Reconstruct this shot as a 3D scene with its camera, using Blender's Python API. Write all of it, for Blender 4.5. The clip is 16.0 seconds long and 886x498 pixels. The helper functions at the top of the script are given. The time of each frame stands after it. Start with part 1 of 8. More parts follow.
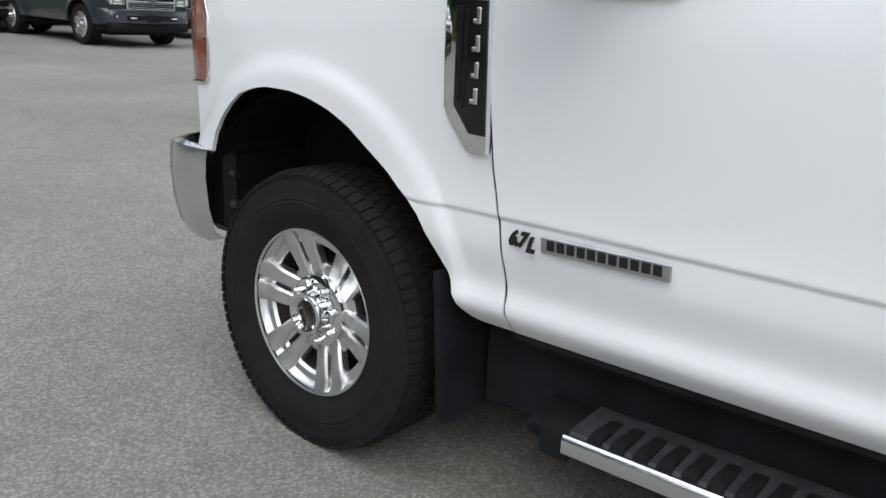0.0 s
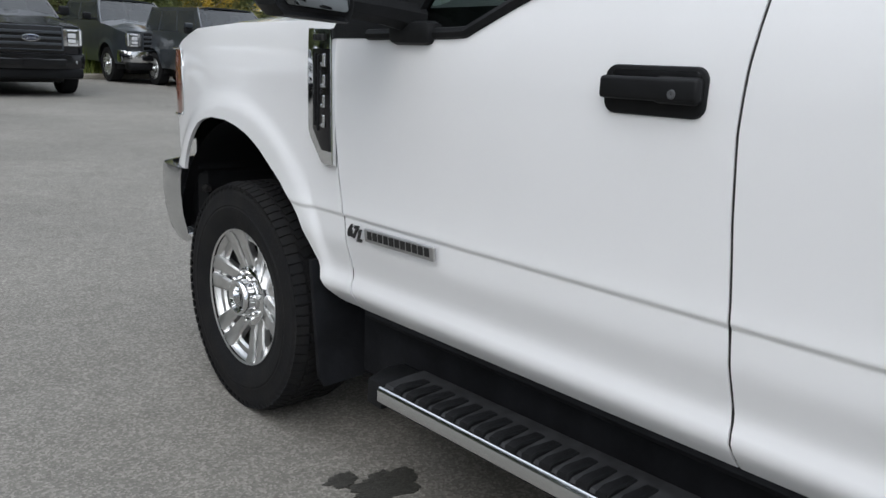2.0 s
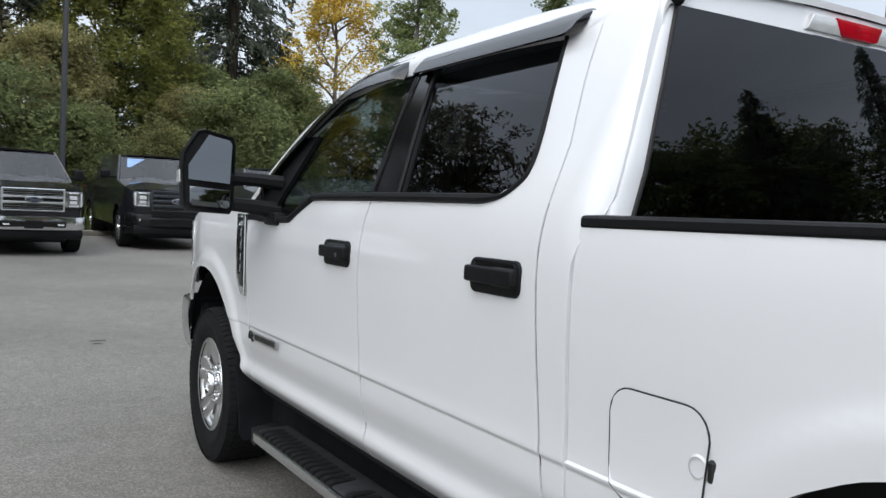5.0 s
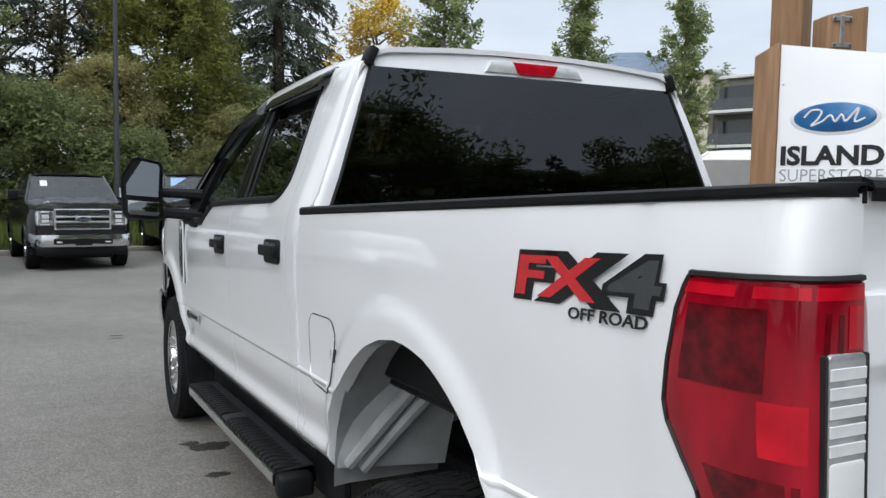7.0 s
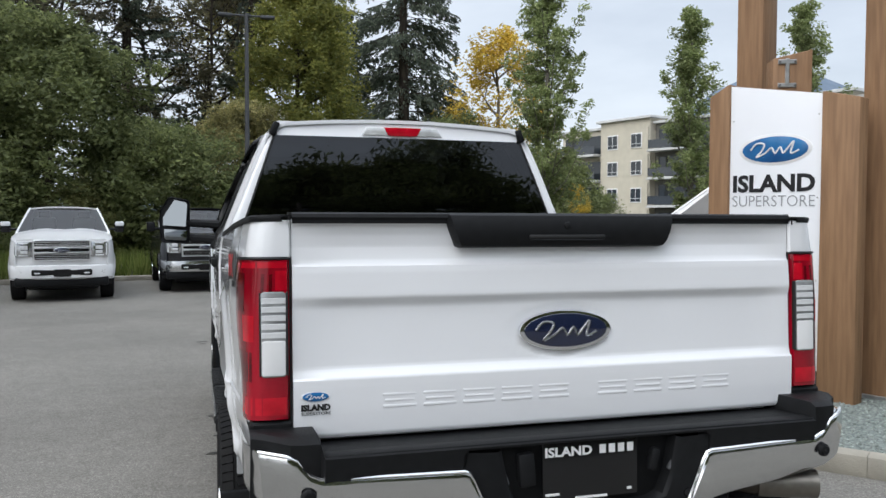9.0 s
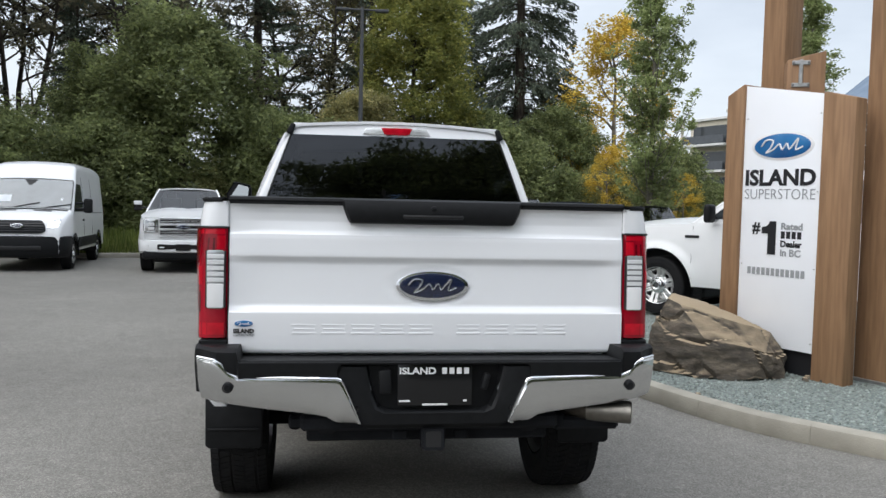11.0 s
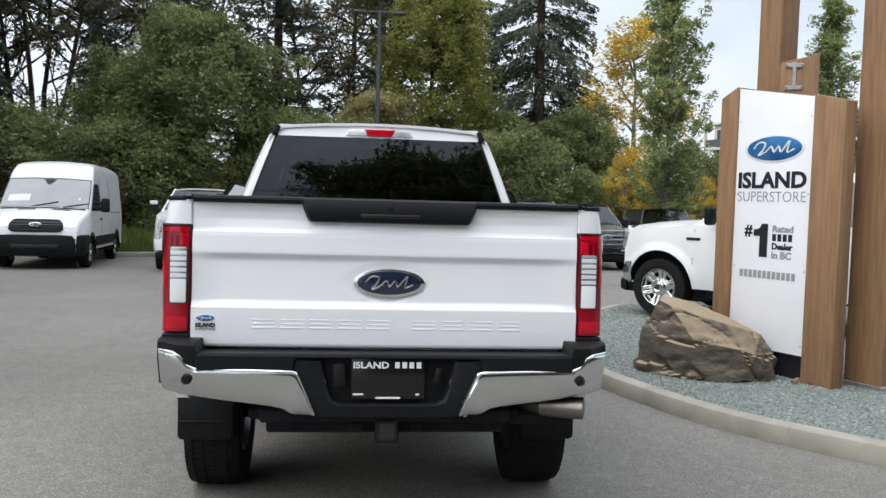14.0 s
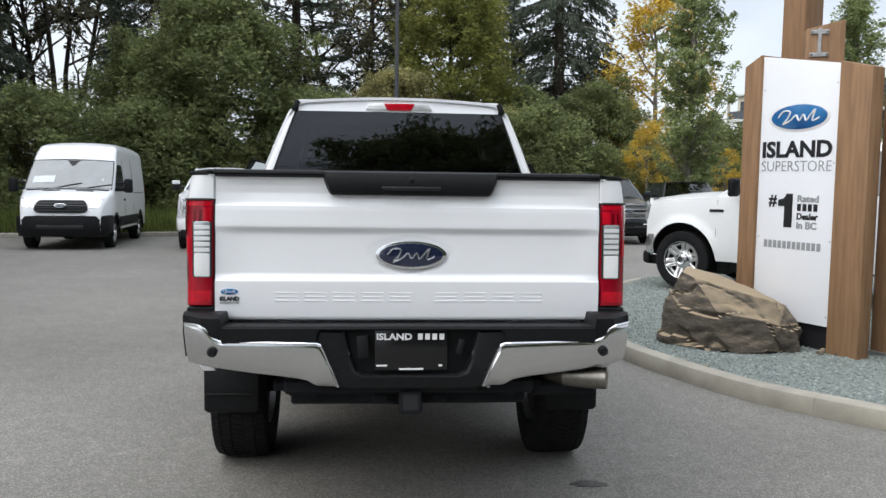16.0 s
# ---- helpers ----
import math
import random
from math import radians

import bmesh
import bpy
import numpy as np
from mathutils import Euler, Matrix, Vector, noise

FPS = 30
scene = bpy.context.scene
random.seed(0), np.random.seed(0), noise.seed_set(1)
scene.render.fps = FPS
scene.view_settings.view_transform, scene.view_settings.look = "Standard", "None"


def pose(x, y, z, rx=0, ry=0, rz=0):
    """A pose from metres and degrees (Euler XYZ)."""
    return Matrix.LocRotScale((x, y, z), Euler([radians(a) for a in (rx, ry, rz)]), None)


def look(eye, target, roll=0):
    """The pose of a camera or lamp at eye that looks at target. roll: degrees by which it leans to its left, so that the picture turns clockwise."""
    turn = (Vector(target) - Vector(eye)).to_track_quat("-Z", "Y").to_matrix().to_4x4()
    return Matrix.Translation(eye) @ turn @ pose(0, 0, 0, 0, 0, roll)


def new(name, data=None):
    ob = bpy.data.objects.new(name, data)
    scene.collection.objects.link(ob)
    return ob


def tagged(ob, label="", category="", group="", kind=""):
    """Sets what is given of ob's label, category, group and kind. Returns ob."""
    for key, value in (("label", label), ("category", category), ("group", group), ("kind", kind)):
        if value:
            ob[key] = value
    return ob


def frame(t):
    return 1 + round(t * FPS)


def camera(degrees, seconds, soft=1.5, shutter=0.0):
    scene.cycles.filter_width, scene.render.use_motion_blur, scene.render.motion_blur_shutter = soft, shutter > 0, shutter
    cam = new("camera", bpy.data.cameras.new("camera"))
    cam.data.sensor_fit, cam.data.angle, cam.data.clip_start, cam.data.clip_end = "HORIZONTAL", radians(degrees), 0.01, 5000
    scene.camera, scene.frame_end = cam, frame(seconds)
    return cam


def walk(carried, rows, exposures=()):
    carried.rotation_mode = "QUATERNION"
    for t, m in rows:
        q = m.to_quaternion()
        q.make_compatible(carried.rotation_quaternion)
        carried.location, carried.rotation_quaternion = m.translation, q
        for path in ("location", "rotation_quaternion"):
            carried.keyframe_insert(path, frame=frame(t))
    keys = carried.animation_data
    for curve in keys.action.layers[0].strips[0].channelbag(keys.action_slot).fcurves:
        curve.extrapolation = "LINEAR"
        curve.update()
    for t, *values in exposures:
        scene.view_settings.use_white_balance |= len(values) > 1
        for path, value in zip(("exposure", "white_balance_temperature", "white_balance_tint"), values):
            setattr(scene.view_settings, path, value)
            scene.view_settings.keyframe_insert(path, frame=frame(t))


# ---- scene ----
cam = camera(56.7, 16.0)
PATH = [
    (0, (-2.511, 3.479, 1.353), (-1.027, 4.679, 0.755), 4.3),
    (0.5, (-2.51, 3.422, 1.353), (-1.022, 4.615, 0.751), 4.8),
    (1, (-2.422, 3.182, 1.346), (-0.991, 4.449, 0.757), 5.3),
    (1.5, (-2.359, 2.877, 1.352), (-1.019, 4.253, 0.793), 4.6),
    (2, (-2.358, 2.552, 1.397), (-1.075, 4.002, 0.896), 3.8),
    (2.5, (-2.285, 2.277, 1.42), (-1.103, 3.833, 0.996), 3.6),
    (3, (-2.247, 1.968, 1.468), (-1.131, 3.594, 1.138), 3.4),
    (3.5, (-2.276, 1.693, 1.505), (-1.164, 3.336, 1.253), 3.1),
    (4, (-2.225, 1.404, 1.556), (-1.157, 3.083, 1.359), 3.0),
    (4.5, (-2.197, 1.073, 1.59), (-1.181, 2.787, 1.427), 3.9),
    (5, (-2.233, 0.695, 1.59), (-1.21, 2.407, 1.439), 3.6),
    (5.2, (-2.229, 0.545, 1.586), (-1.188, 2.247, 1.443), 3.4),
    (7.3, (-1.756, -0.985, 1.622), (-0.893, 0.814, 1.475), 0.6),
    (7.5, (-1.705, -1.184, 1.625), (-0.855, 0.62, 1.478), 0.4),
    (8, (-1.564, -1.611, 1.639), (-0.786, 0.227, 1.516), -0.2),
    (8.2, (-1.469, -1.766, 1.633), (-0.735, 0.091, 1.525), -0.1),
    (10.3, (-0.656, -3.269, 1.641), (-0.303, -1.302, 1.551), 0.6),
    (10.5, (-0.599, -3.373, 1.642), (-0.272, -1.402, 1.543), 0.8),
    (11, (-0.425, -3.51, 1.641), (-0.159, -1.531, 1.524), 1.3),
    (11.5, (-0.228, -3.567, 1.637), (-0.031, -1.58, 1.523), 1.9),
    (12, (-0.168, -3.595, 1.647), (-0.012, -1.605, 1.519), 1.7),
    (12.5, (-0.147, -3.624, 1.645), (0.018, -1.635, 1.511), 1.4),
    (13, (-0.151, -3.625, 1.639), (0.048, -1.639, 1.511), 1.5),
    (13.5, (-0.149, -3.634, 1.64), (0.064, -1.649, 1.515), 1.6),
    (14, (-0.146, -3.643, 1.639), (0.064, -1.657, 1.525), 1.6),
    (14.5, (-0.153, -3.637, 1.636), (0.054, -1.651, 1.519), 1.5),
    (15, (-0.151, -3.639, 1.632), (0.049, -1.653, 1.502), 1.4),
    (15.5, (-0.15, -3.648, 1.62), (0.026, -1.661, 1.47), 1.2),
    (16, (-0.148, -3.643, 1.615), (0.012, -1.657, 1.444), 0.8),
]

# world: x to the truck's right, y towards its nose, z up; the tailgate stands at y = 0


def rowed(rows):
    return [(t, look(e, g, r)) for t, e, g, r in rows]


walk(cam, rowed(PATH), [(0, 0.42, 6090, 8), (2, 0.25, 6110, 8), (3.5, 0.26, 6110, 8), (5.0, 0.25, 6090, 8), (7.5, 0.27, 6090, 8), (10.5, 0.25, 6120, 8), (12.0, 0.41, 6170, 8), (16, 0.38, 6170, 8)])

# ---- sky and sun ----
world = bpy.data.worlds.new("overcast_sky")
scene.world = world
world.use_nodes = True
wn, wl = world.node_tree.nodes, world.node_tree.links
wn.clear()
w_out = wn.new("ShaderNodeOutputWorld")
w_bg = wn.new("ShaderNodeBackground")
w_sky = wn.new("ShaderNodeTexSky")
w_sky.sky_type = "NISHITA"
w_sky.sun_disc = False
w_sky.sun_elevation, w_sky.sun_rotation = radians(46), radians(245)
w_sky.dust_density, w_sky.air_density = 4.0, 1.0
w_co = wn.new("ShaderNodeTexCoord")
w_map = wn.new("ShaderNodeMapping")
w_map.inputs["Scale"].default_value = (1.0, 1.0, 3.2)
w_noise = wn.new("ShaderNodeTexNoise")
w_noise.inputs["Scale"].default_value = 2.1
w_noise.inputs["Detail"].default_value = 6
w_noise.inputs["Roughness"].default_value = 0.55
w_ramp = wn.new("ShaderNodeValToRGB")
w_ramp.color_ramp.elements[0].position, w_ramp.color_ramp.elements[0].color = 0.30, (0.50, 0.518, 0.55, 1)
w_ramp.color_ramp.elements[1].position, w_ramp.color_ramp.elements[1].color = 0.66, (0.70, 0.712, 0.735, 1)
w_mix = wn.new("ShaderNodeMixRGB")
w_mix.blend_type = "ADD"
w_mix.inputs[0].default_value = 0.03
wl.new(w_co.outputs["Generated"], w_map.inputs["Vector"])
wl.new(w_map.outputs["Vector"], w_noise.inputs["Vector"])
wl.new(w_noise.outputs["Fac"], w_ramp.inputs["Fac"])
wl.new(w_ramp.outputs["Color"], w_mix.inputs[1])
wl.new(w_sky.outputs["Color"], w_mix.inputs[2])
wl.new(w_mix.outputs["Color"], w_bg.inputs["Color"])
w_sep = wn.new("ShaderNodeSeparateXYZ")
w_lift = wn.new("ShaderNodeMapRange")
w_lift.interpolation_type = "SMOOTHSTEP"
w_lift.inputs["From Min"].default_value, w_lift.inputs["From Max"].default_value = 0.30, 0.95
w_lift.inputs["To Min"].default_value, w_lift.inputs["To Max"].default_value = 1.0, 1.75
wl.new(w_co.outputs["Generated"], w_sep.inputs["Vector"])
wl.new(w_sep.outputs["Z"], w_lift.inputs["Value"])
wl.new(w_lift.outputs["Result"], w_bg.inputs["Strength"])
wl.new(w_bg.outputs["Background"], w_out.inputs["Surface"])

sun_data = bpy.data.lights.new("sun", "SUN")
sun_data.energy, sun_data.angle, sun_data.color = 1.85, radians(85), (1.0, 0.97, 0.93)
sun = new("sun", sun_data)
sun.matrix_world = look((-34, -16, 40), (0, 0, 0))

# ---- materials ----
def nodes_of(m):
    m.use_nodes = True
    return m.node_tree.nodes, m.node_tree.links


def mat(name, base, rough=0.5, metal=0.0, vary=0.0, scale=8.0, bump=0.0, bscale=60.0, coat=0.0, spec=0.5,
        base2=None, island=0.0, rvary=0.0, detail=4, stretch=None, trans=0.0, ior=1.45):
    """A procedural surface: two colours mixed by noise at one scale, relief and gloss varied at another."""
    m = bpy.data.materials.new(name)
    n, l = nodes_of(m)
    p = n["Principled BSDF"]
    p.inputs["Base Color"].default_value = (*base, 1)
    p.inputs["Roughness"].default_value = rough
    p.inputs["Metallic"].default_value = metal
    p.inputs["Specular IOR Level"].default_value = spec
    p.inputs["Coat Weight"].default_value = coat
    p.inputs["Coat Roughness"].default_value = 0.04
    p.inputs["Transmission Weight"].default_value = trans
    p.inputs["IOR"].default_value = ior
    co = n.new("ShaderNodeTexCoord")
    vec = co.outputs["Object"]
    if stretch:
        mp = n.new("ShaderNodeMapping")
        mp.inputs["Scale"].default_value = stretch
        l.new(vec, mp.inputs["Vector"])
        vec = mp.outputs["Vector"]
    if vary or base2:
        t = n.new("ShaderNodeTexNoise")
        t.inputs["Scale"].default_value = scale
        t.inputs["Detail"].default_value = detail
        l.new(vec, t.inputs["Vector"])
        r = n.new("ShaderNodeValToRGB")
        b2 = base2 or tuple(c * (1 - vary) for c in base)
        r.color_ramp.elements[0].position, r.color_ramp.elements[0].color = 0.35, (*b2, 1)
        r.color_ramp.elements[1].position, r.color_ramp.elements[1].color = 0.65, (*base, 1)
        l.new(t.outputs["Fac"], r.inputs["Fac"])
        last = r.outputs["Color"]
        if island:
            g = n.new("ShaderNodeNewGeometry")
            hsv = n.new("ShaderNodeHueSaturation")
            mr = n.new("ShaderNodeMapRange")
            mr.inputs["To Min"].default_value, mr.inputs["To Max"].default_value = 1 - island, 1 + island
            l.new(g.outputs["Random Per Island"], mr.inputs["Value"])
            l.new(mr.outputs["Result"], hsv.inputs["Value"])
            l.new(last, hsv.inputs["Color"])
            last = hsv.outputs["Color"]
        l.new(last, p.inputs["Base Color"])
    if rvary:
        t3 = n.new("ShaderNodeTexNoise")
        t3.inputs["Scale"].default_value = scale * 2.3
        l.new(vec, t3.inputs["Vector"])
        mr3 = n.new("ShaderNodeMapRange")
        mr3.inputs["To Min"].default_value, mr3.inputs["To Max"].default_value = max(0.02, rough - rvary), min(1, rough + rvary)
        l.new(t3.outputs["Fac"], mr3.inputs["Value"])
        l.new(mr3.outputs["Result"], p.inputs["Roughness"])
    if bump:
        t2 = n.new("ShaderNodeTexNoise")
        t2.inputs["Scale"].default_value = bscale
        t2.inputs["Detail"].default_value = 5
        l.new(vec, t2.inputs["Vector"])
        b = n.new("ShaderNodeBump")
        b.inputs["Strength"].default_value = bump
        b.inputs["Distance"].default_value = 0.01
        l.new(t2.outputs["Fac"], b.inputs["Height"])
        l.new(b.outputs["Normal"], p.inputs["Normal"])
    return m


def tinted(name, tint, rough=0.0, ior=1.5, gloss=(1, 1, 1)):
    """A sheet of tinted glass: see-through in its tint, with a mirror that grows with the grazing angle."""
    m = bpy.data.materials.new(name)
    n, l = nodes_of(m)
    n.remove(n["Principled BSDF"])
    tr, gl = n.new("ShaderNodeBsdfTransparent"), n.new("ShaderNodeBsdfGlossy")
    lw, mx = n.new("ShaderNodeLayerWeight"), n.new("ShaderNodeMixShader")
    tr.inputs["Color"].default_value = (*tint, 1)
    gl.inputs["Color"].default_value = (*gloss, 1)
    gl.inputs["Roughness"].default_value = rough
    f0 = ((ior - 1) / (ior + 1)) ** 2 * 1.05
    pw, ma = n.new("ShaderNodeMath"), n.new("ShaderNodeMath")
    pw.operation, ma.operation = "POWER", "MULTIPLY_ADD"
    pw.inputs[1].default_value = 4.5
    ma.inputs[1].default_value, ma.inputs[2].default_value = 1 - f0, f0
    lw.inputs["Blend"].default_value = 0.5
    l.new(lw.outputs["Facing"], pw.inputs[0])
    l.new(pw.outputs["Value"], ma.inputs[0])
    l.new(ma.outputs["Value"], mx.inputs["Fac"])
    l.new(tr.outputs["BSDF"], mx.inputs[1])
    l.new(gl.outputs["BSDF"], mx.inputs[2])
    l.new(mx.outputs["Shader"], n["Material Output"].inputs["Surface"])
    return m


def leafy(name, a, b, c):
    """Leaves: three greens spread over the single leaves, with some light passing through."""
    m = bpy.data.materials.new(name)
    n, l = nodes_of(m)
    p = n["Principled BSDF"]
    g = n.new("ShaderNodeNewGeometry")
    r = n.new("ShaderNodeValToRGB")
    r.color_ramp.elements[0].position, r.color_ramp.elements[0].color = 0.0, (*a, 1)
    r.color_ramp.elements[1].position, r.color_ramp.elements[1].color = 1.0, (*c, 1)
    e = r.color_ramp.elements.new(0.55)
    e.color = (*b, 1)
    l.new(g.outputs["Random Per Island"], r.inputs["Fac"])
    co = n.new("ShaderNodeTexCoord")
    t = n.new("ShaderNodeTexNoise")
    t.inputs["Scale"].default_value = 0.55
    l.new(co.outputs["Object"], t.inputs["Vector"])
    mr = n.new("ShaderNodeMapRange")
    mr.inputs["From Min"].default_value, mr.inputs["From Max"].default_value = 0.3, 0.7
    mr.inputs["To Min"].default_value, mr.inputs["To Max"].default_value = 0.65, 1.35
    l.new(t.outputs["Fac"], mr.inputs["Value"])
    hsv = n.new("ShaderNodeHueSaturation")
    l.new(mr.outputs["Result"], hsv.inputs["Value"])
    l.new(r.outputs["Color"], hsv.inputs["Color"])
    l.new(hsv.outputs["Color"], p.inputs["Base Color"])
    p.inputs["Roughness"].default_value = 0.6
    p.inputs["Specular IOR Level"].default_value = 0.25
    tl, mx = n.new("ShaderNodeBsdfTranslucent"), n.new("ShaderNodeMixShader")
    l.new(hsv.outputs["Color"], tl.inputs["Color"])
    mx.inputs["Fac"].default_value = 0.5
    l.new(p.outputs["BSDF"], mx.inputs[1])
    l.new(tl.outputs["BSDF"], mx.inputs[2])
    l.new(mx.outputs["Shader"], n["Material Output"].inputs["Surface"])
    return m


WHITE = mat("white_paint", (0.765, 0.772, 0.79), 0.32, coat=1.0, vary=0.02, scale=1.5, spec=0.5)
WHITE2 = mat("white_fleet_paint", (0.78, 0.785, 0.79), 0.35, coat=0.8, vary=0.05, scale=2)
BLACKP = mat("black_paint", (0.015, 0.0155, 0.020), 0.14, coat=0.40, vary=0.3, scale=3)
DARKP = mat("dark_grey_paint", (0.034, 0.040, 0.048), 0.3, coat=1.0, vary=0.3, scale=3)
PLASTIC = mat("black_plastic", (0.0085, 0.009, 0.010), 0.55, vary=0.25, scale=30, bump=0.12, bscale=600, spec=0.22)
PLASTIC_S = mat("satin_black_plastic", (0.010, 0.010, 0.011), 0.16, vary=0.2, scale=30)
GREYPL = mat("grey_plastic", (0.07, 0.073, 0.078), 0.6, vary=0.2, scale=30, bump=0.1, bscale=500)
RUBBER = mat("tyre_rubber", (0.010, 0.0102, 0.0115), 0.8, spec=0.18, vary=0.35, scale=12, bump=0.2, bscale=90, base2=(0.014, 0.0138, 0.0138))
SEAL = mat("black_rubber_seal", (0.013, 0.013, 0.0135), 0.6, vary=0.2)
CHROME = mat("chrome", (0.78, 0.79, 0.80), 0.05, 1.0, rvary=0.02)
CHROME_B = mat("bumper_chrome", (0.66, 0.665, 0.67), 0.15, 1.0, rvary=0.04, scale=3)
ALLOY = mat("machined_alloy", (0.74, 0.74, 0.74), 0.36, 1.0, vary=0.12, scale=20, rvary=0.08)
GRILLE = mat("bright_grille_trim", (0.86, 0.865, 0.87), 0.30, 1.0, vary=0.08, scale=20)
STEEL = mat("dull_steel", (0.28, 0.275, 0.265), 0.42, 1.0, vary=0.35, scale=14, rvary=0.12)
PIPE = mat("heat_stained_steel", (0.10, 0.088, 0.075), 0.5, 1.0, vary=0.4, scale=10, rvary=0.12)
TIP = mat("browned_steel", (0.23, 0.215, 0.19), 0.4, 1.0, vary=0.35, scale=12, rvary=0.12)
FRAME = mat("black_chassis", (0.015, 0.016, 0.019), 0.75, spec=0.15, vary=0.4, scale=9, bump=0.2, bscale=40)
GREYPRIMER = mat("grey_wheelhouse", (0.32, 0.33, 0.335), 0.6, vary=0.3, scale=7, bump=0.1)
GLASS_D = tinted("privacy_glass", (0.035, 0.037, 0.042), 0.0, 1.63, (0.80, 0.82, 0.86))
GLASS_F = tinted("front_glass", (0.24, 0.28, 0.265), 0.0, 1.52)
GLASS_W = tinted("windscreen_glass", (0.5, 0.56, 0.55), 0.0, 1.6)
VISORM = mat("smoked_acrylic", (0.006, 0.006, 0.007), 0.10, vary=0.2, scale=20, spec=0.6)
MIRROR = mat("mirror_glass", (0.16, 0.172, 0.18), 0.02, 1.0)
REDLENS = mat("red_lens", (0.34, 0.003, 0.016), 0.08, coat=0.4, vary=0.55, scale=9, spec=0.4, stretch=(1, 1, 0.35))
REDLENS_D = mat("dark_red_lens", (0.13, 0.002, 0.007), 0.10, coat=0.25, vary=0.6, scale=30, spec=0.4)
REDLENS_B = mat("bright_red_reflector", (0.56, 0.005, 0.020), 0.10, coat=0.25, vary=0.35, scale=14, spec=0.4)
CLEARL = mat("clear_lens", (0.82, 0.83, 0.83), 0.10, 0.35, coat=1.0, vary=0.35, scale=9, bump=0.15, bscale=120)
LAMPREF = mat("lamp_reflector", (0.72, 0.73, 0.74), 0.15, 0.9, vary=0.5, scale=20)
AMBER = mat("amber_lens", (0.26, 0.085, 0.045), 0.12, coat=1.0, vary=0.4, scale=25)
NAVY = mat("emblem_navy", (0.012, 0.018, 0.05), 0.2, coat=1.0, vary=0.2)
BLUE = mat("emblem_blue", (0.012, 0.07, 0.22), 0.25, coat=0.8, base2=(0.03, 0.17, 0.40), scale=2.5)
SILVER = mat("silver_letter", (0.62, 0.63, 0.64), 0.25, 0.9, vary=0.1)
DECAL_K = mat("black_decal", (0.012, 0.012, 0.013), 0.4, vary=0.1)
DECAL_R = mat("red_decal", (0.55, 0.03, 0.035), 0.4, vary=0.15, scale=30)
DECAL_G = mat("grey_decal", (0.055, 0.06, 0.063), 0.4, vary=0.15, scale=30)
PLATEW = mat("white_print", (0.75, 0.75, 0.75), 0.5, vary=0.08)
INTERIOR = mat("dark_interior", (0.045, 0.045, 0.048), 0.75, vary=0.3, scale=9)
SEATM = mat("grey_seat_cloth", (0.10, 0.10, 0.105), 0.9, vary=0.25, scale=40)
PAPER = mat("white_paper", (0.75, 0.78, 0.80), 0.6, vary=0.1)
CARDBLUE = mat("blue_hang_tag", (0.30, 0.45, 0.75), 0.6, vary=0.2)
CONC = mat("kerb_concrete", (0.36, 0.335, 0.28), 0.85, vary=0.25, scale=3, bump=0.35, bscale=70, rvary=0.05)
TIMBER = mat("stained_timber", (0.285, 0.165, 0.085), 0.66, base2=(0.205, 0.115, 0.058), scale=4, stretch=(7, 7, 0.5), bump=0.3, bscale=25, detail=7)
SIGNW = mat("sign_panel_white", (0.80, 0.81, 0.84), 0.35, vary=0.03, scale=2)
SIGNK = mat("sign_black", (0.012, 0.012, 0.014), 0.5, vary=0.1)
SIGNG = mat("sign_grey", (0.30, 0.31, 0.32), 0.5, vary=0.1)
GALV = mat("galvanised_steel", (0.5, 0.5, 0.5), 0.4, 0.9, vary=0.25, scale=18)
BARK = mat("bark", (0.075, 0.06, 0.045), 0.95, base2=(0.03, 0.025, 0.02), scale=3, stretch=(3, 3, 0.5), bump=0.8, bscale=10)
BARK2 = mat("pale_bark", (0.20, 0.18, 0.15), 0.9, vary=0.5, scale=3, bump=0.6, bscale=12)
L_DARK = leafy("leaves_dark_green", (0.108, 0.128, 0.054), (0.181, 0.210, 0.086), (0.292, 0.321, 0.130))
L_MAPLE = leafy("leaves_maple", (0.097, 0.095, 0.068), (0.163, 0.154, 0.102), (0.262, 0.231, 0.139))
L_MID = leafy("leaves_green", (0.147, 0.159, 0.067), (0.232, 0.239, 0.096), (0.350, 0.329, 0.132))
L_YG = leafy("leaves_yellow_green", (0.137, 0.154, 0.045), (0.208, 0.222, 0.059), (0.335, 0.314, 0.081))
L_YEL = leafy("leaves_autumn_yellow", (0.40, 0.27, 0.035), (0.56, 0.40, 0.06), (0.70, 0.55, 0.13))
L_BROWN = leafy("leaves_brown_green", (0.107, 0.106, 0.072), (0.179, 0.170, 0.107), (0.286, 0.246, 0.145))
L_OLIVE = leafy("leaves_olive", (0.202, 0.196, 0.091), (0.308, 0.289, 0.124), (0.451, 0.391, 0.173))
SCREEN = tinted("parked_windscreen", (0.4, 0.44, 0.44), 0.0, 1.72)
L_CON = leafy("needles", (0.069, 0.085, 0.068), (0.114, 0.139, 0.102), (0.190, 0.213, 0.148))
L_COL = leafy("leaves_columnar", (0.155, 0.195, 0.078), (0.25, 0.295, 0.12), (0.38, 0.42, 0.19))
L_GRASS = leafy("grass_blades", (0.09, 0.12, 0.03), (0.15, 0.19, 0.045), (0.27, 0.29, 0.09))
SOIL = mat("grass_soil", (0.055, 0.065, 0.02), 0.95, base2=(0.03, 0.03, 0.016), scale=2, bump=0.5, bscale=15)
CREAM = mat("cream_render", (0.52, 0.48, 0.39), 0.8, vary=0.1, scale=1)
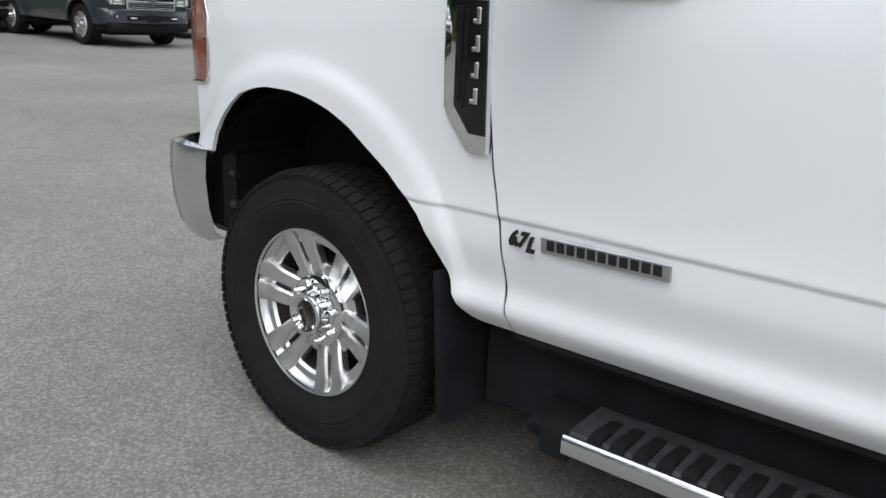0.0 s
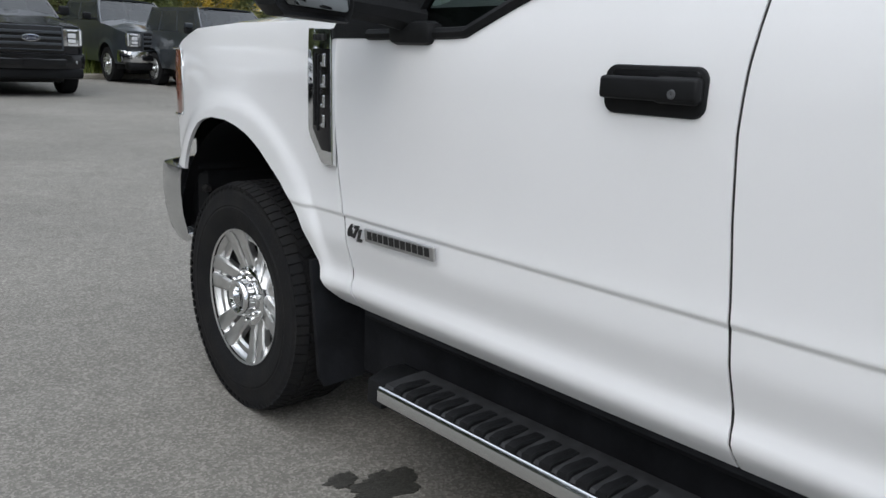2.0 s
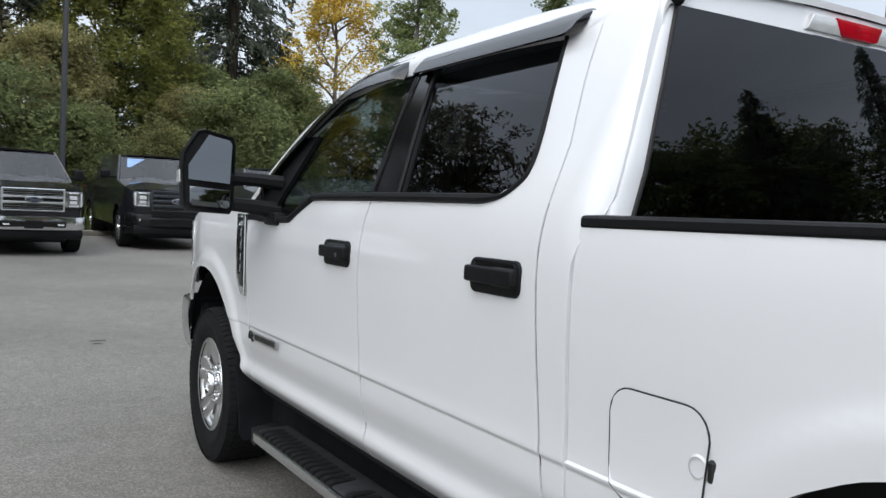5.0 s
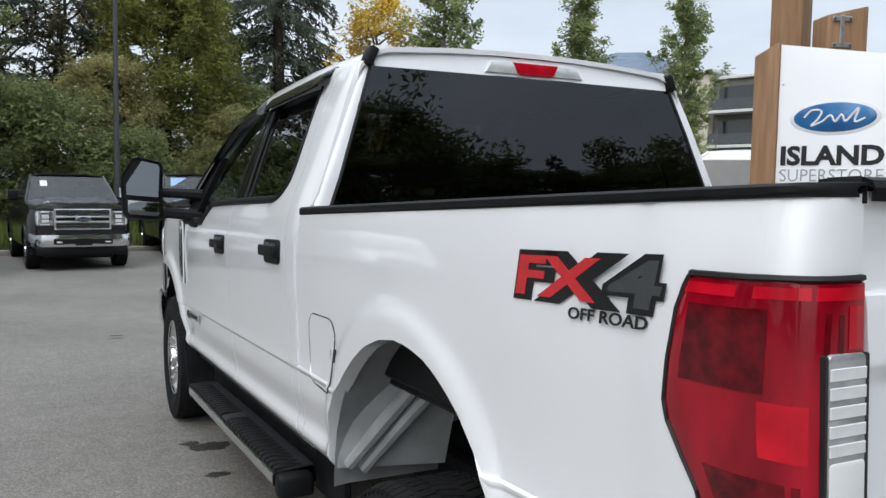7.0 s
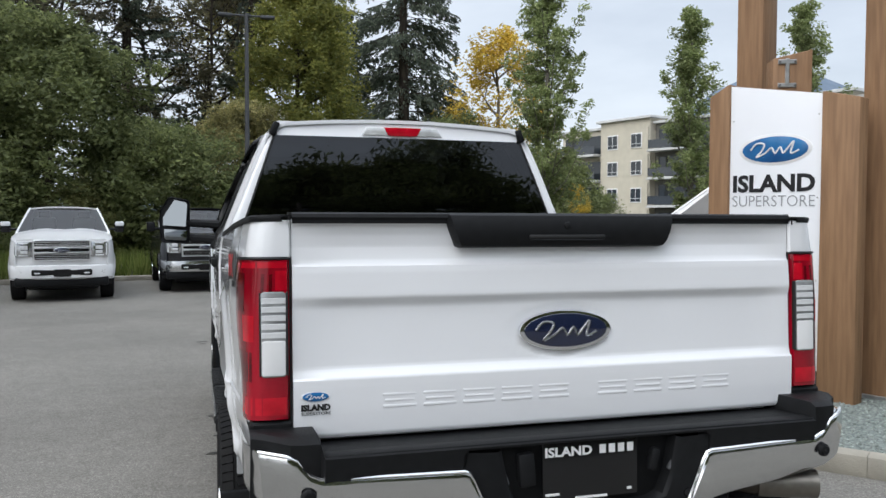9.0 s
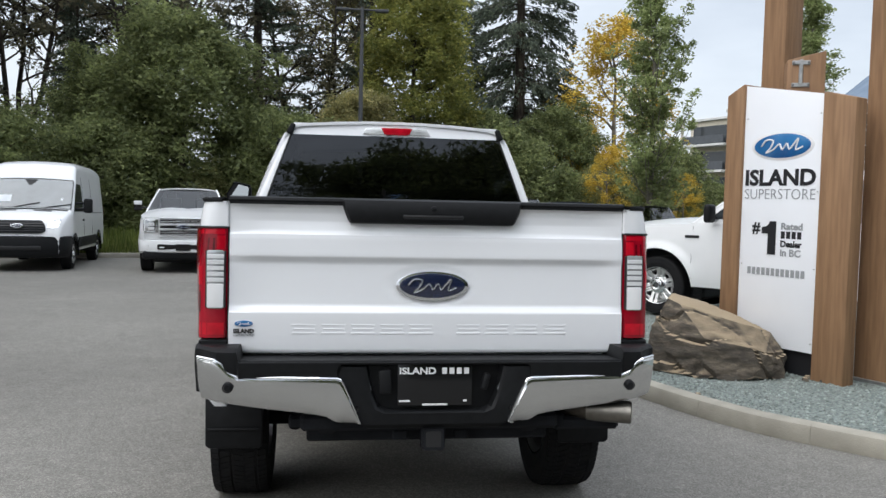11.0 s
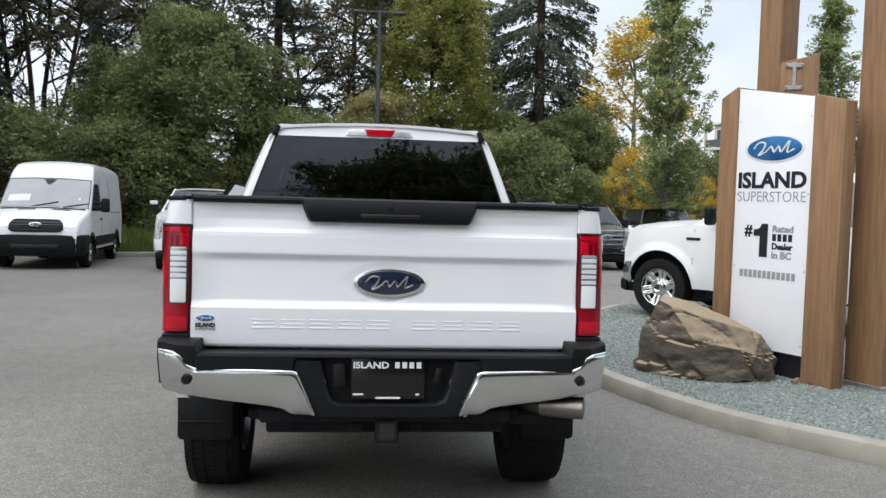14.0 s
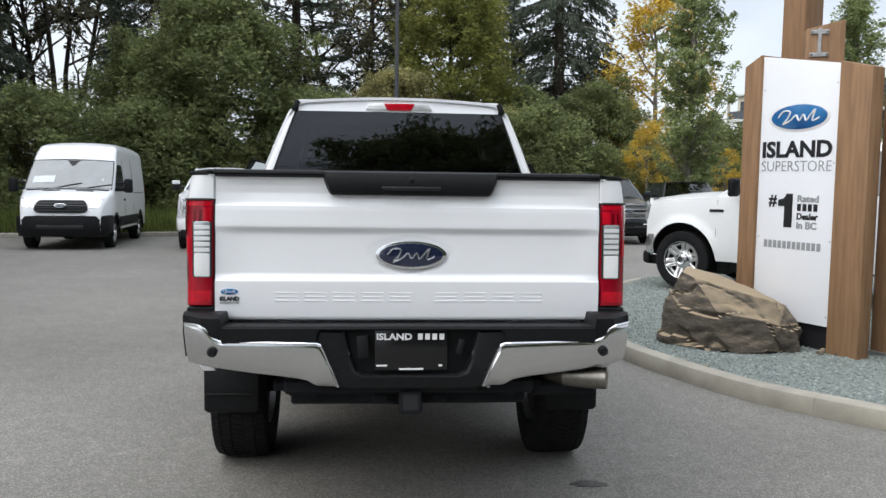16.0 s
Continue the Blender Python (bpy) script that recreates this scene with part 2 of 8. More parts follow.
GREYW = mat("grey_siding", (0.16, 0.155, 0.14), 0.8, vary=0.15, scale=1)
ROOFM = mat("roof_trim", (0.55, 0.55, 0.54), 0.7, vary=0.12)
WINDK = mat("far_window_glass", (0.03, 0.035, 0.04), 0.08, vary=0.2, spec=0.8)
# distance haze is mixed straight into the hills' blue-grey base colour
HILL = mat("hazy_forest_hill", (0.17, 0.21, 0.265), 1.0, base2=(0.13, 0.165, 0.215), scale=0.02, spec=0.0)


def asphalt():
    m = bpy.data.materials.new("worn_asphalt")
    n, l = nodes_of(m)
    p = n["Principled BSDF"]
    p.inputs["Specular IOR Level"].default_value = 0.3
    co = n.new("ShaderNodeTexCoord")

    def noise_at(s, d=4):
        t = n.new("ShaderNodeTexNoise")
        t.inputs["Scale"].default_value, t.inputs["Detail"].default_value = s, d
        l.new(co.outputs["Object"], t.inputs["Vector"])
        return t.outputs["Fac"]

    v = n.new("ShaderNodeTexVoronoi")
    v.inputs["Scale"].default_value = 120
    l.new(co.outputs["Object"], v.inputs["Vector"])
    stone = n.new("ShaderNodeValToRGB")
    el = stone.color_ramp.elements
    el[0].position, el[0].color = 0.0, (0.132, 0.124, 0.111, 1)
    el[1].position, el[1].color = 1.0, (0.263, 0.251, 0.226, 1)
    e = el.new(0.55)
    e.color = (0.174, 0.166, 0.149, 1)
    sep = n.new("ShaderNodeSeparateColor")
    l.new(v.outputs["Color"], sep.inputs["Color"])
    l.new(sep.outputs["Red"], stone.inputs["Fac"])
    big = n.new("ShaderNodeMapRange")
    big.inputs["From Min"].default_value, big.inputs["From Max"].default_value = 0.3, 0.7
    big.inputs["To Min"].default_value, big.inputs["To Max"].default_value = 0.82, 1.14
    l.new(noise_at(0.35, 6), big.inputs["Value"])
    mid = n.new("ShaderNodeMapRange")
    mid.inputs["To Min"].default_value, mid.inputs["To Max"].default_value = 0.8, 1.2
    l.new(noise_at(9, 5), mid.inputs["Value"])
    mul = n.new("ShaderNodeMath")
    mul.operation = "MULTIPLY"
    l.new(big.outputs["Result"], mul.inputs[0])
    l.new(mid.outputs["Result"], mul.inputs[1])
    hsv = n.new("ShaderNodeHueSaturation")
    l.new(mul.outputs["Value"], hsv.inputs["Value"])
    l.new(stone.outputs["Color"], hsv.inputs["Color"])
    l.new(hsv.outputs["Color"], p.inputs["Base Color"])
    rr = n.new("ShaderNodeMapRange")
    rr.inputs["To Min"].default_value, rr.inputs["To Max"].default_value = 0.6, 0.95
    l.new(noise_at(3), rr.inputs["Value"])
    l.new(rr.outputs["Result"], p.inputs["Roughness"])
    b = n.new("ShaderNodeBump")
    b.inputs["Strength"].default_value, b.inputs["Distance"].default_value = 0.35, 0.004
    l.new(v.outputs["Distance"], b.inputs["Height"])
    l.new(b.outputs["Normal"], p.inputs["Normal"])
    return m


def rock_mat():
    m = bpy.data.materials.new("toplit_weathered_rock")
    n, l = nodes_of(m)
    p = n["Principled BSDF"]
    p.inputs["Roughness"].default_value = 0.9
    co = n.new("ShaderNodeTexCoord")
    mp = n.new("ShaderNodeMapping")
    mp.inputs["Rotation"].default_value = (0.3, 0.5, 0.2)
    mp.inputs["Scale"].default_value = (2.0, 2.0, 5.0)
    l.new(co.outputs["Object"], mp.inputs["Vector"])
    t = n.new("ShaderNodeTexNoise")
    t.inputs["Scale"].default_value, t.inputs["Detail"].default_value, t.inputs["Roughness"].default_value = 2.2, 9, 0.7
    l.new(mp.outputs["Vector"], t.inputs["Vector"])
    r = n.new("ShaderNodeValToRGB")
    el = r.color_ramp.elements
    el[0].position, el[0].color = 0.33, (0.035, 0.03, 0.024, 1)
    el[1].position, el[1].color = 0.74, (0.185, 0.150, 0.108, 1)
    e = el.new(0.5)
    e.color = (0.074, 0.062, 0.048, 1)
    l.new(t.outputs["Fac"], r.inputs["Fac"])
    # weathered tan and top light go into up-facing colour; steep faces stay darker
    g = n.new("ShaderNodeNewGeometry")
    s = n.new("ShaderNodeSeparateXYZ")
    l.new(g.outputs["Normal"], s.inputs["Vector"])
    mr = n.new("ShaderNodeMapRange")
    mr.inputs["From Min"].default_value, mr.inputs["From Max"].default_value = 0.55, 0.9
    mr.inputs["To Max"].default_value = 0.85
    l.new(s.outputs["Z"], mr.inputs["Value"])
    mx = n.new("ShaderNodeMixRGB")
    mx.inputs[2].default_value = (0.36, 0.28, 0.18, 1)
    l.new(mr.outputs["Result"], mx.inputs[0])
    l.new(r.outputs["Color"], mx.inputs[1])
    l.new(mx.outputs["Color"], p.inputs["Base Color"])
    b = n.new("ShaderNodeBump")
    b.inputs["Strength"].default_value, b.inputs["Distance"].default_value = 0.9, 0.03
    l.new(t.outputs["Fac"], b.inputs["Height"])
    l.new(b.outputs["Normal"], p.inputs["Normal"])
    return m


ASPHALT = asphalt()
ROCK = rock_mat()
GRAVEL = mat("green_grey_gravel", (0.24, 0.27, 0.25), 0.9, base2=(0.10, 0.12, 0.11), scale=45, bump=0.9, bscale=60, detail=6)
STONES = mat("gravel_stones", (0.28, 0.31, 0.285), 0.85, vary=0.35, scale=30, island=0.45)
WET = mat("wet_asphalt", (0.058, 0.056, 0.050), 0.45, vary=0.55, scale=90, bump=0.4, bscale=120)
# sky reflection and pale cabin trim are put into this opaque base colour
VANSCREEN = mat("sky_coloured_screen", (0.10, 0.115, 0.12), 0.06, coat=1.0, vary=0.3, scale=2, spec=1.0)
LAMPLENS = mat("bright_lamp_lens", (0.80, 0.81, 0.82), 0.18, 0.15, coat=1.0, vary=0.2, scale=18)
RIBLENS = mat("ribbed_lens", (0.48, 0.49, 0.50), 0.12, 0.4, coat=1.0, vary=0.5, scale=14)
TREAD = mat("worn_tread", (0.036, 0.037, 0.040), 0.55, vary=0.4, scale=25, spec=0.35)

# ---- mesh helpers ----
def mk(name, verts, faces, sharp=35):
    me = bpy.data.meshes.new(name)
    me.from_pydata([tuple(v) for v in verts], [], faces)
    me.update()
    if sharp:
        me.polygons.foreach_set("use_smooth", [True] * len(me.polygons))
        me.set_sharp_from_angle(angle=radians(sharp))
    return me


def part(name, me, material, parent=None, label="", at=None):
    if isinstance(me, M):
        me = me.mesh(name)
    if not me.materials:
        me.materials.append(material)
    ob = new(name, me)
    if at is not None:
        ob.matrix_local = at
    if parent is not None:
        ob.parent = parent
    if label:
        ob["label"] = label
    return ob


def thing(name, label, category, at=None, group="", kind=""):
    ob = new(name)
    ob.empty_display_size = 0.1
    if at is not None:
        ob.matrix_local = at
    return tagged(ob, label, category, group, kind)


class M:
    """A mesh in the making: vertices and faces, gathered from simple solids."""

    def __init__(self):
        self.v, self.f = [], []

    def add(self, v, f):
        k = len(self.v)
        self.v += [tuple(p) for p in v]
        self.f += [tuple(i + k for i in q) for q in f]
        return self

    def mesh(self, name, sharp=35):
        return mk(name, self.v, self.f, sharp)

    def box(self, c, s, bev=0.0, seg=1, turn=None):
        bm = bmesh.new()
        bmesh.ops.create_cube(bm, size=1)
        bmesh.ops.scale(bm, vec=s, verts=bm.verts)
        if bev:
            bmesh.ops.bevel(bm, geom=bm.edges[:], offset=min(bev, min(s) * 0.45), segments=seg, affect="EDGES", profile=0.5)
        m = Matrix.Translation(c) @ (turn if turn is not None else Matrix())
        bm.transform(m)
        self.take(bm)
        return self

    def take(self, bm):
        bm.verts.index_update()
        self.add([v.co[:] for v in bm.verts], [tuple(v.index for v in f.verts) for f in bm.faces])
        bm.free()

    def prism(self, poly, axis, a, b, bev=0.0, seg=2):
        """A polygon of the plane across the axis (x: (y, z), y: (x, z), z: (x, y)), drawn out from a to b; the rim at b is rounded."""
        def p3(p, h):
            return {"x": (h, p[0], p[1]), "y": (p[0], h, p[1]), "z": (p[0], p[1], h)}[axis]
        bm = bmesh.new()
        lo = [bm.verts.new(p3(p, a)) for p in poly]
        hi = [bm.verts.new(p3(p, b)) for p in poly]
        top = bm.faces.new(hi)
        bm.faces.new(lo[::-1])
        for i in range(len(poly)):
            j = (i + 1) % len(poly)
            bm.faces.new((lo[i], lo[j], hi[j], hi[i]))
        bmesh.ops.recalc_face_normals(bm, faces=bm.faces)
        if bev:
            bmesh.ops.bevel(bm, geom=[e for e in top.edges], offset=bev, segments=seg, affect="EDGES", profile=0.5)
        bmesh.ops.triangulate(bm, faces=[f for f in bm.faces if len(f.verts) > 4])
        self.take(bm)
        return self

    def lathe(self, prof, n=32, axis="x", c=(0, 0, 0), a0=0.0, a1=2 * math.pi):
        """Turns (radius, height) pairs round the axis through c."""
        v, f, full = [], [], abs(a1 - a0 - 2 * math.pi) < 1e-6
        k = n if full else n + 1
        for r, h in prof:
            for i in range(k):
                a = a0 + (a1 - a0) * i / n
                p, q = r * math.cos(a), r * math.sin(a)
                d = {"x": (h, p, q), "y": (q, h, p), "z": (p, q, h)}[axis]
                v.append((c[0] + d[0], c[1] + d[1], c[2] + d[2]))
        for j in range(len(prof) - 1):
            for i in range(n):
                i2 = (i + 1) % k
                f.append((j * k + i, j * k + i2, (j + 1) * k + i2, (j + 1) * k + i))
        return self.add(v, f)

    def tube(self, pts, r, n=8, cap=True):
        """A round bar along points; r is one radius or one a point."""
        pts = [Vector(p) for p in pts]
        rs = r if isinstance(r, (list, tuple)) else [r] * len(pts)
        v, f, up = [], [], Vector((0.13, 0.27, 0.95)).normalized()
        for i, p in enumerate(pts):
            d = (pts[min(i + 1, len(pts) - 1)] - pts[max(i - 1, 0)]).normalized()
            s = d.cross(up)
            if s.length < 1e-3:
                s = d.cross(Vector((1, 0, 0)))
            s.normalize()
            t = s.cross(d)
            for k in range(n):
                a = 2 * math.pi * k / n
                v.append(p + (s * math.cos(a) + t * math.sin(a)) * rs[i])
        for i in range(len(pts) - 1):
            for k in range(n):
                f.append((i * n + k, i * n + (k + 1) % n, (i + 1) * n + (k + 1) % n, (i + 1) * n + k))
        if cap:
            f += [tuple(range(n))[::-1], tuple(range((len(pts) - 1) * n, len(pts) * n))]
        return self.add(v, f)

    def sheet(self, rows, inward=None, rim=0.0, close=False):
        """A surface through rows of points, with a folded rim of that depth along the inward vector."""
        nr, nc = len(rows), len(rows[0])
        v = [p for r in rows for p in r]
        f = []
        for i in range(nr - 1):
            for j in range(nc - 1):
                f.append((i * nc + j, i * nc + j + 1, (i + 1) * nc + j + 1, (i + 1) * nc + j))
        if inward is not None:
            w, s = Vector(inward), 0.0
            for a, b, c, d in f:
                s += (Vector(v[c]) - Vector(v[a])).cross(Vector(v[d]) - Vector(v[b])).dot(w)
            if s > 0:
                f = [q[::-1] for q in f]
        if rim:
            ring = [j for j in range(nc)] + [i * nc + nc - 1 for i in range(1, nr)] + [(nr - 1) * nc + j for j in range(nc - 2, -1, -1)] + [i * nc for i in range(nr - 2, 0, -1)]
            k = len(v)
            w = Vector(inward) * rim
            v = list(v) + [tuple(Vector(v[i]) + w) for i in ring]
            m = len(ring)
            for a in range(m):
                b = (a + 1) % m
                f.append((ring[b], ring[a], k + a, k + b))
        return self.add(v, f)

    def flip(self, sx=-1):
        """The mirror image across x."""
        o = M()
        o.v = [(-p[0], p[1], p[2]) for p in self.v]
        o.f = [q[::-1] for q in self.f]
        return o

    def join(self, o):
        return self.add(o.v, o.f)

    def moved(self, m):
        o = M()
        o.v = [tuple(m @ Vector(p)) for p in self.v]
        o.f = list(self.f)
        return o


def interp(x, pts):
    """A smooth line through (x, y) pairs, held at its ends."""
    if x <= pts[0][0]:
        return pts[0][1]
    for (a, p), (b, q) in zip(pts, pts[1:]):
        if x <= b:
            return p + (q - p) * (x - a) / (b - a)
    return pts[-1][1]


def smooth01(t):
    t = max(0.0, min(1.0, t))
    return t * t * (3 - 2 * t)


def curve_pts(pts, n=8):
    """A Catmull-Rom line through points."""
    P = [Vector(p) for p in pts]
    out = []
    for i in range(len(P) - 1):
        a, b, c, d = P[max(i - 1, 0)], P[i], P[i + 1], P[min(i + 2, len(P) - 1)]
        for k in range(n):
            t = k / n
            out.append(0.5 * ((2 * b) + (c - a) * t + (2 * a - 5 * b + 4 * c - d) * t * t + (3 * b - a - 3 * c + d) * t ** 3))
    out.append(P[-1])
    return out


def ellipse(cx, cz, a, b, n=40):
    return [(cx + a * math.cos(2 * math.pi * i / n), cz + b * math.sin(2 * math.pi * i / n)) for i in range(n)]


def rounded(x0, z0, x1, z1, r, n=5):
    """A rectangle with rounded corners, as a polygon."""
    out = []
    for cx, cz, a in ((x1 - r, z1 - r, 0), (x0 + r, z1 - r, 90), (x0 + r, z0 + r, 180), (x1 - r, z0 + r, 270)):
        for i in range(n + 1):
            t = radians(a + 90 * i / n)
            out.append((cx + r * math.cos(t), cz + r * math.sin(t)))
    return out


def lettering(text, height, depth=0.002, width=None, shear=0.0, bold=0.0):
    """Letters lying in the xy plane from the origin, capitals of that height, drawn out by depth; width squeezes the line."""
    cu = bpy.data.curves.new("letters", "FONT")
    cu.body, cu.size, cu.extrude, cu.shear, cu.offset = text, height / 0.69, depth / 2, shear, bold
    cu.resolution_u = 3
    ob = new("letters", cu)
    dg = bpy.context.evaluated_depsgraph_get()
    me = bpy.data.meshes.new_from_object(ob.evaluated_get(dg))
    bpy.data.objects.remove(ob)
    bpy.data.curves.remove(cu)
    xs = [v.co.x for v in me.vertices]
    k = width / (max(xs) - min(xs)) if width else 1.0
    x0 = min(xs)
    for v in me.vertices:
        v.co = ((v.co.x - x0) * k, v.co.y, v.co.z)
    me.materials.clear()
    return me


def facing(origin, right, up):
    """A pose that lays the xy plane on a face: x along right, y along up."""
    r, u = Vector(right).normalized(), Vector(up).normalized()
    n = r.cross(u).normalized()
    u = n.cross(r)
    m = Matrix((r, u, n)).transposed().to_4x4()
    m.translation = origin
    return m


def block_parts(name, n, width, height, gap, thick, material, parent, label, at):
    """n plain block shapes in a row, for a name that is not spelt out."""
    w = (width - gap * (n - 1)) / n
    me = M().box((w / 2, height / 2, 0), (w, height, thick), thick * 0.3).mesh(name)
    for i in range(n):
        part(name, me, material, parent, label, at @ Matrix.Translation((i * (w + gap), 0, 0)))


def emblem(parent, at, a, b, field, ring=CHROME, thick=0.012):
    """An oval badge: rim, coloured field and one plain wavy stroke."""
    e = part("emblem", M().prism(ellipse(0, 0, a, b), "z", 0, thick, 0.004), ring, parent, "oval badge with a bright rim", at)
    part("field", M().prism(ellipse(0, 0, a * 0.9, b * 0.83), "z", 0, thick + 0.003, 0.002), field, e)
    s = M().tube(curve_pts([(x * a, y * b, 0) for x, y in ((-0.66, 0.02), (-0.5, 0.42), (-0.28, 0.36), (-0.36, -0.1), (-0.5, -0.45), (-0.26, -0.22), (-0.08, 0.12), (0.02, -0.25), (0.16, 0.14), (0.24, -0.25), (0.38, 0.1), (0.52, 0.45), (0.44, -0.28), (0.66, -0.1))], 4), a * 0.026, 6)
    part("script_stroke", s, SILVER if ring is CHROME else PLATEW, e, at=Matrix.Translation((0, 0, thick + 0.004)))
    return e

# ---- ground, kerbs, gravel island, grass ----
def fall(y):
    """The lot drops gently away behind the display row."""
    return -0.016 * min(24.0, max(0.0, y - 6.5)) * smooth01((y - 6.5) / 3.0)


g = M()
xs = [-2500, -600, -150, -40] + [x for x in range(-20, 21, 4)] + [40, 150, 600, 2500]
ys = sorted(set(xs + [6.5, 7, 7.5, 8.5, 9, 9.5, 30.5]))
g.sheet([[(x, y, fall(y)) for y in ys] for x in xs])
ground = part("ground", M().add(g.v, [q[::-1] for q in g.f]), ASPHALT)
tagged(ground, "worn grey asphalt of a car dealer's lot", "ground", kind="structure")

ISLE = [(13, -7.5), (9, -3.6), (6.2, -1.35), (4.5, 0.05), (3.55, 1.02), (3.16, 1.43), (2.89, 1.74), (2.64, 2.06), (2.42, 2.50), (2.28, 2.88), (2.15, 3.28), (2.06, 3.68), (2.0, 4.25), (2.1, 5.1), (2.5, 6.4), (3.1, 7.7), (3.8, 8.75), (4.6, 9.35), (7, 10.4), (13, 12.6)]
edge = [Vector((p[0], p[1], fall(p[1]))) for p in curve_pts([(a, b, 0) for a, b in ISLE], 6)]


def kerb_run(line, name, side=1.0, w=0.15, h=0.14, every=12):
    """A cast kerb along a line, in lengths with narrow joints between them."""
    root = thing(name, "weathered pale concrete kerb with a rounded edge", "kerb", kind="structure")
    n = []
    for i, p in enumerate(line):
        d = (line[min(i + 1, len(line) - 1)] - line[max(i - 1, 0)]).normalized()
        n.append(Vector((-d.y, d.x, 0)) * side)
    prof = [(0.02, -0.05), (0.0, 0.01), (0.006, h - 0.035), (0.014, h - 0.012), (0.034, h), (w - 0.02, h), (w, h - 0.015), (w, -0.05)]
    for k in range(0, len(line) - 1, every):
        sl = range(k, min(k + every, len(line) - 1) + 1)
        rows = []
        for i in sl:
            rows.append([tuple(line[i] - n[i] * a * -1 + Vector((0, 0, b))) for a, b in prof])
        if len(rows) > 1:
            d0 = (line[sl[-1]] - line[sl[-1] - 1]).normalized() * 0.003
            rows[-1] = [tuple(Vector(p) - d0) for p in rows[-1]]
            o = M().sheet(rows)
            k0 = len(prof)
            o.f += [tuple(range(k0)), tuple(range(len(o.v) - k0, len(o.v)))[::-1]]
            part("kerb_length", o, CONC, root)
    return root


kerb_run(edge, "kerb_island", side=-1.0)
poly = [(p.x, p.y) for p in edge] + [(30, 20), (30, -18)]
bm = bmesh.new()
inner = []
for i, p in enumerate(edge):
    d = (edge[min(i + 1, len(edge) - 1)] - edge[max(i - 1, 0)]).normalized()
    q = p + Vector((d.y, -d.x, 0)) * 0.12
    inner.append(bm.verts.new((q.x, q.y, 0.105)))
inner += [bm.verts.new((30, 20, 0.105)), bm.verts.new((30, -18, 0.105))]
bm.faces.new(inner)
bmesh.ops.recalc_face_normals(bm, faces=bm.faces)
bmesh.ops.triangulate(bm, faces=bm.faces)
o = M()
o.take(bm)
if sum((Vector(o.v[q[1]]) - Vector(o.v[q[0]])).cross(Vector(o.v[q[2]]) - Vector(o.v[q[0]])).z for q in o.f) < 0:
    o.f = [q[::-1] for q in o.f]
tagged(part("gravel_bed", o, GRAVEL), "green-grey crushed gravel bed inside the kerb", "gravel", kind="structure")


def inside(x, y, pts):
    c = False
    for i in range(len(pts)):
        (x1, y1), (x2, y2) = pts[i], pts[i - 1]
        if (y1 > y) != (y2 > y) and x < (x2 - x1) * (y - y1) / (y2 - y1) + x1:
            c = not c
    return c


def scatter_stones():
    rng = np.random.default_rng(5)
    v, f = [], []
    base = np.array([(1, 0, 0), (-1, 0, 0), (0, 1, 0), (0, -1, 0), (0, 0, 1), (0, 0, -1)], float)
    tri = [(0, 2, 4), (2, 1, 4), (1, 3, 4), (3, 0, 4), (2, 0, 5), (1, 2, 5), (3, 1, 5), (0, 3, 5)]
    inner_poly = [(q.co.x, q.co.y) for q in []] or [(p.x + 0.12, p.y) for p in edge] + [(30, 20), (30, -18)]
    n = 0
    while n < 26000:
        u = rng.random() ** 1.5
        x, y = 2.15 + 7 * u, 0.0 + 9.5 * rng.random()
        if not inside(x, y, inner_poly):
            continue
        s = rng.uniform(0.006, 0.017)
        pts = base * rng.uniform(0.6, 1.3, (6, 3)) * s
        a = rng.random() * 6.28
        c, d = math.cos(a), math.sin(a)
        k = len(v)
        for p in pts:
            v.append((x + p[0] * c - p[1] * d, y + p[0] * d + p[1] * c, 0.108 + p[2] * 0.8))
        f += [(i + k, j + k, m + k) for i, j, m in tri]
        n += 1
    return mk("gravel_stones", v, f, 0)


tagged(part("gravel_stones", scatter_stones(), STONES), "loose green-grey crushed stones on the gravel bed", "gravel", kind="stuff")

# grass verge with its kerb behind the row of parked vehicles
VERGE = [(-60, 3.5), (-32, 12.5), (-18, 17.4), (-9.6, 20.5), (-6.2, 21.7), (-1, 23.4), (6, 25.6), (14, 27.5), (30, 30), (70, 36)]
vline = [Vector((p.x, p.y, fall(p.y))) for p in curve_pts([(a, b, 0) for a, b in VERGE], 5)]
kerb_run(vline, "kerb_verge", side=1.0, every=10)
rows = []
for p in vline:
    rows.append([(p.x, p.y + 0.13, p.z + 0.10)] + [(p.x - 0.35 * d, p.y + d, p.z + 0.12 + 0.035 * min(d, 12) + 0.05 * math.sin(p.x * 0.7 + d)) for d in (0.6, 1.5, 3, 6, 12, 30, 90)])
v = M().sheet(rows)
v.f = [q[::-1] for q in v.f]
tagged(part("verge", v, SOIL), "grassy verge with bare soil behind the lot", "verge", kind="structure")


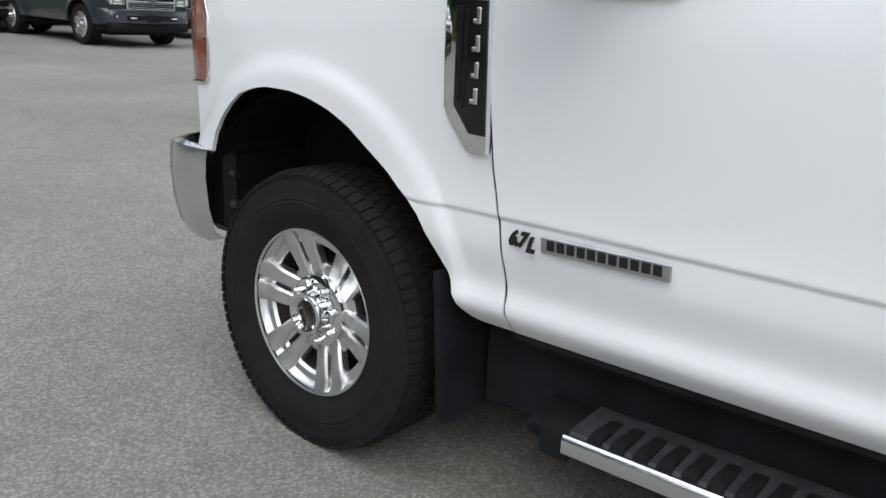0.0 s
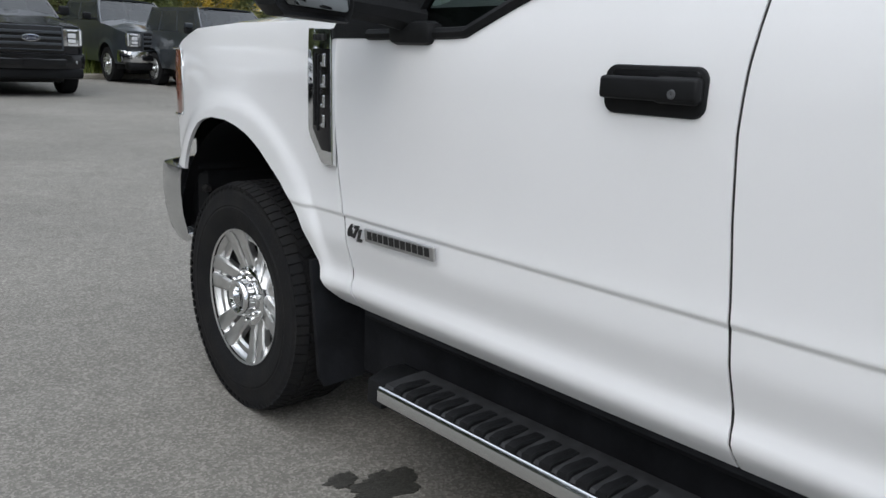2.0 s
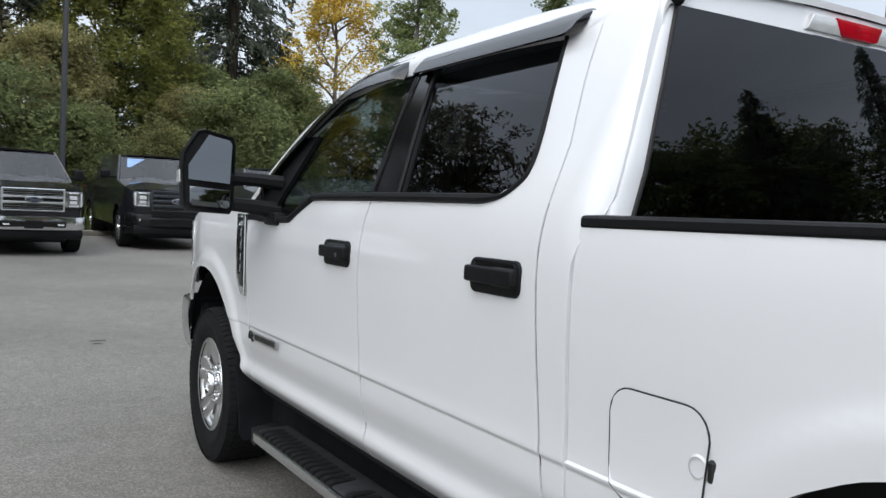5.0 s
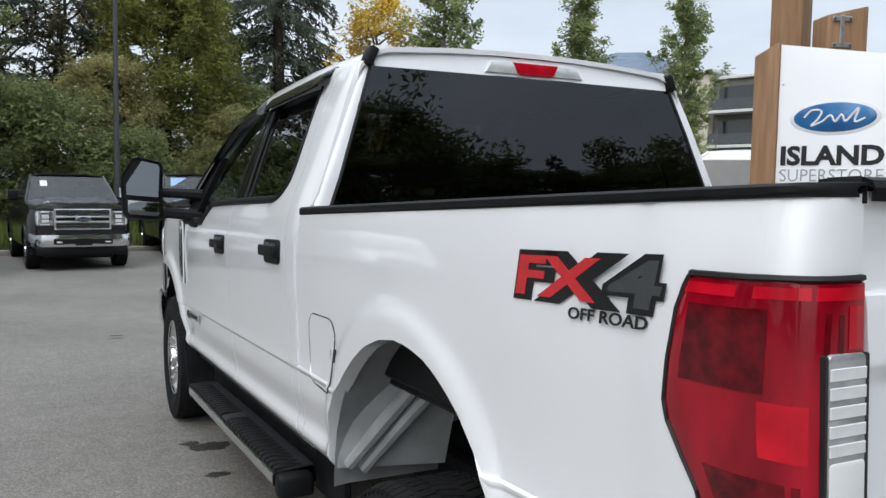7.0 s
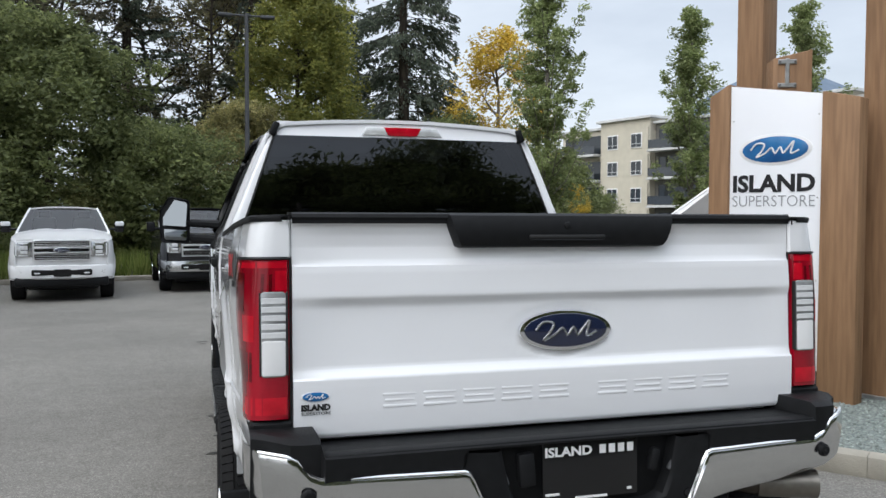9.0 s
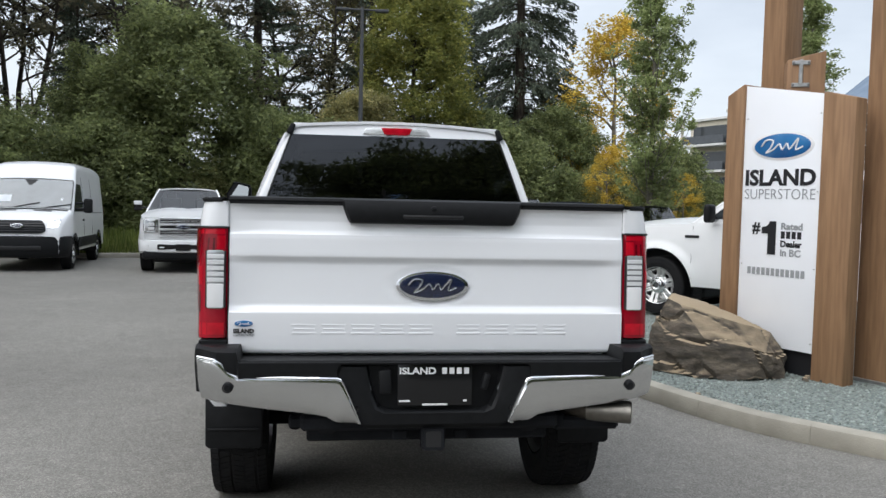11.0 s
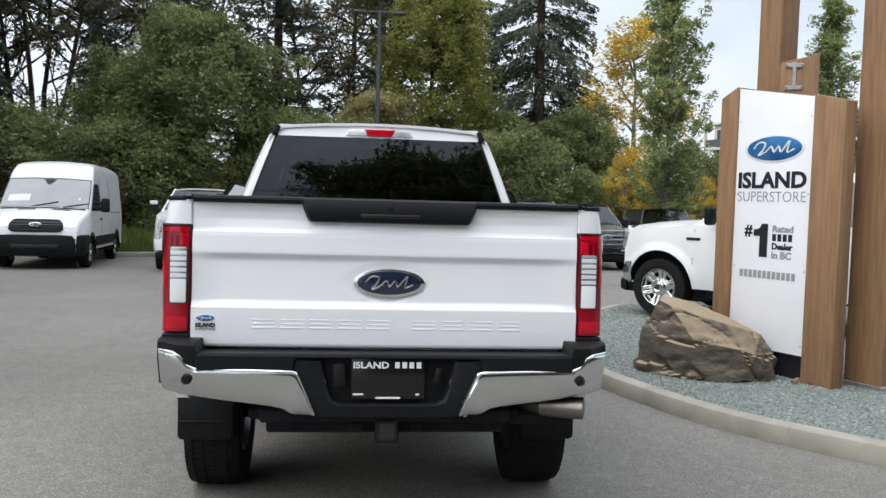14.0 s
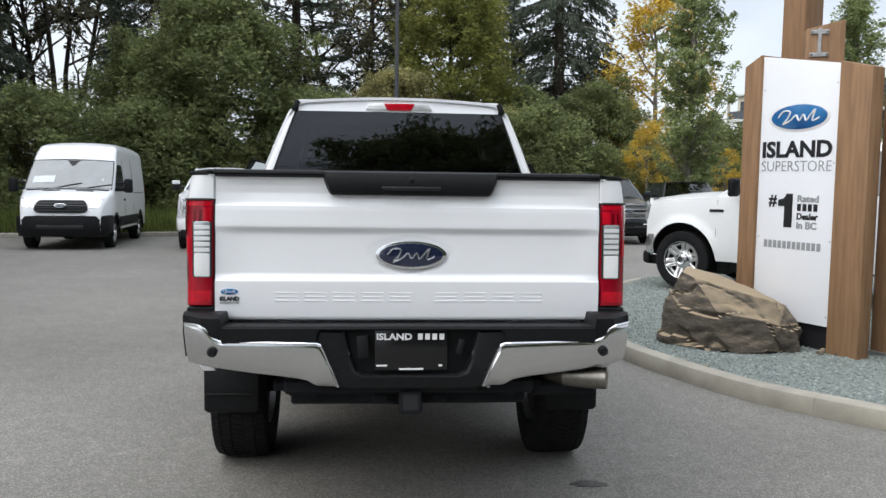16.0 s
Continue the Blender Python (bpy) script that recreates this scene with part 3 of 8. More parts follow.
def grass():
    rng = np.random.default_rng(8)
    v, f = [], []
    for _ in range(26000):
        i = rng.integers(2, len(vline) - 2)
        p, q = vline[i], vline[i + 1]
        t = rng.random()
        x, y = p.x + (q.x - p.x) * t, p.y + (q.y - p.y) * t
        if not -24 < x < 12:
            continue
        d = 0.2 + 4.3 * rng.random() ** 1.4
        x, y, z = x - 0.35 * d, y + d, p.z + 0.1 + 0.035 * d
        h, a, w = rng.uniform(0.15, 0.62) * (1.25 if d > 0.5 else 0.6), rng.random() * 6.28, rng.uniform(0.012, 0.03)
        lx, ly = rng.normal(0, 0.18) * h, rng.normal(0, 0.18) * h
        k = len(v)
        v += [(x - w * math.cos(a), y - w * math.sin(a), z), (x + w * math.cos(a), y + w * math.sin(a), z), (x + lx, y + ly, z + h)]
        f.append((k, k + 1, k + 2))
    return mk("grass", v, f, 0)


tagged(part("grass", grass(), L_GRASS), "tall unmown grass on the verge", "grass", kind="stuff")


def stain(cx, cy, rx, ry, seed):
    pts = []
    for i in range(90):
        a = 2 * math.pi * i / 90
        k = 1 + 0.45 * noise.noise(Vector((math.cos(a) * 1.6, math.sin(a) * 1.6, seed * 3.1))) + 0.2 * noise.noise(Vector((math.cos(a) * 5, math.sin(a) * 5, seed))) + 0.16 * noise.noise(Vector((math.cos(a) * 17, math.sin(a) * 17, seed)))
        pts.append((cx + rx * k * math.cos(a), cy + ry * k * math.sin(a)))
    o = M().prism(pts, "z", 0.0005, 0.0035)
    tagged(part("wet_patch", o, WET), "dark wet patch on the asphalt", "stain", kind="structure")


for s in ((-0.90, 4.40, 0.13, 0.07, 1), (-1.0, 4.50, 0.06, 0.035, 2), (-0.955, 3.87, 0.06, 0.04, 3), (-0.945, 3.4, 0.11, 0.05, 4), (-1.1, 8.6, 0.06, 0.03, 5), (0.98, 0.54, 0.1, 0.04, 6)):
    stain(*s)

# ---- the white crew-cab pickup ----
truck = thing("pickup_truck", "white crew-cab heavy-duty pickup truck with black trim, parked on asphalt", "pickup truck",
              Matrix.Translation((0, -0.045, 0.158)) @ Matrix.Rotation(radians(-2.29), 4, "X"))
SIDE = [(0.56, 0.925), (0.60, 0.948), (0.62, 0.967), (0.64, 0.981), (0.655, 0.9865), (0.668, 0.986), (0.685, 0.979), (0.70, 0.9745), (0.712, 0.974), (0.75, 0.982), (0.785, 0.9915), (0.80, 0.9955), (0.82, 0.9975), (0.86, 0.9985), (0.877, 0.9985), (0.882, 0.998),
        (0.888, 1.0025), (0.893, 1.0045), (0.90, 1.0045), (0.93, 1.003), (1.0, 1.005), (1.1, 1.010), (1.2, 1.014), (1.3, 1.014), (1.37, 1.009), (1.43, 1.000), (1.47, 0.9905), (1.5, 0.981), (1.53, 0.970)]
GREEN = [(1.40, 1.0), (1.49, 0.984), (1.53, 0.970), (1.60, 0.942), (1.7, 0.903), (1.8, 0.863), (1.9, 0.820), (1.98, 0.782), (2.03, 0.752), (2.06, 0.72), (2.09, 0.67)]
ARCH_F = [(4.690, 0.596), (4.712, 0.612), (4.728, 0.641), (4.742, 0.713), (4.779, 0.778), (4.831, 0.868), (4.912, 0.951), (5.038, 1.045), (5.10, 1.076), (5.171, 1.100), (5.26, 1.116), (5.364, 1.118), (5.43, 1.109), (5.495, 1.088), (5.555, 1.050), (5.608, 1.002), (5.649, 0.952), (5.676, 0.893)]
ARCH_R = [(0.655, 0.60), (0.672, 0.70), (0.70, 0.79), (0.763, 0.905), (0.869, 1.008), (0.95, 1.060), (1.028, 1.095), (1.12, 1.115), (1.213, 1.121), (1.32, 1.107), (1.433, 1.072), (1.54, 1.016), (1.64, 0.945), (1.73, 0.86), (1.79, 0.78), (1.825, 0.70), (1.845, 0.61)]


def flare(y, z, yc, zc, r):
    """How far the wheel arch lip stands out."""
    d = math.hypot((y - yc), (z - zc)) - r
    return 0.005 * smooth01(1 - d / 0.22) + 0.016 * smooth01((0.115 - d) / 0.05)


def side_x(y, z):
    x = interp(z, SIDE)
    x += flare(y, z, 5.26, 0.58, 0.52) * smooth01((z - 0.55) / 0.2)
    x += flare(y, z, 1.25, 0.58, 0.53) * smooth01((z - 0.55) / 0.2)
    if y < 0.7:
        x -= 0.032 * ((0.7 - y) / 0.7) ** 1.6
    if y > 5.35:
        x -= 0.036 * ((y - 5.35) / 0.45) ** 2
    if 0.3 < y < 2.2 and z > 0.9:
        x -= 0.006
    return x


def skin(ya, yb, zlo, zhi, us, nv, rim=0.03, xf=side_x):
    """A left-hand body panel between two side lines and a lower and upper line."""
    rows = []
    lev = [0.595 + 0.02 * i for i in range(13)] + [0.850, 0.862, 0.871, 0.877, 0.881, 0.885, 0.889, 0.893, 0.897, 0.903, 0.912] + [0.93 + 0.0205 * i for i in range(nv - 24)]
    for u in us:
        yn = ya(1.1) + (yb(1.1) - ya(1.1)) * u
        lo, hi = zlo(yn), zhi(yn)
        r = []
        for j in range(nv + 1):
            z = min(max(lev[j], lo), hi) if j < nv else hi
            z = lo if j == 0 else z
            y = ya(z) + (yb(z) - ya(z)) * u
            r.append((-xf(y, z), y, z))
        rows.append(r)
    return M().sheet(rows, (1, 0, 0), rim)


def both(name, m, material, label="", parent=None):
    a = part(name, m, material, parent or truck, label)
    part(name, m.flip(), material, parent or truck, label)
    return a


def even(n):
    return [i / n for i in range(n + 1)]


SEAM_A = [(0.6, 4.528), (0.68, 4.536), (0.75, 4.540), (0.88, 4.553), (1.0, 4.577), (1.25, 4.600), (1.37, 4.604), (1.5, 4.604)]
SEAM_B = [(0.6, 3.262), (0.70, 3.272), (0.887, 3.287), (1.08, 3.302), (1.24, 3.309), (1.35, 3.304), (1.47, 3.29), (1.55, 3.285)]
SEAM_C = [(0.6, 2.236), (0.79, 2.242), (1.03, 2.262), (1.38, 2.286), (1.5, 2.285), (1.65, 2.285), (1.83, 2.325), (2.03, 2.355)]
G2 = 0.0035
hood_z = [(4.55, 1.452), (5.2, 1.448), (5.55, 1.43), (5.7, 1.39), (5.80, 1.33)]
us = sorted(set([i / 46 for i in range(47)] + [0.095, 0.10, 0.115, 0.12, 0.125, 0.135, 0.14, 0.85, 0.86, 0.875, 0.885, 0.895, 0.90, 0.905, 0.91]))
both("front_fender", skin(lambda z: interp(z, SEAM_A) + G2, lambda z: 5.78, lambda y: interp(y, ARCH_F) if 4.691 < y < 5.671 else (0.596 if y < 5 else 0.892),
                          lambda y: interp(y, hood_z), us, 51, 0.014), WHITE)
BELT = [(2.2, 1.505), (3.80, 1.505), (3.86, 1.495), (4.04, 1.415), (4.08, 1.405), (4.7, 1.402)]
both("front_door", skin(lambda z: interp(z, SEAM_B) + G2, lambda z: interp(z, SEAM_A) - G2, lambda y: 0.594, lambda y: interp(y, BELT), even(30), 53), WHITE)
both("rear_door", skin(lambda z: interp(z, SEAM_C) + G2, lambda z: interp(z, SEAM_B) - G2, lambda y: 0.594, lambda y: 1.505, even(20), 53), WHITE)
for nm, pts in (("a", SEAM_A), ("b", SEAM_B), ("c", SEAM_C)):
    both("door_seal", M().sheet([[(-side_x(interp(z, pts), z) + 0.004, interp(z, pts) + d, z) for d in (-0.012, 0.012)] for z in [0.61 + 0.04 * i for i in range(20)] + ([1.40] if nm == "a" else [1.40, 1.45, 1.50])], (1, 0, 0), 0.003), SEAL)
CAB_E = [(0.6, 2.158), (1.38, 2.158), (1.46, 2.108), (1.51, 2.090), (1.6, 2.098), (1.8, 2.128), (1.97, 2.158), (2.05, 2.18)]


def cab_x(y, z):
    x = interp(z, SIDE) if z < 1.5 else interp(z, GREEN)
    return x - 0.028 * smooth01((2.20 - y) / 0.12) * smooth01((z - 1.36) / 0.14)


rows = []
for z in [0.594, 0.605, 0.618, 0.63, 0.645, 0.66, 0.68, 0.70, 0.72, 0.75, 0.785, 0.80, 0.82, 0.86, 0.877, 0.883, 0.888, 0.893, 0.90] + [0.92 + 0.04 * i for i in range(15)] + [1.50, 1.52] + [1.55 + 0.033 * i for i in range(15)]:
    y0, y1 = interp(z, CAB_E), interp(z, SEAM_C) - G2
    rows.append([(-cab_x(y0 + (y1 - y0) * i / 10, z), y0 + (y1 - y0) * i / 10, z) for i in range(11)])
both("cab_corner", M().sheet(rows, (1, 0, 0), 0.03), WHITE)
us = sorted(set([i / 60 for i in range(61)] + [0.302, 0.306, 0.31, 0.315, 0.32, 0.84, 0.845, 0.85, 0.855, 0.86, 0.865]))
bed = both("bed_side", skin(lambda z: 0.060, lambda z: 2.151, lambda y: interp(y, ARCH_R) if 0.655 < y < 1.846 else (0.60 if y > 1 else 0.59),
                            lambda y: 1.456 + 0.012 * (1 - y / 2.1), us, 53, 0.05), WHITE)
both("cab_gap", M().sheet([[(-side_x(y, z) + 0.009, y, z) for y in (2.138, 2.172)] for z in [0.61 + 0.04 * i for i in range(20)]], (1, 0, 0), 0.003), WHITE)
# greenhouse: door frames, pillars, roof
R_EDGE = [(1.50, 2.66), (1.512, 2.57), (1.53, 2.49), (1.56, 2.44), (1.60, 2.415), (1.7, 2.425), (2.01, 2.495)]


def strip(z0, z1, n, ya, yb, k, dx=0.0, rim=0.02, prof=GREEN):
    return M().sheet([[(-interp(z0 + (z1 - z0) * i / n, prof) - dx, ya(z0 + (z1 - z0) * i / n) + (yb(z0 + (z1 - z0) * i / n) - ya(z0 + (z1 - z0) * i / n)) * j / k, z0 + (z1 - z0) * i / n)
                       for j in range(k + 1)] for i in range(n + 1)], (1, 0, 0), rim)


both("door_frame", strip(1.502, 2.012, 24, lambda z: interp(z, SEAM_C) + 0.003, lambda z: interp(z, R_EDGE), 5), WHITE)
roof_sec = [(-0.790, 1.99), (-0.782, 2.02), (-0.766, 2.042), (-0.752, 2.045), (-0.746, 2.056), (-0.722, 2.082), (-0.67, 2.106), (-0.58, 2.123), (-0.4, 2.137), (-0.2, 2.145), (0, 2.147)]
roof_sec += [(-x, z) for x, z in roof_sec[-2::-1]]
rows = []
for y in (2.150, 2.157, 2.18, 2.26, 2.42, 2.6, 2.8, 3.0, 3.2, 3.4, 3.55, 3.68, 3.78, 3.88, 3.94):
    dz = -0.030 * smooth01((2.9 - y) / 0.7) - 0.012 * smooth01((2.22 - y) / 0.07) - 0.06 * smooth01((y - 3.4) / 0.55) ** 1.3
    kx = 1 - 0.03 * smooth01((2.5 - y) / 0.3)
    rows.append([(x * kx, y, z + dz * (0.55 + 0.45 * smooth01((0.78 - abs(x)) / 0.25))) for x, z in roof_sec])
part("roof", M().sheet(rows, (0, 0, -1), 0.02), WHITE, truck)
pil = M()
rows = []
for p in curve_pts([(-0.757, 3.86, 2.008), (-0.797, 4.07, 1.928), (-0.85, 4.29, 1.81), (-0.905, 4.52, 1.65), (-0.955, 4.74, 1.475)], 4):
    rows.append([tuple(p + Vector(d)) for d in ((0.0, -0.045, -0.04), (-0.014, 0.0, 0.0), (0.0, 0.014, 0.010), (0.04, 0.034, 0.014), (0.05, 0.0, -0.02), (0.0, -0.045, -0.04))])
pil.sheet(rows)
both("front_pillar", pil, WHITE)
# glass and black trim
FR = [(1.418, 4.06), (1.43, 4.03), (1.508, 3.835), (1.518, 3.32), (2.01, 3.40)]
FF = [(1.40, 4.62), (1.45, 4.60), (1.6, 4.46), (1.72, 4.30), (1.84, 4.13), (1.92, 4.0), (2.01, 3.82)]
RR = [(1.515, 2.56), (1.53, 2.49), (1.56, 2.445), (1.60, 2.418), (1.7, 2.428), (2.01, 2.498)]
RF = [(1.51, 3.09), (2.01, 3.22)]
both("front_window", strip(1.418, 2.008, 22, lambda z: interp(z, FR), lambda z: interp(z, FF), 8, -0.014, 0.004), GLASS_F, "clear glass of the front door")
both("rear_window", strip(1.512, 2.008, 22, lambda z: interp(z, RR), lambda z: interp(z, RF), 6, -0.014, 0.004), GLASS_D, "dark privacy glass of the rear door")
both("middle_pillar", strip(1.508, 2.008, 12, lambda z: interp(z, RF) - 0.004, lambda z: interp(z, [(1.5, 3.325), (2.01, 3.40)]), 3, -0.006, 0.01), VISORM, "gloss black pillar between the doors")
both("pillar_seam", M().tube([(-interp(z, GREEN) - 0.001, interp(z, [(1.5, 3.302), (1.97, 3.335)]), z) for z in (1.51, 1.6, 1.7, 1.8, 1.9, 2.0)], 0.004, 5), SEAL)
both("glass_channel", M().tube([(-interp(z, GREEN) + 0.004, interp(z, [(1.5, 3.10), (1.97, 3.21)]), z) for z in (1.51, 1.6, 1.7, 1.8, 1.9, 2.0)], 0.009, 6), PLASTIC)
sail = M()
SAIL = [(1.40, 4.27), (1.42, 4.262), (1.70, 4.10), (1.78, 4.06)]
sail.sheet([[(-interp(z, GREEN) - 0.006, interp(z, SAIL) + d * (interp(z, FF) + 0.01 - interp(z, SAIL)), z) for d in (0, 0.5, 1)] for z in (1.398, 1.42, 1.5, 1.6, 1.70, 1.78)], (1, 0, 0), 0.03)
both("mirror_sail", sail, PLASTIC, "black mirror mounting panel")
belt = []
for y, z in ((4.44, 1.408), (4.2, 1.410), (4.06, 1.413), (4.02, 1.424), (3.85, 1.500), (3.81, 1.511), (3.6, 1.513), (3.3, 1.514), (3.0, 1.513), (2.7, 1.511), (2.58, 1.511), (2.50, 1.519), (2.445, 1.548), (2.413, 1.592), (2.42, 1.7), (2.482, 1.965)):
    belt.append((-(interp(z, GREEN) + 0.002), y, z))
belt = curve_pts(belt, 4)
both("belt_trim", M().tube(belt, [0.016 - 0.009 * smooth01((2.60 - p.y) / 0.12) for p in belt], 8), PLASTIC, "black rubber window seal")
VIS = {"front": [(4.50, 1.555), (4.47, 1.585), (4.40, 1.655), (4.30, 1.738), (4.13, 1.858), (4.0, 1.940), (3.90, 1.990), (3.80, 2.018), (3.68, 2.030), (3.52, 2.034), (3.43, 2.034), (3.40, 2.030)],
       "rear": [(3.315, 2.030), (3.29, 2.034), (3.0, 2.034), (2.7, 2.034), (2.50, 2.034), (2.452, 2.034), (2.428, 2.033), (2.412, 2.032), (2.404, 2.031)]}
for nm in VIS:
    pts, rows = VIS[nm], []
    for i, (y, z) in enumerate(pts):
        (ya, za), (yb, zb) = pts[max(0, i - 1)], pts[min(len(pts) - 1, i + 1)]
        l = math.hypot(yb - ya, zb - za)
        ny, nz = -(zb - za) / l, (yb - ya) / l
        if nz < 0 or (abs(nz) < 0.3 and ny > 0 and nm == "rear"):
            ny, nz = -ny, -nz
        k = 0.35 if i in (0, len(pts) - 1) else 1.0
        kd = {0: 1.0, 1: 0.25, 2: 0.62, 3: 0.87}.get(len(pts) - i, 1.0) if nm == "rear" else 1.0
        r = []
        for d, o in ((0.016 if nm == "rear" else 0.034, -0.002), (0.008 if nm == "rear" else 0.020, 0.012), (-0.014, 0.030), (-0.042, 0.041), (-0.074, 0.046), (-0.076, 0.040)):
            d = -0.03 + (d + 0.03) * kd
            zz = z + nz * d
            r.append((-(interp(min(zz, 2.05), GREEN) + o * k), y + ny * d, zz))
        rows.append(r)
    both("rain_visor", M().sheet(rows, (1, 0, 0), 0.004), VISORM, "smoked acrylic rain visor over the window")
both("roof_ditch", M().tube([(-0.742 + 0.022 * smooth01((2.5 - y) / 0.3), y, 2.038 - 0.018 * smooth01((2.9 - y) / 0.7) - 0.035 * smooth01((y - 3.4) / 0.55) ** 1.3) for y in (2.26, 2.4, 2.6, 2.9, 3.2, 3.4, 3.6, 3.8)], 0.005, 5), GREYPL)
both("roof_cap", M().box((-0.716, 2.166, 2.036), (0.036, 0.07, 0.078), 0.010, 2, Matrix.Rotation(radians(24), 4, "Y")), PLASTIC, "black corner cap of the roof channel")
# back of the cab
def back_y(z):
    return interp(z, [(0.62, 2.10), (1.45, 2.078), (1.6, 2.090), (1.8, 2.122), (2.0, 2.158), (2.06, 2.172)])


GW = [(1.46, 0.905), (1.58, 0.860), (1.8, 0.785), (2.003, 0.715), (2.06, 0.69)]
both("back_pillar", M().sheet([[(-(interp(z, GREEN) - 0.028) + ((interp(z, GREEN) - 0.028) - interp(z, GW)) * s, back_y(z) + 0.012 * (1 - math.sin(math.pi / 2 * min(1, s * 2.2))), z) for s in (0, 0.08, 0.2, 0.45, 0.8, 1.0)]
                               for z in [1.42 + 0.03 * i for i in range(20)] + [2.008]], (0, 1, 0), 0.02), WHITE)
part("cab_back", M().sheet([[(x, back_y(z) + 0.004, z) for x in (-0.95, -0.5, 0, 0.5, 0.95)] for z in (0.62, 1.0, 1.46)], (0, 1, 0), 0.03), WHITE, truck)
rear_glass = part("back_window", M().sheet([[(interp(z, GW) * k, back_y(z) - 0.002 - 0.012 * (1 - k * k), z) for k in (-1, -0.75, -0.5, -0.25, 0, 0.25, 0.5, 0.75, 1)] for z in [1.455 + 0.045 * i for i in range(12)] + [2.004]], (0, 1, 0), 0.006), GLASS_D, truck, "dark tinted rear window")
both("window_border", M().tube([(-interp(z, GW) - 0.001, back_y(z) - 0.004, z) for z in (2.003, 1.8, 1.58, 1.46)], 0.006, 6), SEAL)
part("roof_header", M().sheet([[(x, back_y(z) - 0.004 - 0.01 * (1 - (x / 0.7) ** 2), z) for x in (-0.70, -0.5, -0.25, 0, 0.25, 0.5, 0.70)] for z in (2.002, 2.02, 2.05, 2.082)], (0, 1, 0), 0.03), WHITE, truck)
hm = part("brake_light", M().prism([(-0.235, 2.014), (0.235, 2.014), (0.205, 2.060), (-0.205, 2.060)], "y", 2.165, 2.138, 0.006), CLEARL, truck, "high brake light with clear cargo lamps")
part("red_lens", M().prism([(-0.086, 2.018), (-0.07, 2.013), (0.07, 2.013), (0.086, 2.018), (0.108, 2.061), (-0.108, 2.061)], "y", 2.15, 2.133, 0.003), REDLENS_B, hm)
# cabin
both("cab_liner", M().sheet([[(-0.925, y, z) for z in (0.6, 1.0, 1.48)] for y in (2.13, 3.3, 4.62)]), INTERIOR)
part("cab_floor", M().box((0, 3.4, 0.66), (1.86, 2.5, 0.06), 0.02), INTERIOR, truck)
for x in (-0.45, 0.45):
    for y, yb in ((3.62, 3.35), (2.62, 2.34)):
        s = part("seat", M().box((x, y, 1.02), (0.56, 0.55, 0.22), 0.07, 3), SEATM, truck, "grey cloth seat")
        part("backrest", M().box((x, yb, 1.38), (0.54, 0.16, 0.62), 0.07, 3, Matrix.Rotation(radians(10), 4, "X")), SEATM, s)
        part("headrest", M().box((x, yb + -0.06, 1.76), (0.27, 0.10, 0.19), 0.05, 3), SEATM, s)
part("dashboard", M().box((0, 4.42, 1.28), (1.80, 0.5, 0.34), 0.1, 3), INTERIOR, truck)
sw = M().lathe([(0.19 + 0.016 * math.cos(a * math.pi / 4), 0.016 * math.sin(a * math.pi / 4)) for a in range(9)], 28, "y").box((0, 0, 0), (0.36, 0.03, 0.05), 0.01).box((0, 0, 0), (0.1, 0.05, 0.12), 0.03, 2)
part("steering_wheel", sw, INTERIOR, truck, at=Matrix.Translation((-0.45, 4.08, 1.42)) @ Matrix.Rotation(radians(-28), 4, "X"))
part("windscreen", M().sheet([[(k * (0.70 + 0.20 * t), 3.90 + 0.86 * t + 0.10 * (1 - k * k), 2.045 - 0.58 * t - 0.06 * t * (1 - t)) for k in (-1, -0.7, -0.35, 0, 0.35, 0.7, 1)] for t in even(6)], (0, -1, 0), 0.006), GLASS_W, truck)
# bonnet, grille, lamps, front bumper
rows = []
for y in (4.62, 4.8, 5.1, 5.4, 5.6, 5.72, 5.80, 5.84):
    zf = interp(y, hood_z)
    rows.append([(x * (1 - 0.03 * smooth01((y - 5.4) / 0.4)), y, zf + 0.085 * (1 - abs(x / 0.975) ** 3.2) - 0.03 * smooth01((y - 5.6) / 0.25) + (0.02 if 0.25 < abs(x) < 0.6 else 0)) for x in [-0.975 + 0.075 * i for i in range(27)]])
part("bonnet", M().sheet(rows, (0, 0, -1), 0.03), WHITE, truck)
part("cowl", M().box((0, 4.66, 1.45), (1.7, 0.16, 0.05), 0.02), PLASTIC, truck)
gr = part("grille", M().box((0, 5.86, 1.17), (1.42, 0.14, 0.44), 0.05, 3), PLASTIC, truck)
part("grille_bars", M().box((0, 5.93, 1.27), (1.40, 0.05, 0.07), 0.02, 2).box((0, 5.93, 1.08), (1.40, 0.05, 0.07), 0.02, 2).box((0, 5.93, 1.175), (0.3, 0.05, 0.22), 0.02, 2), CHROME, gr)
hl = M().sheet([[(-x, y, z) for x, y in ((0.70, 5.915), (0.80, 5.905), (0.88, 5.88), (0.935, 5.84), (0.955, 5.79), (0.962, 5.735))] for z in (0.99, 1.05, 1.12, 1.2, 1.28, 1.345)], (0.3, -0.9, 0), 0.03)
both("headlight", hl, LAMPREF, "clear headlight with an amber side marker")
am = M().sheet([[(-(side_x(y, z) + 0.004 - 0.012 * max(0.0, y - 5.775) / 0.04), y, z) for y in (y0, y0 + 0.012, 5.735, 5.775, 5.80, 5.815)] for z, y0 in ((1.105, 5.715), (1.115, 5.700), (1.16, 5.692), (1.22, 5.690), (1.29, 5.692), (1.345, 5.700), (1.352, 5.712))], (0.9, -0.3, 0), 0.012)
both("side_marker", am, AMBER, "amber side marker of the headlamp")
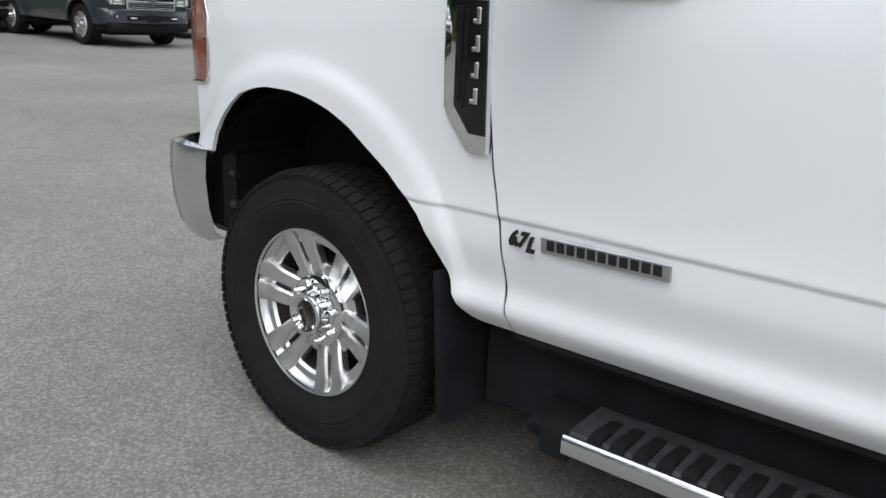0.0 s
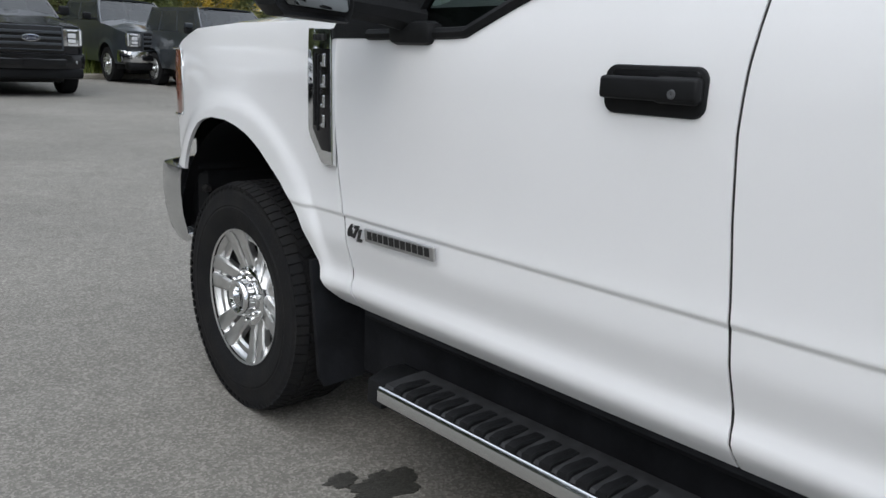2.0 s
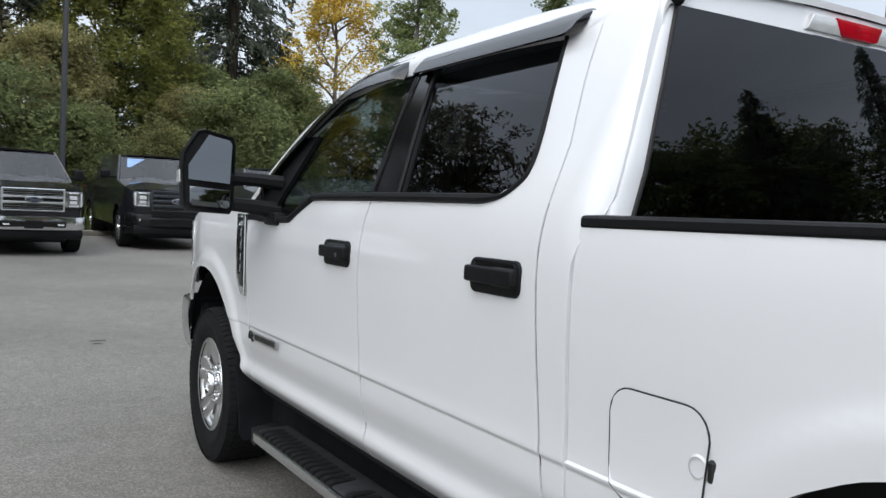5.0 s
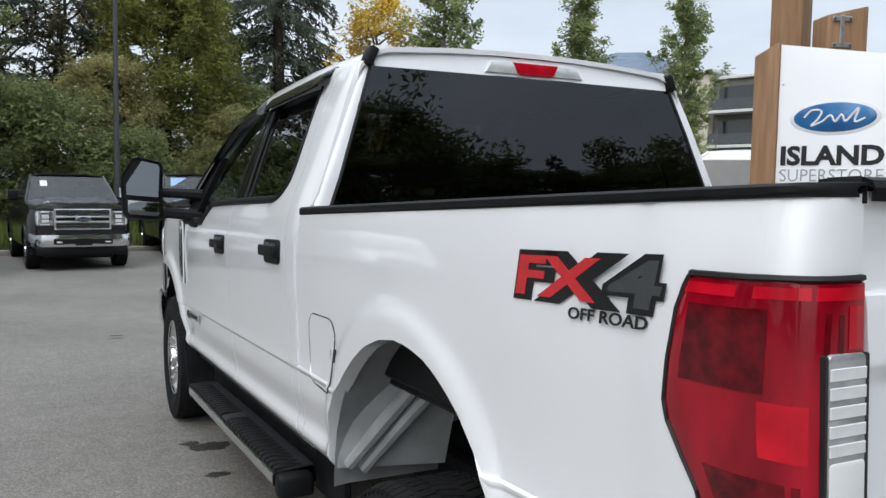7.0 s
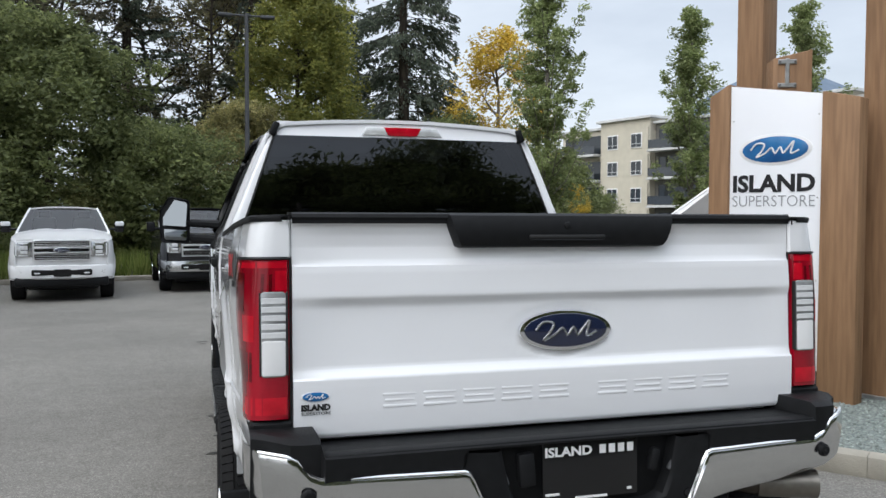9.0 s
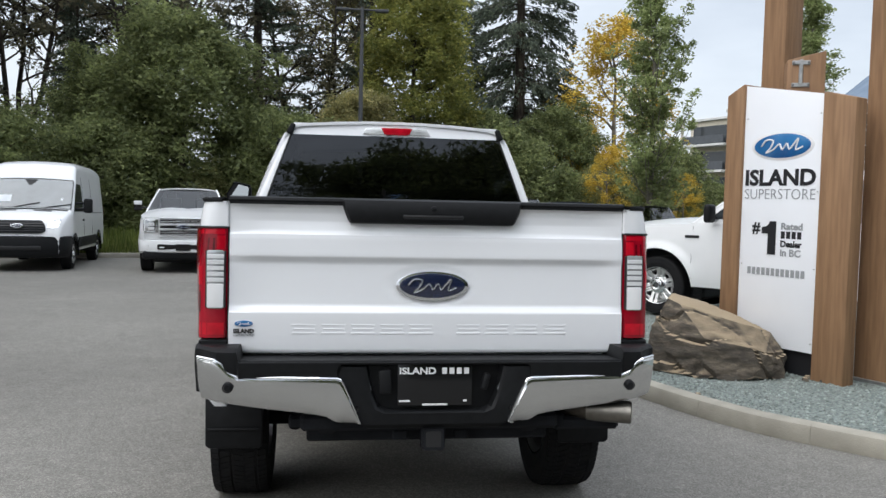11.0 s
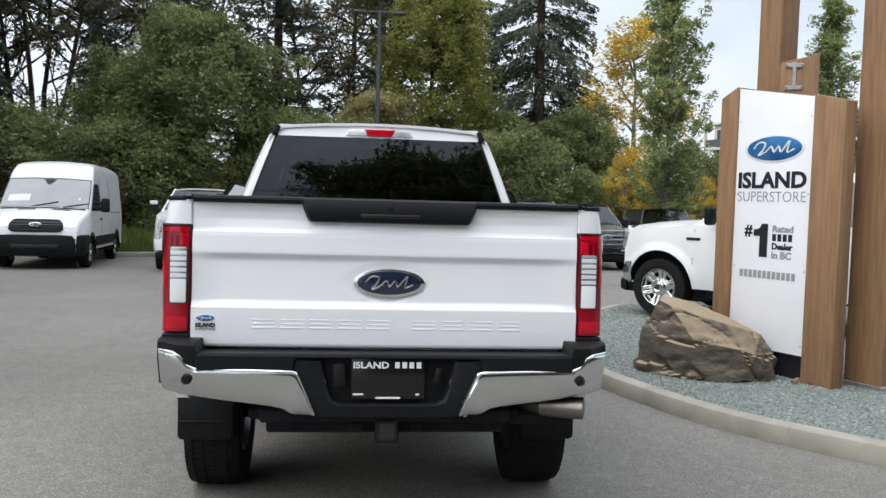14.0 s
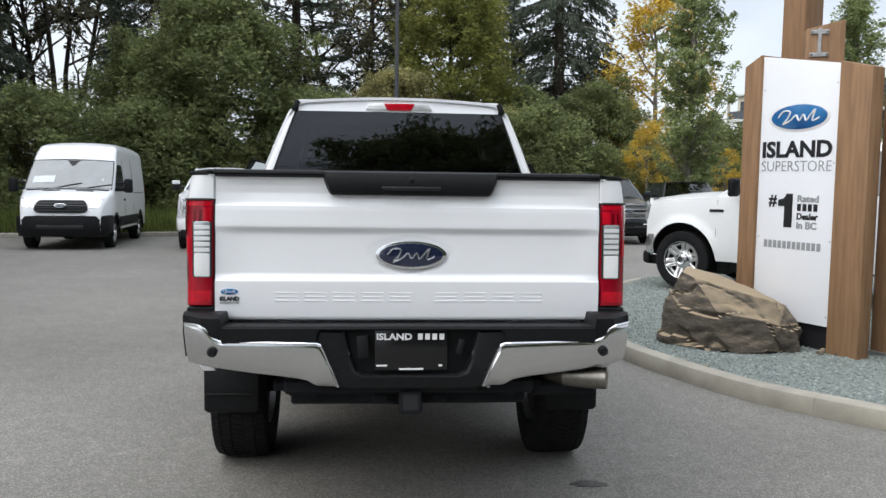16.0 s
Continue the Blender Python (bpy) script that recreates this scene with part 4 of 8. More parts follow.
both("marker_bezel", M().tube([(-(side_x(y, z) + 0.004), y, z) for y, z in ((5.80, 1.100), (5.712, 1.102), (5.694, 1.118), (5.686, 1.17), (5.684, 1.22), (5.686, 1.29), (5.694, 1.35), (5.715, 1.358), (5.80, 1.356))], 0.005, 6), CHROME)
fb = M()
rows = []
plan = [(-0.998, 5.700), (-1.000, 5.78), (-0.995, 5.85), (-0.97, 5.93), (-0.90, 5.99), (-0.7, 6.05), (-0.35, 6.09), (0, 6.10)]
plan += [(-x, y) for x, y in plan[-2::-1]]
for i, (x, y) in enumerate(plan):
    e = 1 if i in (0, len(plan) - 1) else 0
    lo = 0.575 if abs(x) > 0.9 else 0.56
    lo = 0.60 if e else lo
    k = 1 - 0.02
    rows.append([(x * 0.985, y - 0.03 * (1 - e), 0.902), (x, y, 0.892), (x * 1.004, y + 0.004, 0.86), (x * 1.006, y + 0.006, 0.80), (x * 0.998, y + 0.004, 0.70), (x * 0.985, y - 0.01, 0.62), (x * 0.96, y - 0.03, lo)])
part("front_bumper", fb.sheet([[(x * 1.010, y + 0.012, z) for x, y, z in r] for r in rows], (0, -0.6, 0), 0.03), CHROME_B, truck, "chromed front bumper")
part("front_valance", M().box((0, 5.88, 0.52), (1.3, 0.2, 0.14), 0.05, 2).box((0, 5.78, 0.74), (1.84, 0.14, 0.30), 0.03).box((0, 5.715, 1.13), (1.86, 0.02, 0.50)), PLASTIC, truck)
for x, y, z in ((-0.90, 5.735, 0.80), (-0.90, 5.735, 0.70)):
    both("bumper_bolt", M().lathe([(0.001, -0.03), (0.014, -0.03), (0.016, 0.0)], 8, "y", (x, y - 0.02, z)), STEEL)
# inner arches
both("front_arch_liner", M().lathe([(0.60, -0.965), (0.605, -0.6)], 30, "x", (0, 5.24, 0.52), radians(10), radians(170)).join(M().box((-0.58, 5.24, 0.75), (0.02, 1.2, 0.9))), PLASTIC)
both("rear_arch_liner", M().lathe([(0.555, -0.985), (0.57, -0.93), (0.575, -0.60)], 34, "x", (0, 1.25, 0.56), radians(0), radians(180)), GREYPRIMER)
rows = [[(-0.975 + 0.34 * t, 1.80 - 0.10 * t - 0.16 * s * t, 0.62 + 0.42 * s) for t in even(6)] for s in even(6)]
both("wheelhouse_panel", M().sheet(rows, (0, 1, 0), 0.01), GREYPRIMER, "bare grey inner wheelhouse")
both("wheelhouse_rib", M().tube([(-0.95, 1.76, 0.64), (-0.86, 1.66, 0.80), (-0.76, 1.56, 0.96)], [0.02, 0.026, 0.022], 8).join(M().tube([(-0.90, 1.76, 0.62), (-0.80, 1.64, 0.80), (-0.70, 1.52, 0.96)], [0.018, 0.024, 0.02], 8)), GREYPRIMER)
both("front_mud_flap", M().prism([(-1.008, 0.715), (-0.985, 0.715), (-0.70, 0.68), (-0.66, 0.29), (-0.955, 0.275), (-0.975, 0.31)], "y", 4.722, 4.744, 0.006), FRAME, "black moulded mud flap")
both("rear_mud_flap", M().prism([(-1.045, 0.50), (-0.76, 0.50), (-0.765, 0.262), (-0.78, 0.247), (-1.025, 0.247), (-1.043, 0.262)], "y", 0.70, 0.675, 0.008).box((-0.905, 0.668, 0.345), (0.25, 0.012, 0.012), 0.004), PLASTIC, "black moulded mud flap")
# bed inside, rails
part("bed_floor", M().box((0, 1.05, 0.92), (1.66, 1.96, 0.05), 0.01), PLASTIC, truck)
both("bed_wall", M().box((-0.84, 1.05, 1.18), (0.04, 1.96, 0.5), 0.01), PLASTIC)
part("bed_front", M().box((0, 2.045, 1.18), (1.66, 0.03, 0.5), 0.01), PLASTIC, truck)
RAIL = [(-0.006, -0.080), (0.004, -0.038), (0.014, -0.013), (0.032, 0.003), (0.055, 0.008)]
rows = []
for y in (-0.006, 0.004, 0.014, 0.032, 0.055, 0.08, 0.12, 0.2, 0.295, 0.305, 0.4, 0.5, 0.7, 1.0, 1.3, 1.7, 2.0, 2.10, 2.146):
    ox = side_x(max(y, 0.055), 1.46) + (interp(y, RAIL) if y <= 0.055 else 0.008)
    w = 1 - y / 2.1
    rows.append([(-x, y, z) for x, z in ((ox - 0.004, 1.450 + 0.013 * w), (ox, 1.453 + 0.013 * w), (ox, 1.467 + 0.007 * w), (ox - 0.006, 1.473 + 0.005 * w), (ox - 0.03, 1.476 + 0.003 * w), (0.866 if y < 0.06 else 0.84, 1.476 + 0.003 * w), (0.866 if y < 0.06 else 0.835, 1.455))])
rail = M().sheet(rows, (0, 0, -1), 0.004)
both("bed_rail_cap", rail, PLASTIC, "black plastic bed rail cap")
rel = part("fuel_door", skin(lambda z: 1.733, lambda z: 2.008, lambda y: 0.874 + 0.06 * (1 - math.sqrt(max(0, 1 - (max(0, abs(y - 1.8705) - 0.0775) / 0.06) ** 2))), lambda y: 1.110 - 0.06 * (1 - math.sqrt(max(0, 1 - (max(0, abs(y - 1.8705) - 0.0775) / 0.06) ** 2))), even(24), 44, 0.008, lambda y, z: side_x(y, z) + 0.0025), WHITE, truck)
ring = rounded(1.733, 0.872, 2.008, 1.112, 0.06)
ring = ring + ring[:1]
part("fuel_door_gap", M().tube([(-side_x(y, z) - 0.001, y, z) for y, z in ring], 0.0022, 5), SEAL, truck)
part("fuel_latch", M().box((-1.006, 1.722, 1.0), (0.014, 0.018, 0.045), 0.005), SEAL, rel)
part("latch_dish", M().lathe([(0.02, -1.0075), (0.026, -1.0035), (0.03, -1.0)], 14, "x", (0, 1.757, 1.0)), WHITE, rel)
# handles
def handle(y0, y1, z0, z1, parent, key=False):
    for sgn in (1, -1):
        o = M().prism(rounded(y0, z0, y1, z1, 0.026), "x", -1.004, -1.0225, 0.006)
        dish = M().prism(rounded(y0 + 0.012, z0 + 0.052, y1 - 0.02, z1 - 0.008, 0.012), "x", -1.02, -1.0245, 0.001)
        grip = M().box((-1.036, (y0 + y1) / 2 - 0.001, (z0 + z1) / 2 + 0.004), (0.022, y1 - y0 - 0.008, 0.044), 0.008, 3).box((-1.030, y0 + 0.052, (z0 + z1) / 2 + 0.003), (0.030, 0.095, 0.050), 0.010, 3)
        lock = M().lathe([(0.001, -1.0490), (0.005, -1.0490), (0.006, -1.0495), (0.009, -1.0485), (0.010, -1.03)], 12, "x", (0, y0 + 0.055, (z0 + z1) / 2 - 0.004)) if key else None
        f = (lambda m: m) if sgn == 1 else (lambda m: m.flip())
        h = part("door_handle", f(o), PLASTIC, parent[0 if sgn == 1 else 1], "black plastic door handle")
        part("handle_dish", f(dish), PLASTIC_S, h)
        part("grip", f(grip), PLASTIC, h)
        if lock:
            part("key_lock", f(lock), GREYPL, h)


doors = {"f": [o for o in truck.children if o.name.startswith("front_door")], "r": [o for o in truck.children if o.name.startswith("rear_door")]}
handle(3.375, 3.605, 1.257, 1.352, doors["f"], True)
handle(2.340, 2.568, 1.257, 1.352, doors["r"])
# towing mirrors
def mirror(sgn):
    f = (lambda m: m) if sgn == 1 else (lambda m: m.flip())
    hous = M()
    out = [(-1.425, 1.475), (-1.40, 1.452), (-1.20, 1.445), (-1.185, 1.47), (-1.182, 1.745), (-1.195, 1.775), (-1.33, 1.802), (-1.365, 1.795), (-1.43, 1.70), (-1.437, 1.62)]
    out = [(-1.185 + (x + 1.185) * 0.88, z) for x, z in out]
    n = len(out)
    cx, cz = -1.295, 1.62
    rows = []
    for y, k in ((4.262, 0.93), (4.250, 1.0), (4.27, 1.02), (4.33, 1.0), (4.38, 0.9), (4.41, 0.7), (4.42, 0.35)):
        rows.append([(cx + (x - cx) * k, y, cz + (z - cz) * k) for x, z in out + out[:1]])
    hous.sheet(rows)
    hous.f.append(tuple(range(n)))
    m = part("wing_mirror", f(hous), PLASTIC, truck, "black telescoping tow mirror", Matrix.Translation((0, 0, -0.018)))
    up = [(-1.405, 1.585), (-1.21, 1.572), (-1.203, 1.745), (-1.215, 1.762), (-1.33, 1.785), (-1.352, 1.778), (-1.408, 1.695)]
    lo = [(-1.398, 1.490), (-1.385, 1.475), (-1.22, 1.466), (-1.208, 1.475), (-1.206, 1.545), (-1.398, 1.558)]
    up, lo = [[(-1.185 + (x + 1.185) * 0.88, z) for x, z in q] for q in (up, lo)]
    def tip(c, deg, out):
        return Matrix.Translation(c) @ Matrix.Rotation(radians(out), 4, "Z") @ Matrix.Rotation(radians(deg), 4, "X") @ Matrix.Translation([-a for a in c])
    part("mirror_glass", f(M().prism(up, "y", 4.262, 4.246).moved(tip((-1.29, 4.250, 1.68), -8, -13))), MIRROR, m, "flat mirror glass tipped upward")
    part("spotter_glass", f(M().prism(lo, "y", 4.262, 4.2465, 0.002).moved(tip((-1.29, 4.250, 1.515), -4, -8))), MIRROR, m, "small convex mirror glass")
    part("marker_lens", f(M().box((-1.407, 4.31, 1.60), (0.012, 0.05, 0.055), 0.004)), CLEARL, m)
    part("mirror_arm", f(M().tube([(-1.22, 4.28, 1.605), (-1.08, 4.275, 1.600), (-0.96, 4.26, 1.590)], [0.028, 0.032, 0.036], 8)), PLASTIC, m)
    part("mirror_arm", f(M().tube([(-1.22, 4.29, 1.490), (-1.08, 4.28, 1.480), (-0.97, 4.26, 1.465)], [0.030, 0.034, 0.042], 8)), PLASTIC, m)
    part("mirror_foot", f(M().box((-1.0, 4.24, 1.43), (0.06, 0.17, 0.06), 0.02, 2)), PLASTIC, m)


mirror(1)
mirror(-1)
# side vent, engine badge, fuel and off-road lettering
LEFT = ((0, -1, 0), (0, 0, 1))
for sgn in (1, -1):
    f = (lambda m: m) if sgn == 1 else (lambda m: m.flip())
    vent = part("side_vent", f(M().prism([(4.596, 1.425), (4.716, 1.428), (4.722, 1.30), (4.717, 1.13), (4.705, 1.105), (4.645, 1.036), (4.628, 1.030), (4.584, 1.031)], "x", -1.005, -1.0275, 0.008)), CHROME, truck, "chrome side vent with a black insert")
    ins = part("vent_insert", f(M().prism([(4.597, 1.368), (4.683, 1.368), (4.682, 1.135), (4.634, 1.074), (4.588, 1.072)], "x", -1.02, -1.031, 0.002)), PLASTIC_S, vent)
    part("vent_ribs", f(M().box((-1.031, 4.668, 1.25), (0.006, 0.010, 0.21), 0.002).box((-1.031, 4.652, 1.24), (0.006, 0.010, 0.22), 0.002)), PLASTIC, ins)
    for k, zz in enumerate((1.335, 1.275, 1.217, 1.160)):
        part("vent_letter", f(M().box((-1.034, 4.616, zz), (0.006, 0.012, 0.036), 0.002).box((-1.034, 4.626, zz - 0.012), (0.006, 0.012, 0.010), 0.002)), SILVER, ins)
    part("trim_blocks", f(M().box((-1.029, 4.63, 1.40), (0.006, 0.016, 0.018), 0.001).box((-1.029, 4.652, 1.40), (0.006, 0.012, 0.018), 0.001).box((-1.029, 4.674, 1.40), (0.006, 0.014, 0.018), 0.001)), DECAL_K, vent)
    zz = 0.836
    if sgn == 1:
        at = facing((-1.0135, 4.512, zz), *LEFT)
        bar_at = facing((-1.0125, 4.425, 0.833), (0, -1, 0.012), (-0.10, 0, 1))
    else:
        at = facing((1.0135, 4.43, zz), (0, 1, 0), (0, 0, 1))
        bar_at = facing((1.0125, 4.115, 0.833), (0, 1, 0), (0.1, 0, 1))
    part("engine_badge", lettering("6.7", 0.033, 0.006, 0.056, 0.35, 0.0026), DECAL_K, truck, "raised black engine size figures", at)
    part("engine_badge", lettering("L", 0.033, 0.006, 0.024, 0.35, 0.0026), DECAL_K, truck, "raised black engine size figures", at @ Matrix.Translation((0.047, -0.008, 0)))
    strip_ob = part("badge_plate", M().box((0.155, 0.020, 0), (0.31, 0.040, 0.008), 0.003), GALV, truck, "brushed steel engine name plate with dark block lettering", bar_at)
    block_parts("badge_block", 11, 0.274, 0.024, 0.006, 0.003, DECAL_K, strip_ob, "", Matrix.Translation((0.018, 0.010, 0.0045)))
for sgn in (1, -1):
    y0, y1 = 0.646, 0.214
    xa, xb = side_x(y0, 1.32) + 0.003, side_x(y1, 1.32) + 0.006
    if sgn == 1:
        at = facing((-xa, y0, 1.287), (xa - xb, y1 - y0, 0.004), (0, 0, 1))
    else:
        at = facing((xb, y1, 1.287), (xa - xb, y0 - y1, 0.004), (0, 0, 1))
    d = part("off_road_decal", lettering("FX4", 0.078, 0.0012, 0.425, 0.12, 0.009), DECAL_K, truck, "black-edged red and grey off-road decal", at)
    part("decal_red", lettering("FX", 0.070, 0.001, 0.262, 0.12, 0.003), DECAL_R, d, at=Matrix.Translation((0.009, 0.004, 0.0012)))
    part("decal_grey", lettering("4", 0.070, 0.001, 0.128, 0.12, 0.003), DECAL_G, d, at=Matrix.Translation((0.288, 0.004, 0.0012)))
    part("decal_words", lettering("OFF ROAD", 0.020, 0.001, 0.205, 0.1, 0.0006), DECAL_K, d, at=Matrix.Translation((0.178, -0.031, 0)))

# ---- the truck's tail ----
TG = [(0.823, 0.004), (0.829, -0.012), (0.839, -0.018), (0.90, -0.021), (0.975, -0.023), (0.998, -0.023), (1.004, -0.020), (1.026, -0.002), (1.034, 0.001), (1.10, 0.004), (1.205, 0.008), (1.213, 0.005), (1.232, -0.009), (1.238, -0.012), (1.25, -0.012),
      (1.31, -0.009), (1.328, -0.006), (1.334, 0.0), (1.345, 0.006), (1.385, 0.016), (1.42, 0.014), (1.45, 0.004), (1.462, 0.0), (1.468, 0.008)]
zs = sorted(set([p[0] for p in TG] + [0.823 + 0.645 * i / 60 for i in range(61)]))
xs = [-0.853 + 1.706 * i / 72 for i in range(73)]


def tg_y(x, z):
    e = smooth01((0.856 - abs(x)) / 0.16)
    y = interp(z, TG)
    if z > 1.334:
        y *= 0.25 + 0.75 * e
    elif 1.0 < z < 1.24:
        e2 = smooth01((0.853 - abs(x)) / 0.12)
        y = -0.012 + (y + 0.012) * (0.35 + 0.65 * e2)
    d = math.hypot(x / 0.185, (z - 1.117) / 0.088)
    if d < 1:
        y += 0.008 * smooth01((1 - d) / 0.12)
    return y + 0.010 * (x / 0.853) ** 2


tailgate = part("tailgate", M().sheet([[(x, tg_y(x, z), z) for x in xs] for z in zs], (0, 1, 0), 0.06).box((0, 0.062, 1.135), (1.69, 0.012, 0.65)), WHITE, truck, "white tailgate with pressed creases")
both("tailgate_gap", M().box((-0.858, 0.035, 1.143), (0.006, 0.05, 0.69)), SEAL)
part("tailgate_cap", M().sheet([[(x, y + 0.010 * (x / 0.853) ** 2, z) for y, z in ((-0.012, 1.464), (-0.018, 1.472), (-0.014, 1.482), (0.0, 1.487), (0.07, 1.487), (0.075, 1.465))] for x in xs[::4]], (0, 0, -1), 0.01), PLASTIC, truck, "black plastic cap along the tailgate's top")
bz = M()
rows = []
for z, w, y in ((1.380, 0.345, -0.004), (1.384, 0.356, -0.022), (1.396, 0.364, -0.032), (1.43, 0.378, -0.036), (1.462, 0.388, -0.032), (1.478, 0.393, -0.024), (1.486, 0.395, -0.006)):
    rows.append([(w * k, y + (0.022 if abs(k) == 1 else 0), z) for k in (-1, -0.97, -0.6, -0.2, 0.2, 0.6, 0.97, 1)])
handle_panel = part("handle_panel", bz.sheet(rows, (0, 1, 0), 0.02), PLASTIC, tailgate, "black tailgate handle panel")
part("grip_slot", M().box((0.0, -0.036, 1.412), (0.26, 0.012, 0.014), 0.005, 2), SEAL, handle_panel)
part("grip_edge", M().box((0.0, -0.040, 1.402), (0.25, 0.008, 0.005), 0.002), PLASTIC, handle_panel)
part("reversing_camera", M().lathe([(0.001, -0.041), (0.006, -0.0405), (0.010, -0.039), (0.013, -0.03)], 14, "y", (0, 0, 1.447)), PLASTIC, handle_panel)
emblem(tailgate, facing((0.003, 0.007, 1.117), (1, 0, 0), (0, 0, 1)), 0.158, 0.064, NAVY, CHROME, 0.018)
# two words pressed into the lower band, as plain stretched blocks
BAR_ME = M().box((0, 0, 0.0175), (0.104, 0.007, 0.010), 0.003, 2).box((0, 0, -0.0175), (0.104, 0.007, 0.010), 0.003, 2).box((0, 0, 0), (0.092, 0.007, 0.009), 0.003, 2).mesh("pressed_bar")
for i in range(9):
    x0 = -0.540 + i * 0.124 if i < 5 else 0.160 + (i - 5) * 0.128
    part("pressed_bar", BAR_ME, WHITE, tailgate, at=Matrix.Translation((x0, -0.0198 + 0.010 * (x0 / 0.853) ** 2, 0.930)))
sticker = part("dealer_sticker", lettering("ISLAND", 0.0165, 0.0008, 0.085, 0, 0.0014), DECAL_K, tailgate, "small dealer sticker", facing((-0.832, -0.0165, 0.913), (1, 0, 0), (0, 0, 1)))
part("sticker_line", lettering("SUPERSTORE", 0.0085, 0.0008, 0.085), DECAL_G, sticker, at=Matrix.Translation((0, -0.0135, 0)))
emblem(tailgate, facing((-0.790, -0.0140, 0.952), (1, 0, 0), (0, 0, 1)), 0.042, 0.016, BLUE, PLATEW, 0.0015)
# tail lamps
LAMP_F = [(0.888, 0.146), (0.93, 0.150), (1.0, 0.158), (1.038, 0.167), (1.082, 0.195), (1.130, 0.222), (1.16, 0.228), (1.224, 0.220), (1.315, 0.200), (1.345, 0.185), (1.352, 0.178)]


def lamp_line(z, ins=0.0, out=0.0):
    """The lamp's outer line at a height, from the tailgate round to its front edge."""
    yf = interp(z, LAMP_F)
    bx = interp(z, [(0.888, 0.976), (1.2, 0.976), (1.352, 0.966)])
    sx = side_x(yf, z) + 0.003 + out
    pts = [(-0.864, 0.006 + ins), (-0.868, -0.006 + ins - out), (-0.89, -0.010 + ins - out), (-bx + 0.036, -0.008 + ins - out), (-bx + 0.012, 0.001 + ins - out), (-bx - out, 0.016 + ins * 0.5 - out * 0.5)]
    for k in (0.35, 0.6, 0.8, 0.93):
        y = 0.016 + (yf - 0.016) * k
        pts.append((-max(bx + out + (sx - bx - out) * (1 - (1 - k) ** 2), side_x(y, z) + (0.011 if k < 0.7 else 0.007) + out), y))
    return pts + [(-sx + 0.002 + ins, yf)]


def lamp_patch(u0, u1, z0, z1, out):
    """A patch on the lamp's skin; u runs 0 to 1 over its back and 1 to 2 over its side."""
    def at(u, z):
        p = lamp_line(z, 0, out)
        k = 1 + 4 * u if u <= 1 else 5 + 5 * (u - 1)
        i = min(int(k), len(p) - 2)
        return (p[i][0] + (p[i + 1][0] - p[i][0]) * (k - i), p[i][1] + (p[i + 1][1] - p[i][1]) * (k - i), z)
    return M().sheet([[at(u0 + (u1 - u0) * j / 6, z0 + (z1 - z0) * i / 5) for j in range(7)] for i in range(6)], (0.6, 0.8, 0), 0.003)


def lamp(sgn):
    f = (lambda m: m) if sgn == 1 else (lambda m: m.flip())
    zz = [0.888, 0.892, 0.90, 0.93, 0.976, 1.0, 1.038, 1.06, 1.082, 1.105, 1.13, 1.16, 1.19, 1.224, 1.26, 1.30, 1.335, 1.347, 1.352]
    rows = [[(x, y, z) for x, y in lamp_line(z, 0.010 if i in (0, len(zz) - 1) else 0.0)] for i, z in enumerate(zz)]
    body = part("tail_lamp", f(M().sheet(rows, (0.5, 0.8, 0), 0.03)), REDLENS, truck, "red tail lamp with a clear reversing lens")
    part("lamp_seat", f(M().box((-0.915, 0.028, 0.864), (0.12, 0.07, 0.043), 0.008)), PLASTIC, body)
    part("lamp_gasket", f(M().tube([(x - 0.001, y + 0.002, 1.354) for x, y in lamp_line(1.352)], 0.005, 5)), SEAL, body)
    part("side_gasket", f(M().tube([(-side_x(interp(z, LAMP_F), z) - 0.001, interp(z, LAMP_F) + 0.003, z) for z in zz], 0.004, 5)), SEAL, body)
    part("reversing_lens", f(M().prism(rounded(-0.944, 1.014, -0.872, 1.258, 0.010), "y", 0.0, -0.0145, 0.003)), RIBLENS, body, "clear reversing lens")
    for x in (-0.869, -0.946):
        part("lens_gasket", f(M().box((x, -0.006, 1.137), (0.006 if x > -0.9 else 0.004, 0.018, 0.240), 0.002)), SEAL, body)
    for k in range(5):
        part("lens_rib", RIBL_ME, LAMPLENS, body, at=Matrix.Translation((-0.908 * sgn, -0.0150, 1.134 + 0.0245 * k)))
    part("white_reflector", f(M().prism(rounded(-0.941, 1.018, -0.875, 1.118, 0.006), "y", 0.0, -0.0160, 0.001)), PLATEW, body)
    for u0, u1, z0, z1 in ((0.37, 0.42, 1.245, 1.308), (0.50, 0.58, 1.25, 1.310), (1.10, 1.70, 1.20, 1.312), (0.84, 1.55, 1.0, 1.085)):
        part("dark_band", f(lamp_patch(u0, u1, z0, z1, 0.0008)), REDLENS_D, body)
    for u0, u1, z0, z1 in ((0.02, 0.98, 1.326, 1.343), (0.02, 0.32, 1.262, 1.318), (0.06, 1.3, 0.905, 0.955), (1.0, 1.9, 1.326, 1.342), (0.74, 1.12, 1.115, 1.19)):
        part("reflector", f(lamp_patch(u0, u1, z0, z1, 0.0012)), REDLENS_B, body)


RIBL_ME = M().box((0, 0, 0), (0.068, 0.003, 0.0165), 0.001).mesh("lens_rib")
corner = M().sheet([[(-x, y, z) for x, y in ((side_x(0.075, z) + 0.0, 0.075), (side_x(0.055, z), 0.055), (side_x(0.055, z) - 0.008, 0.032), (side_x(0.055, z) - 0.024, 0.014), (side_x(0.055, z) - 0.048, 0.004), (0.90, 0.0), (0.862, 0.002))] for z in (1.357, 1.37, 1.40, 1.43, 1.455, 1.464)], (0.6, 0.8, 0), 0.02)
both("bed_corner", corner, WHITE)
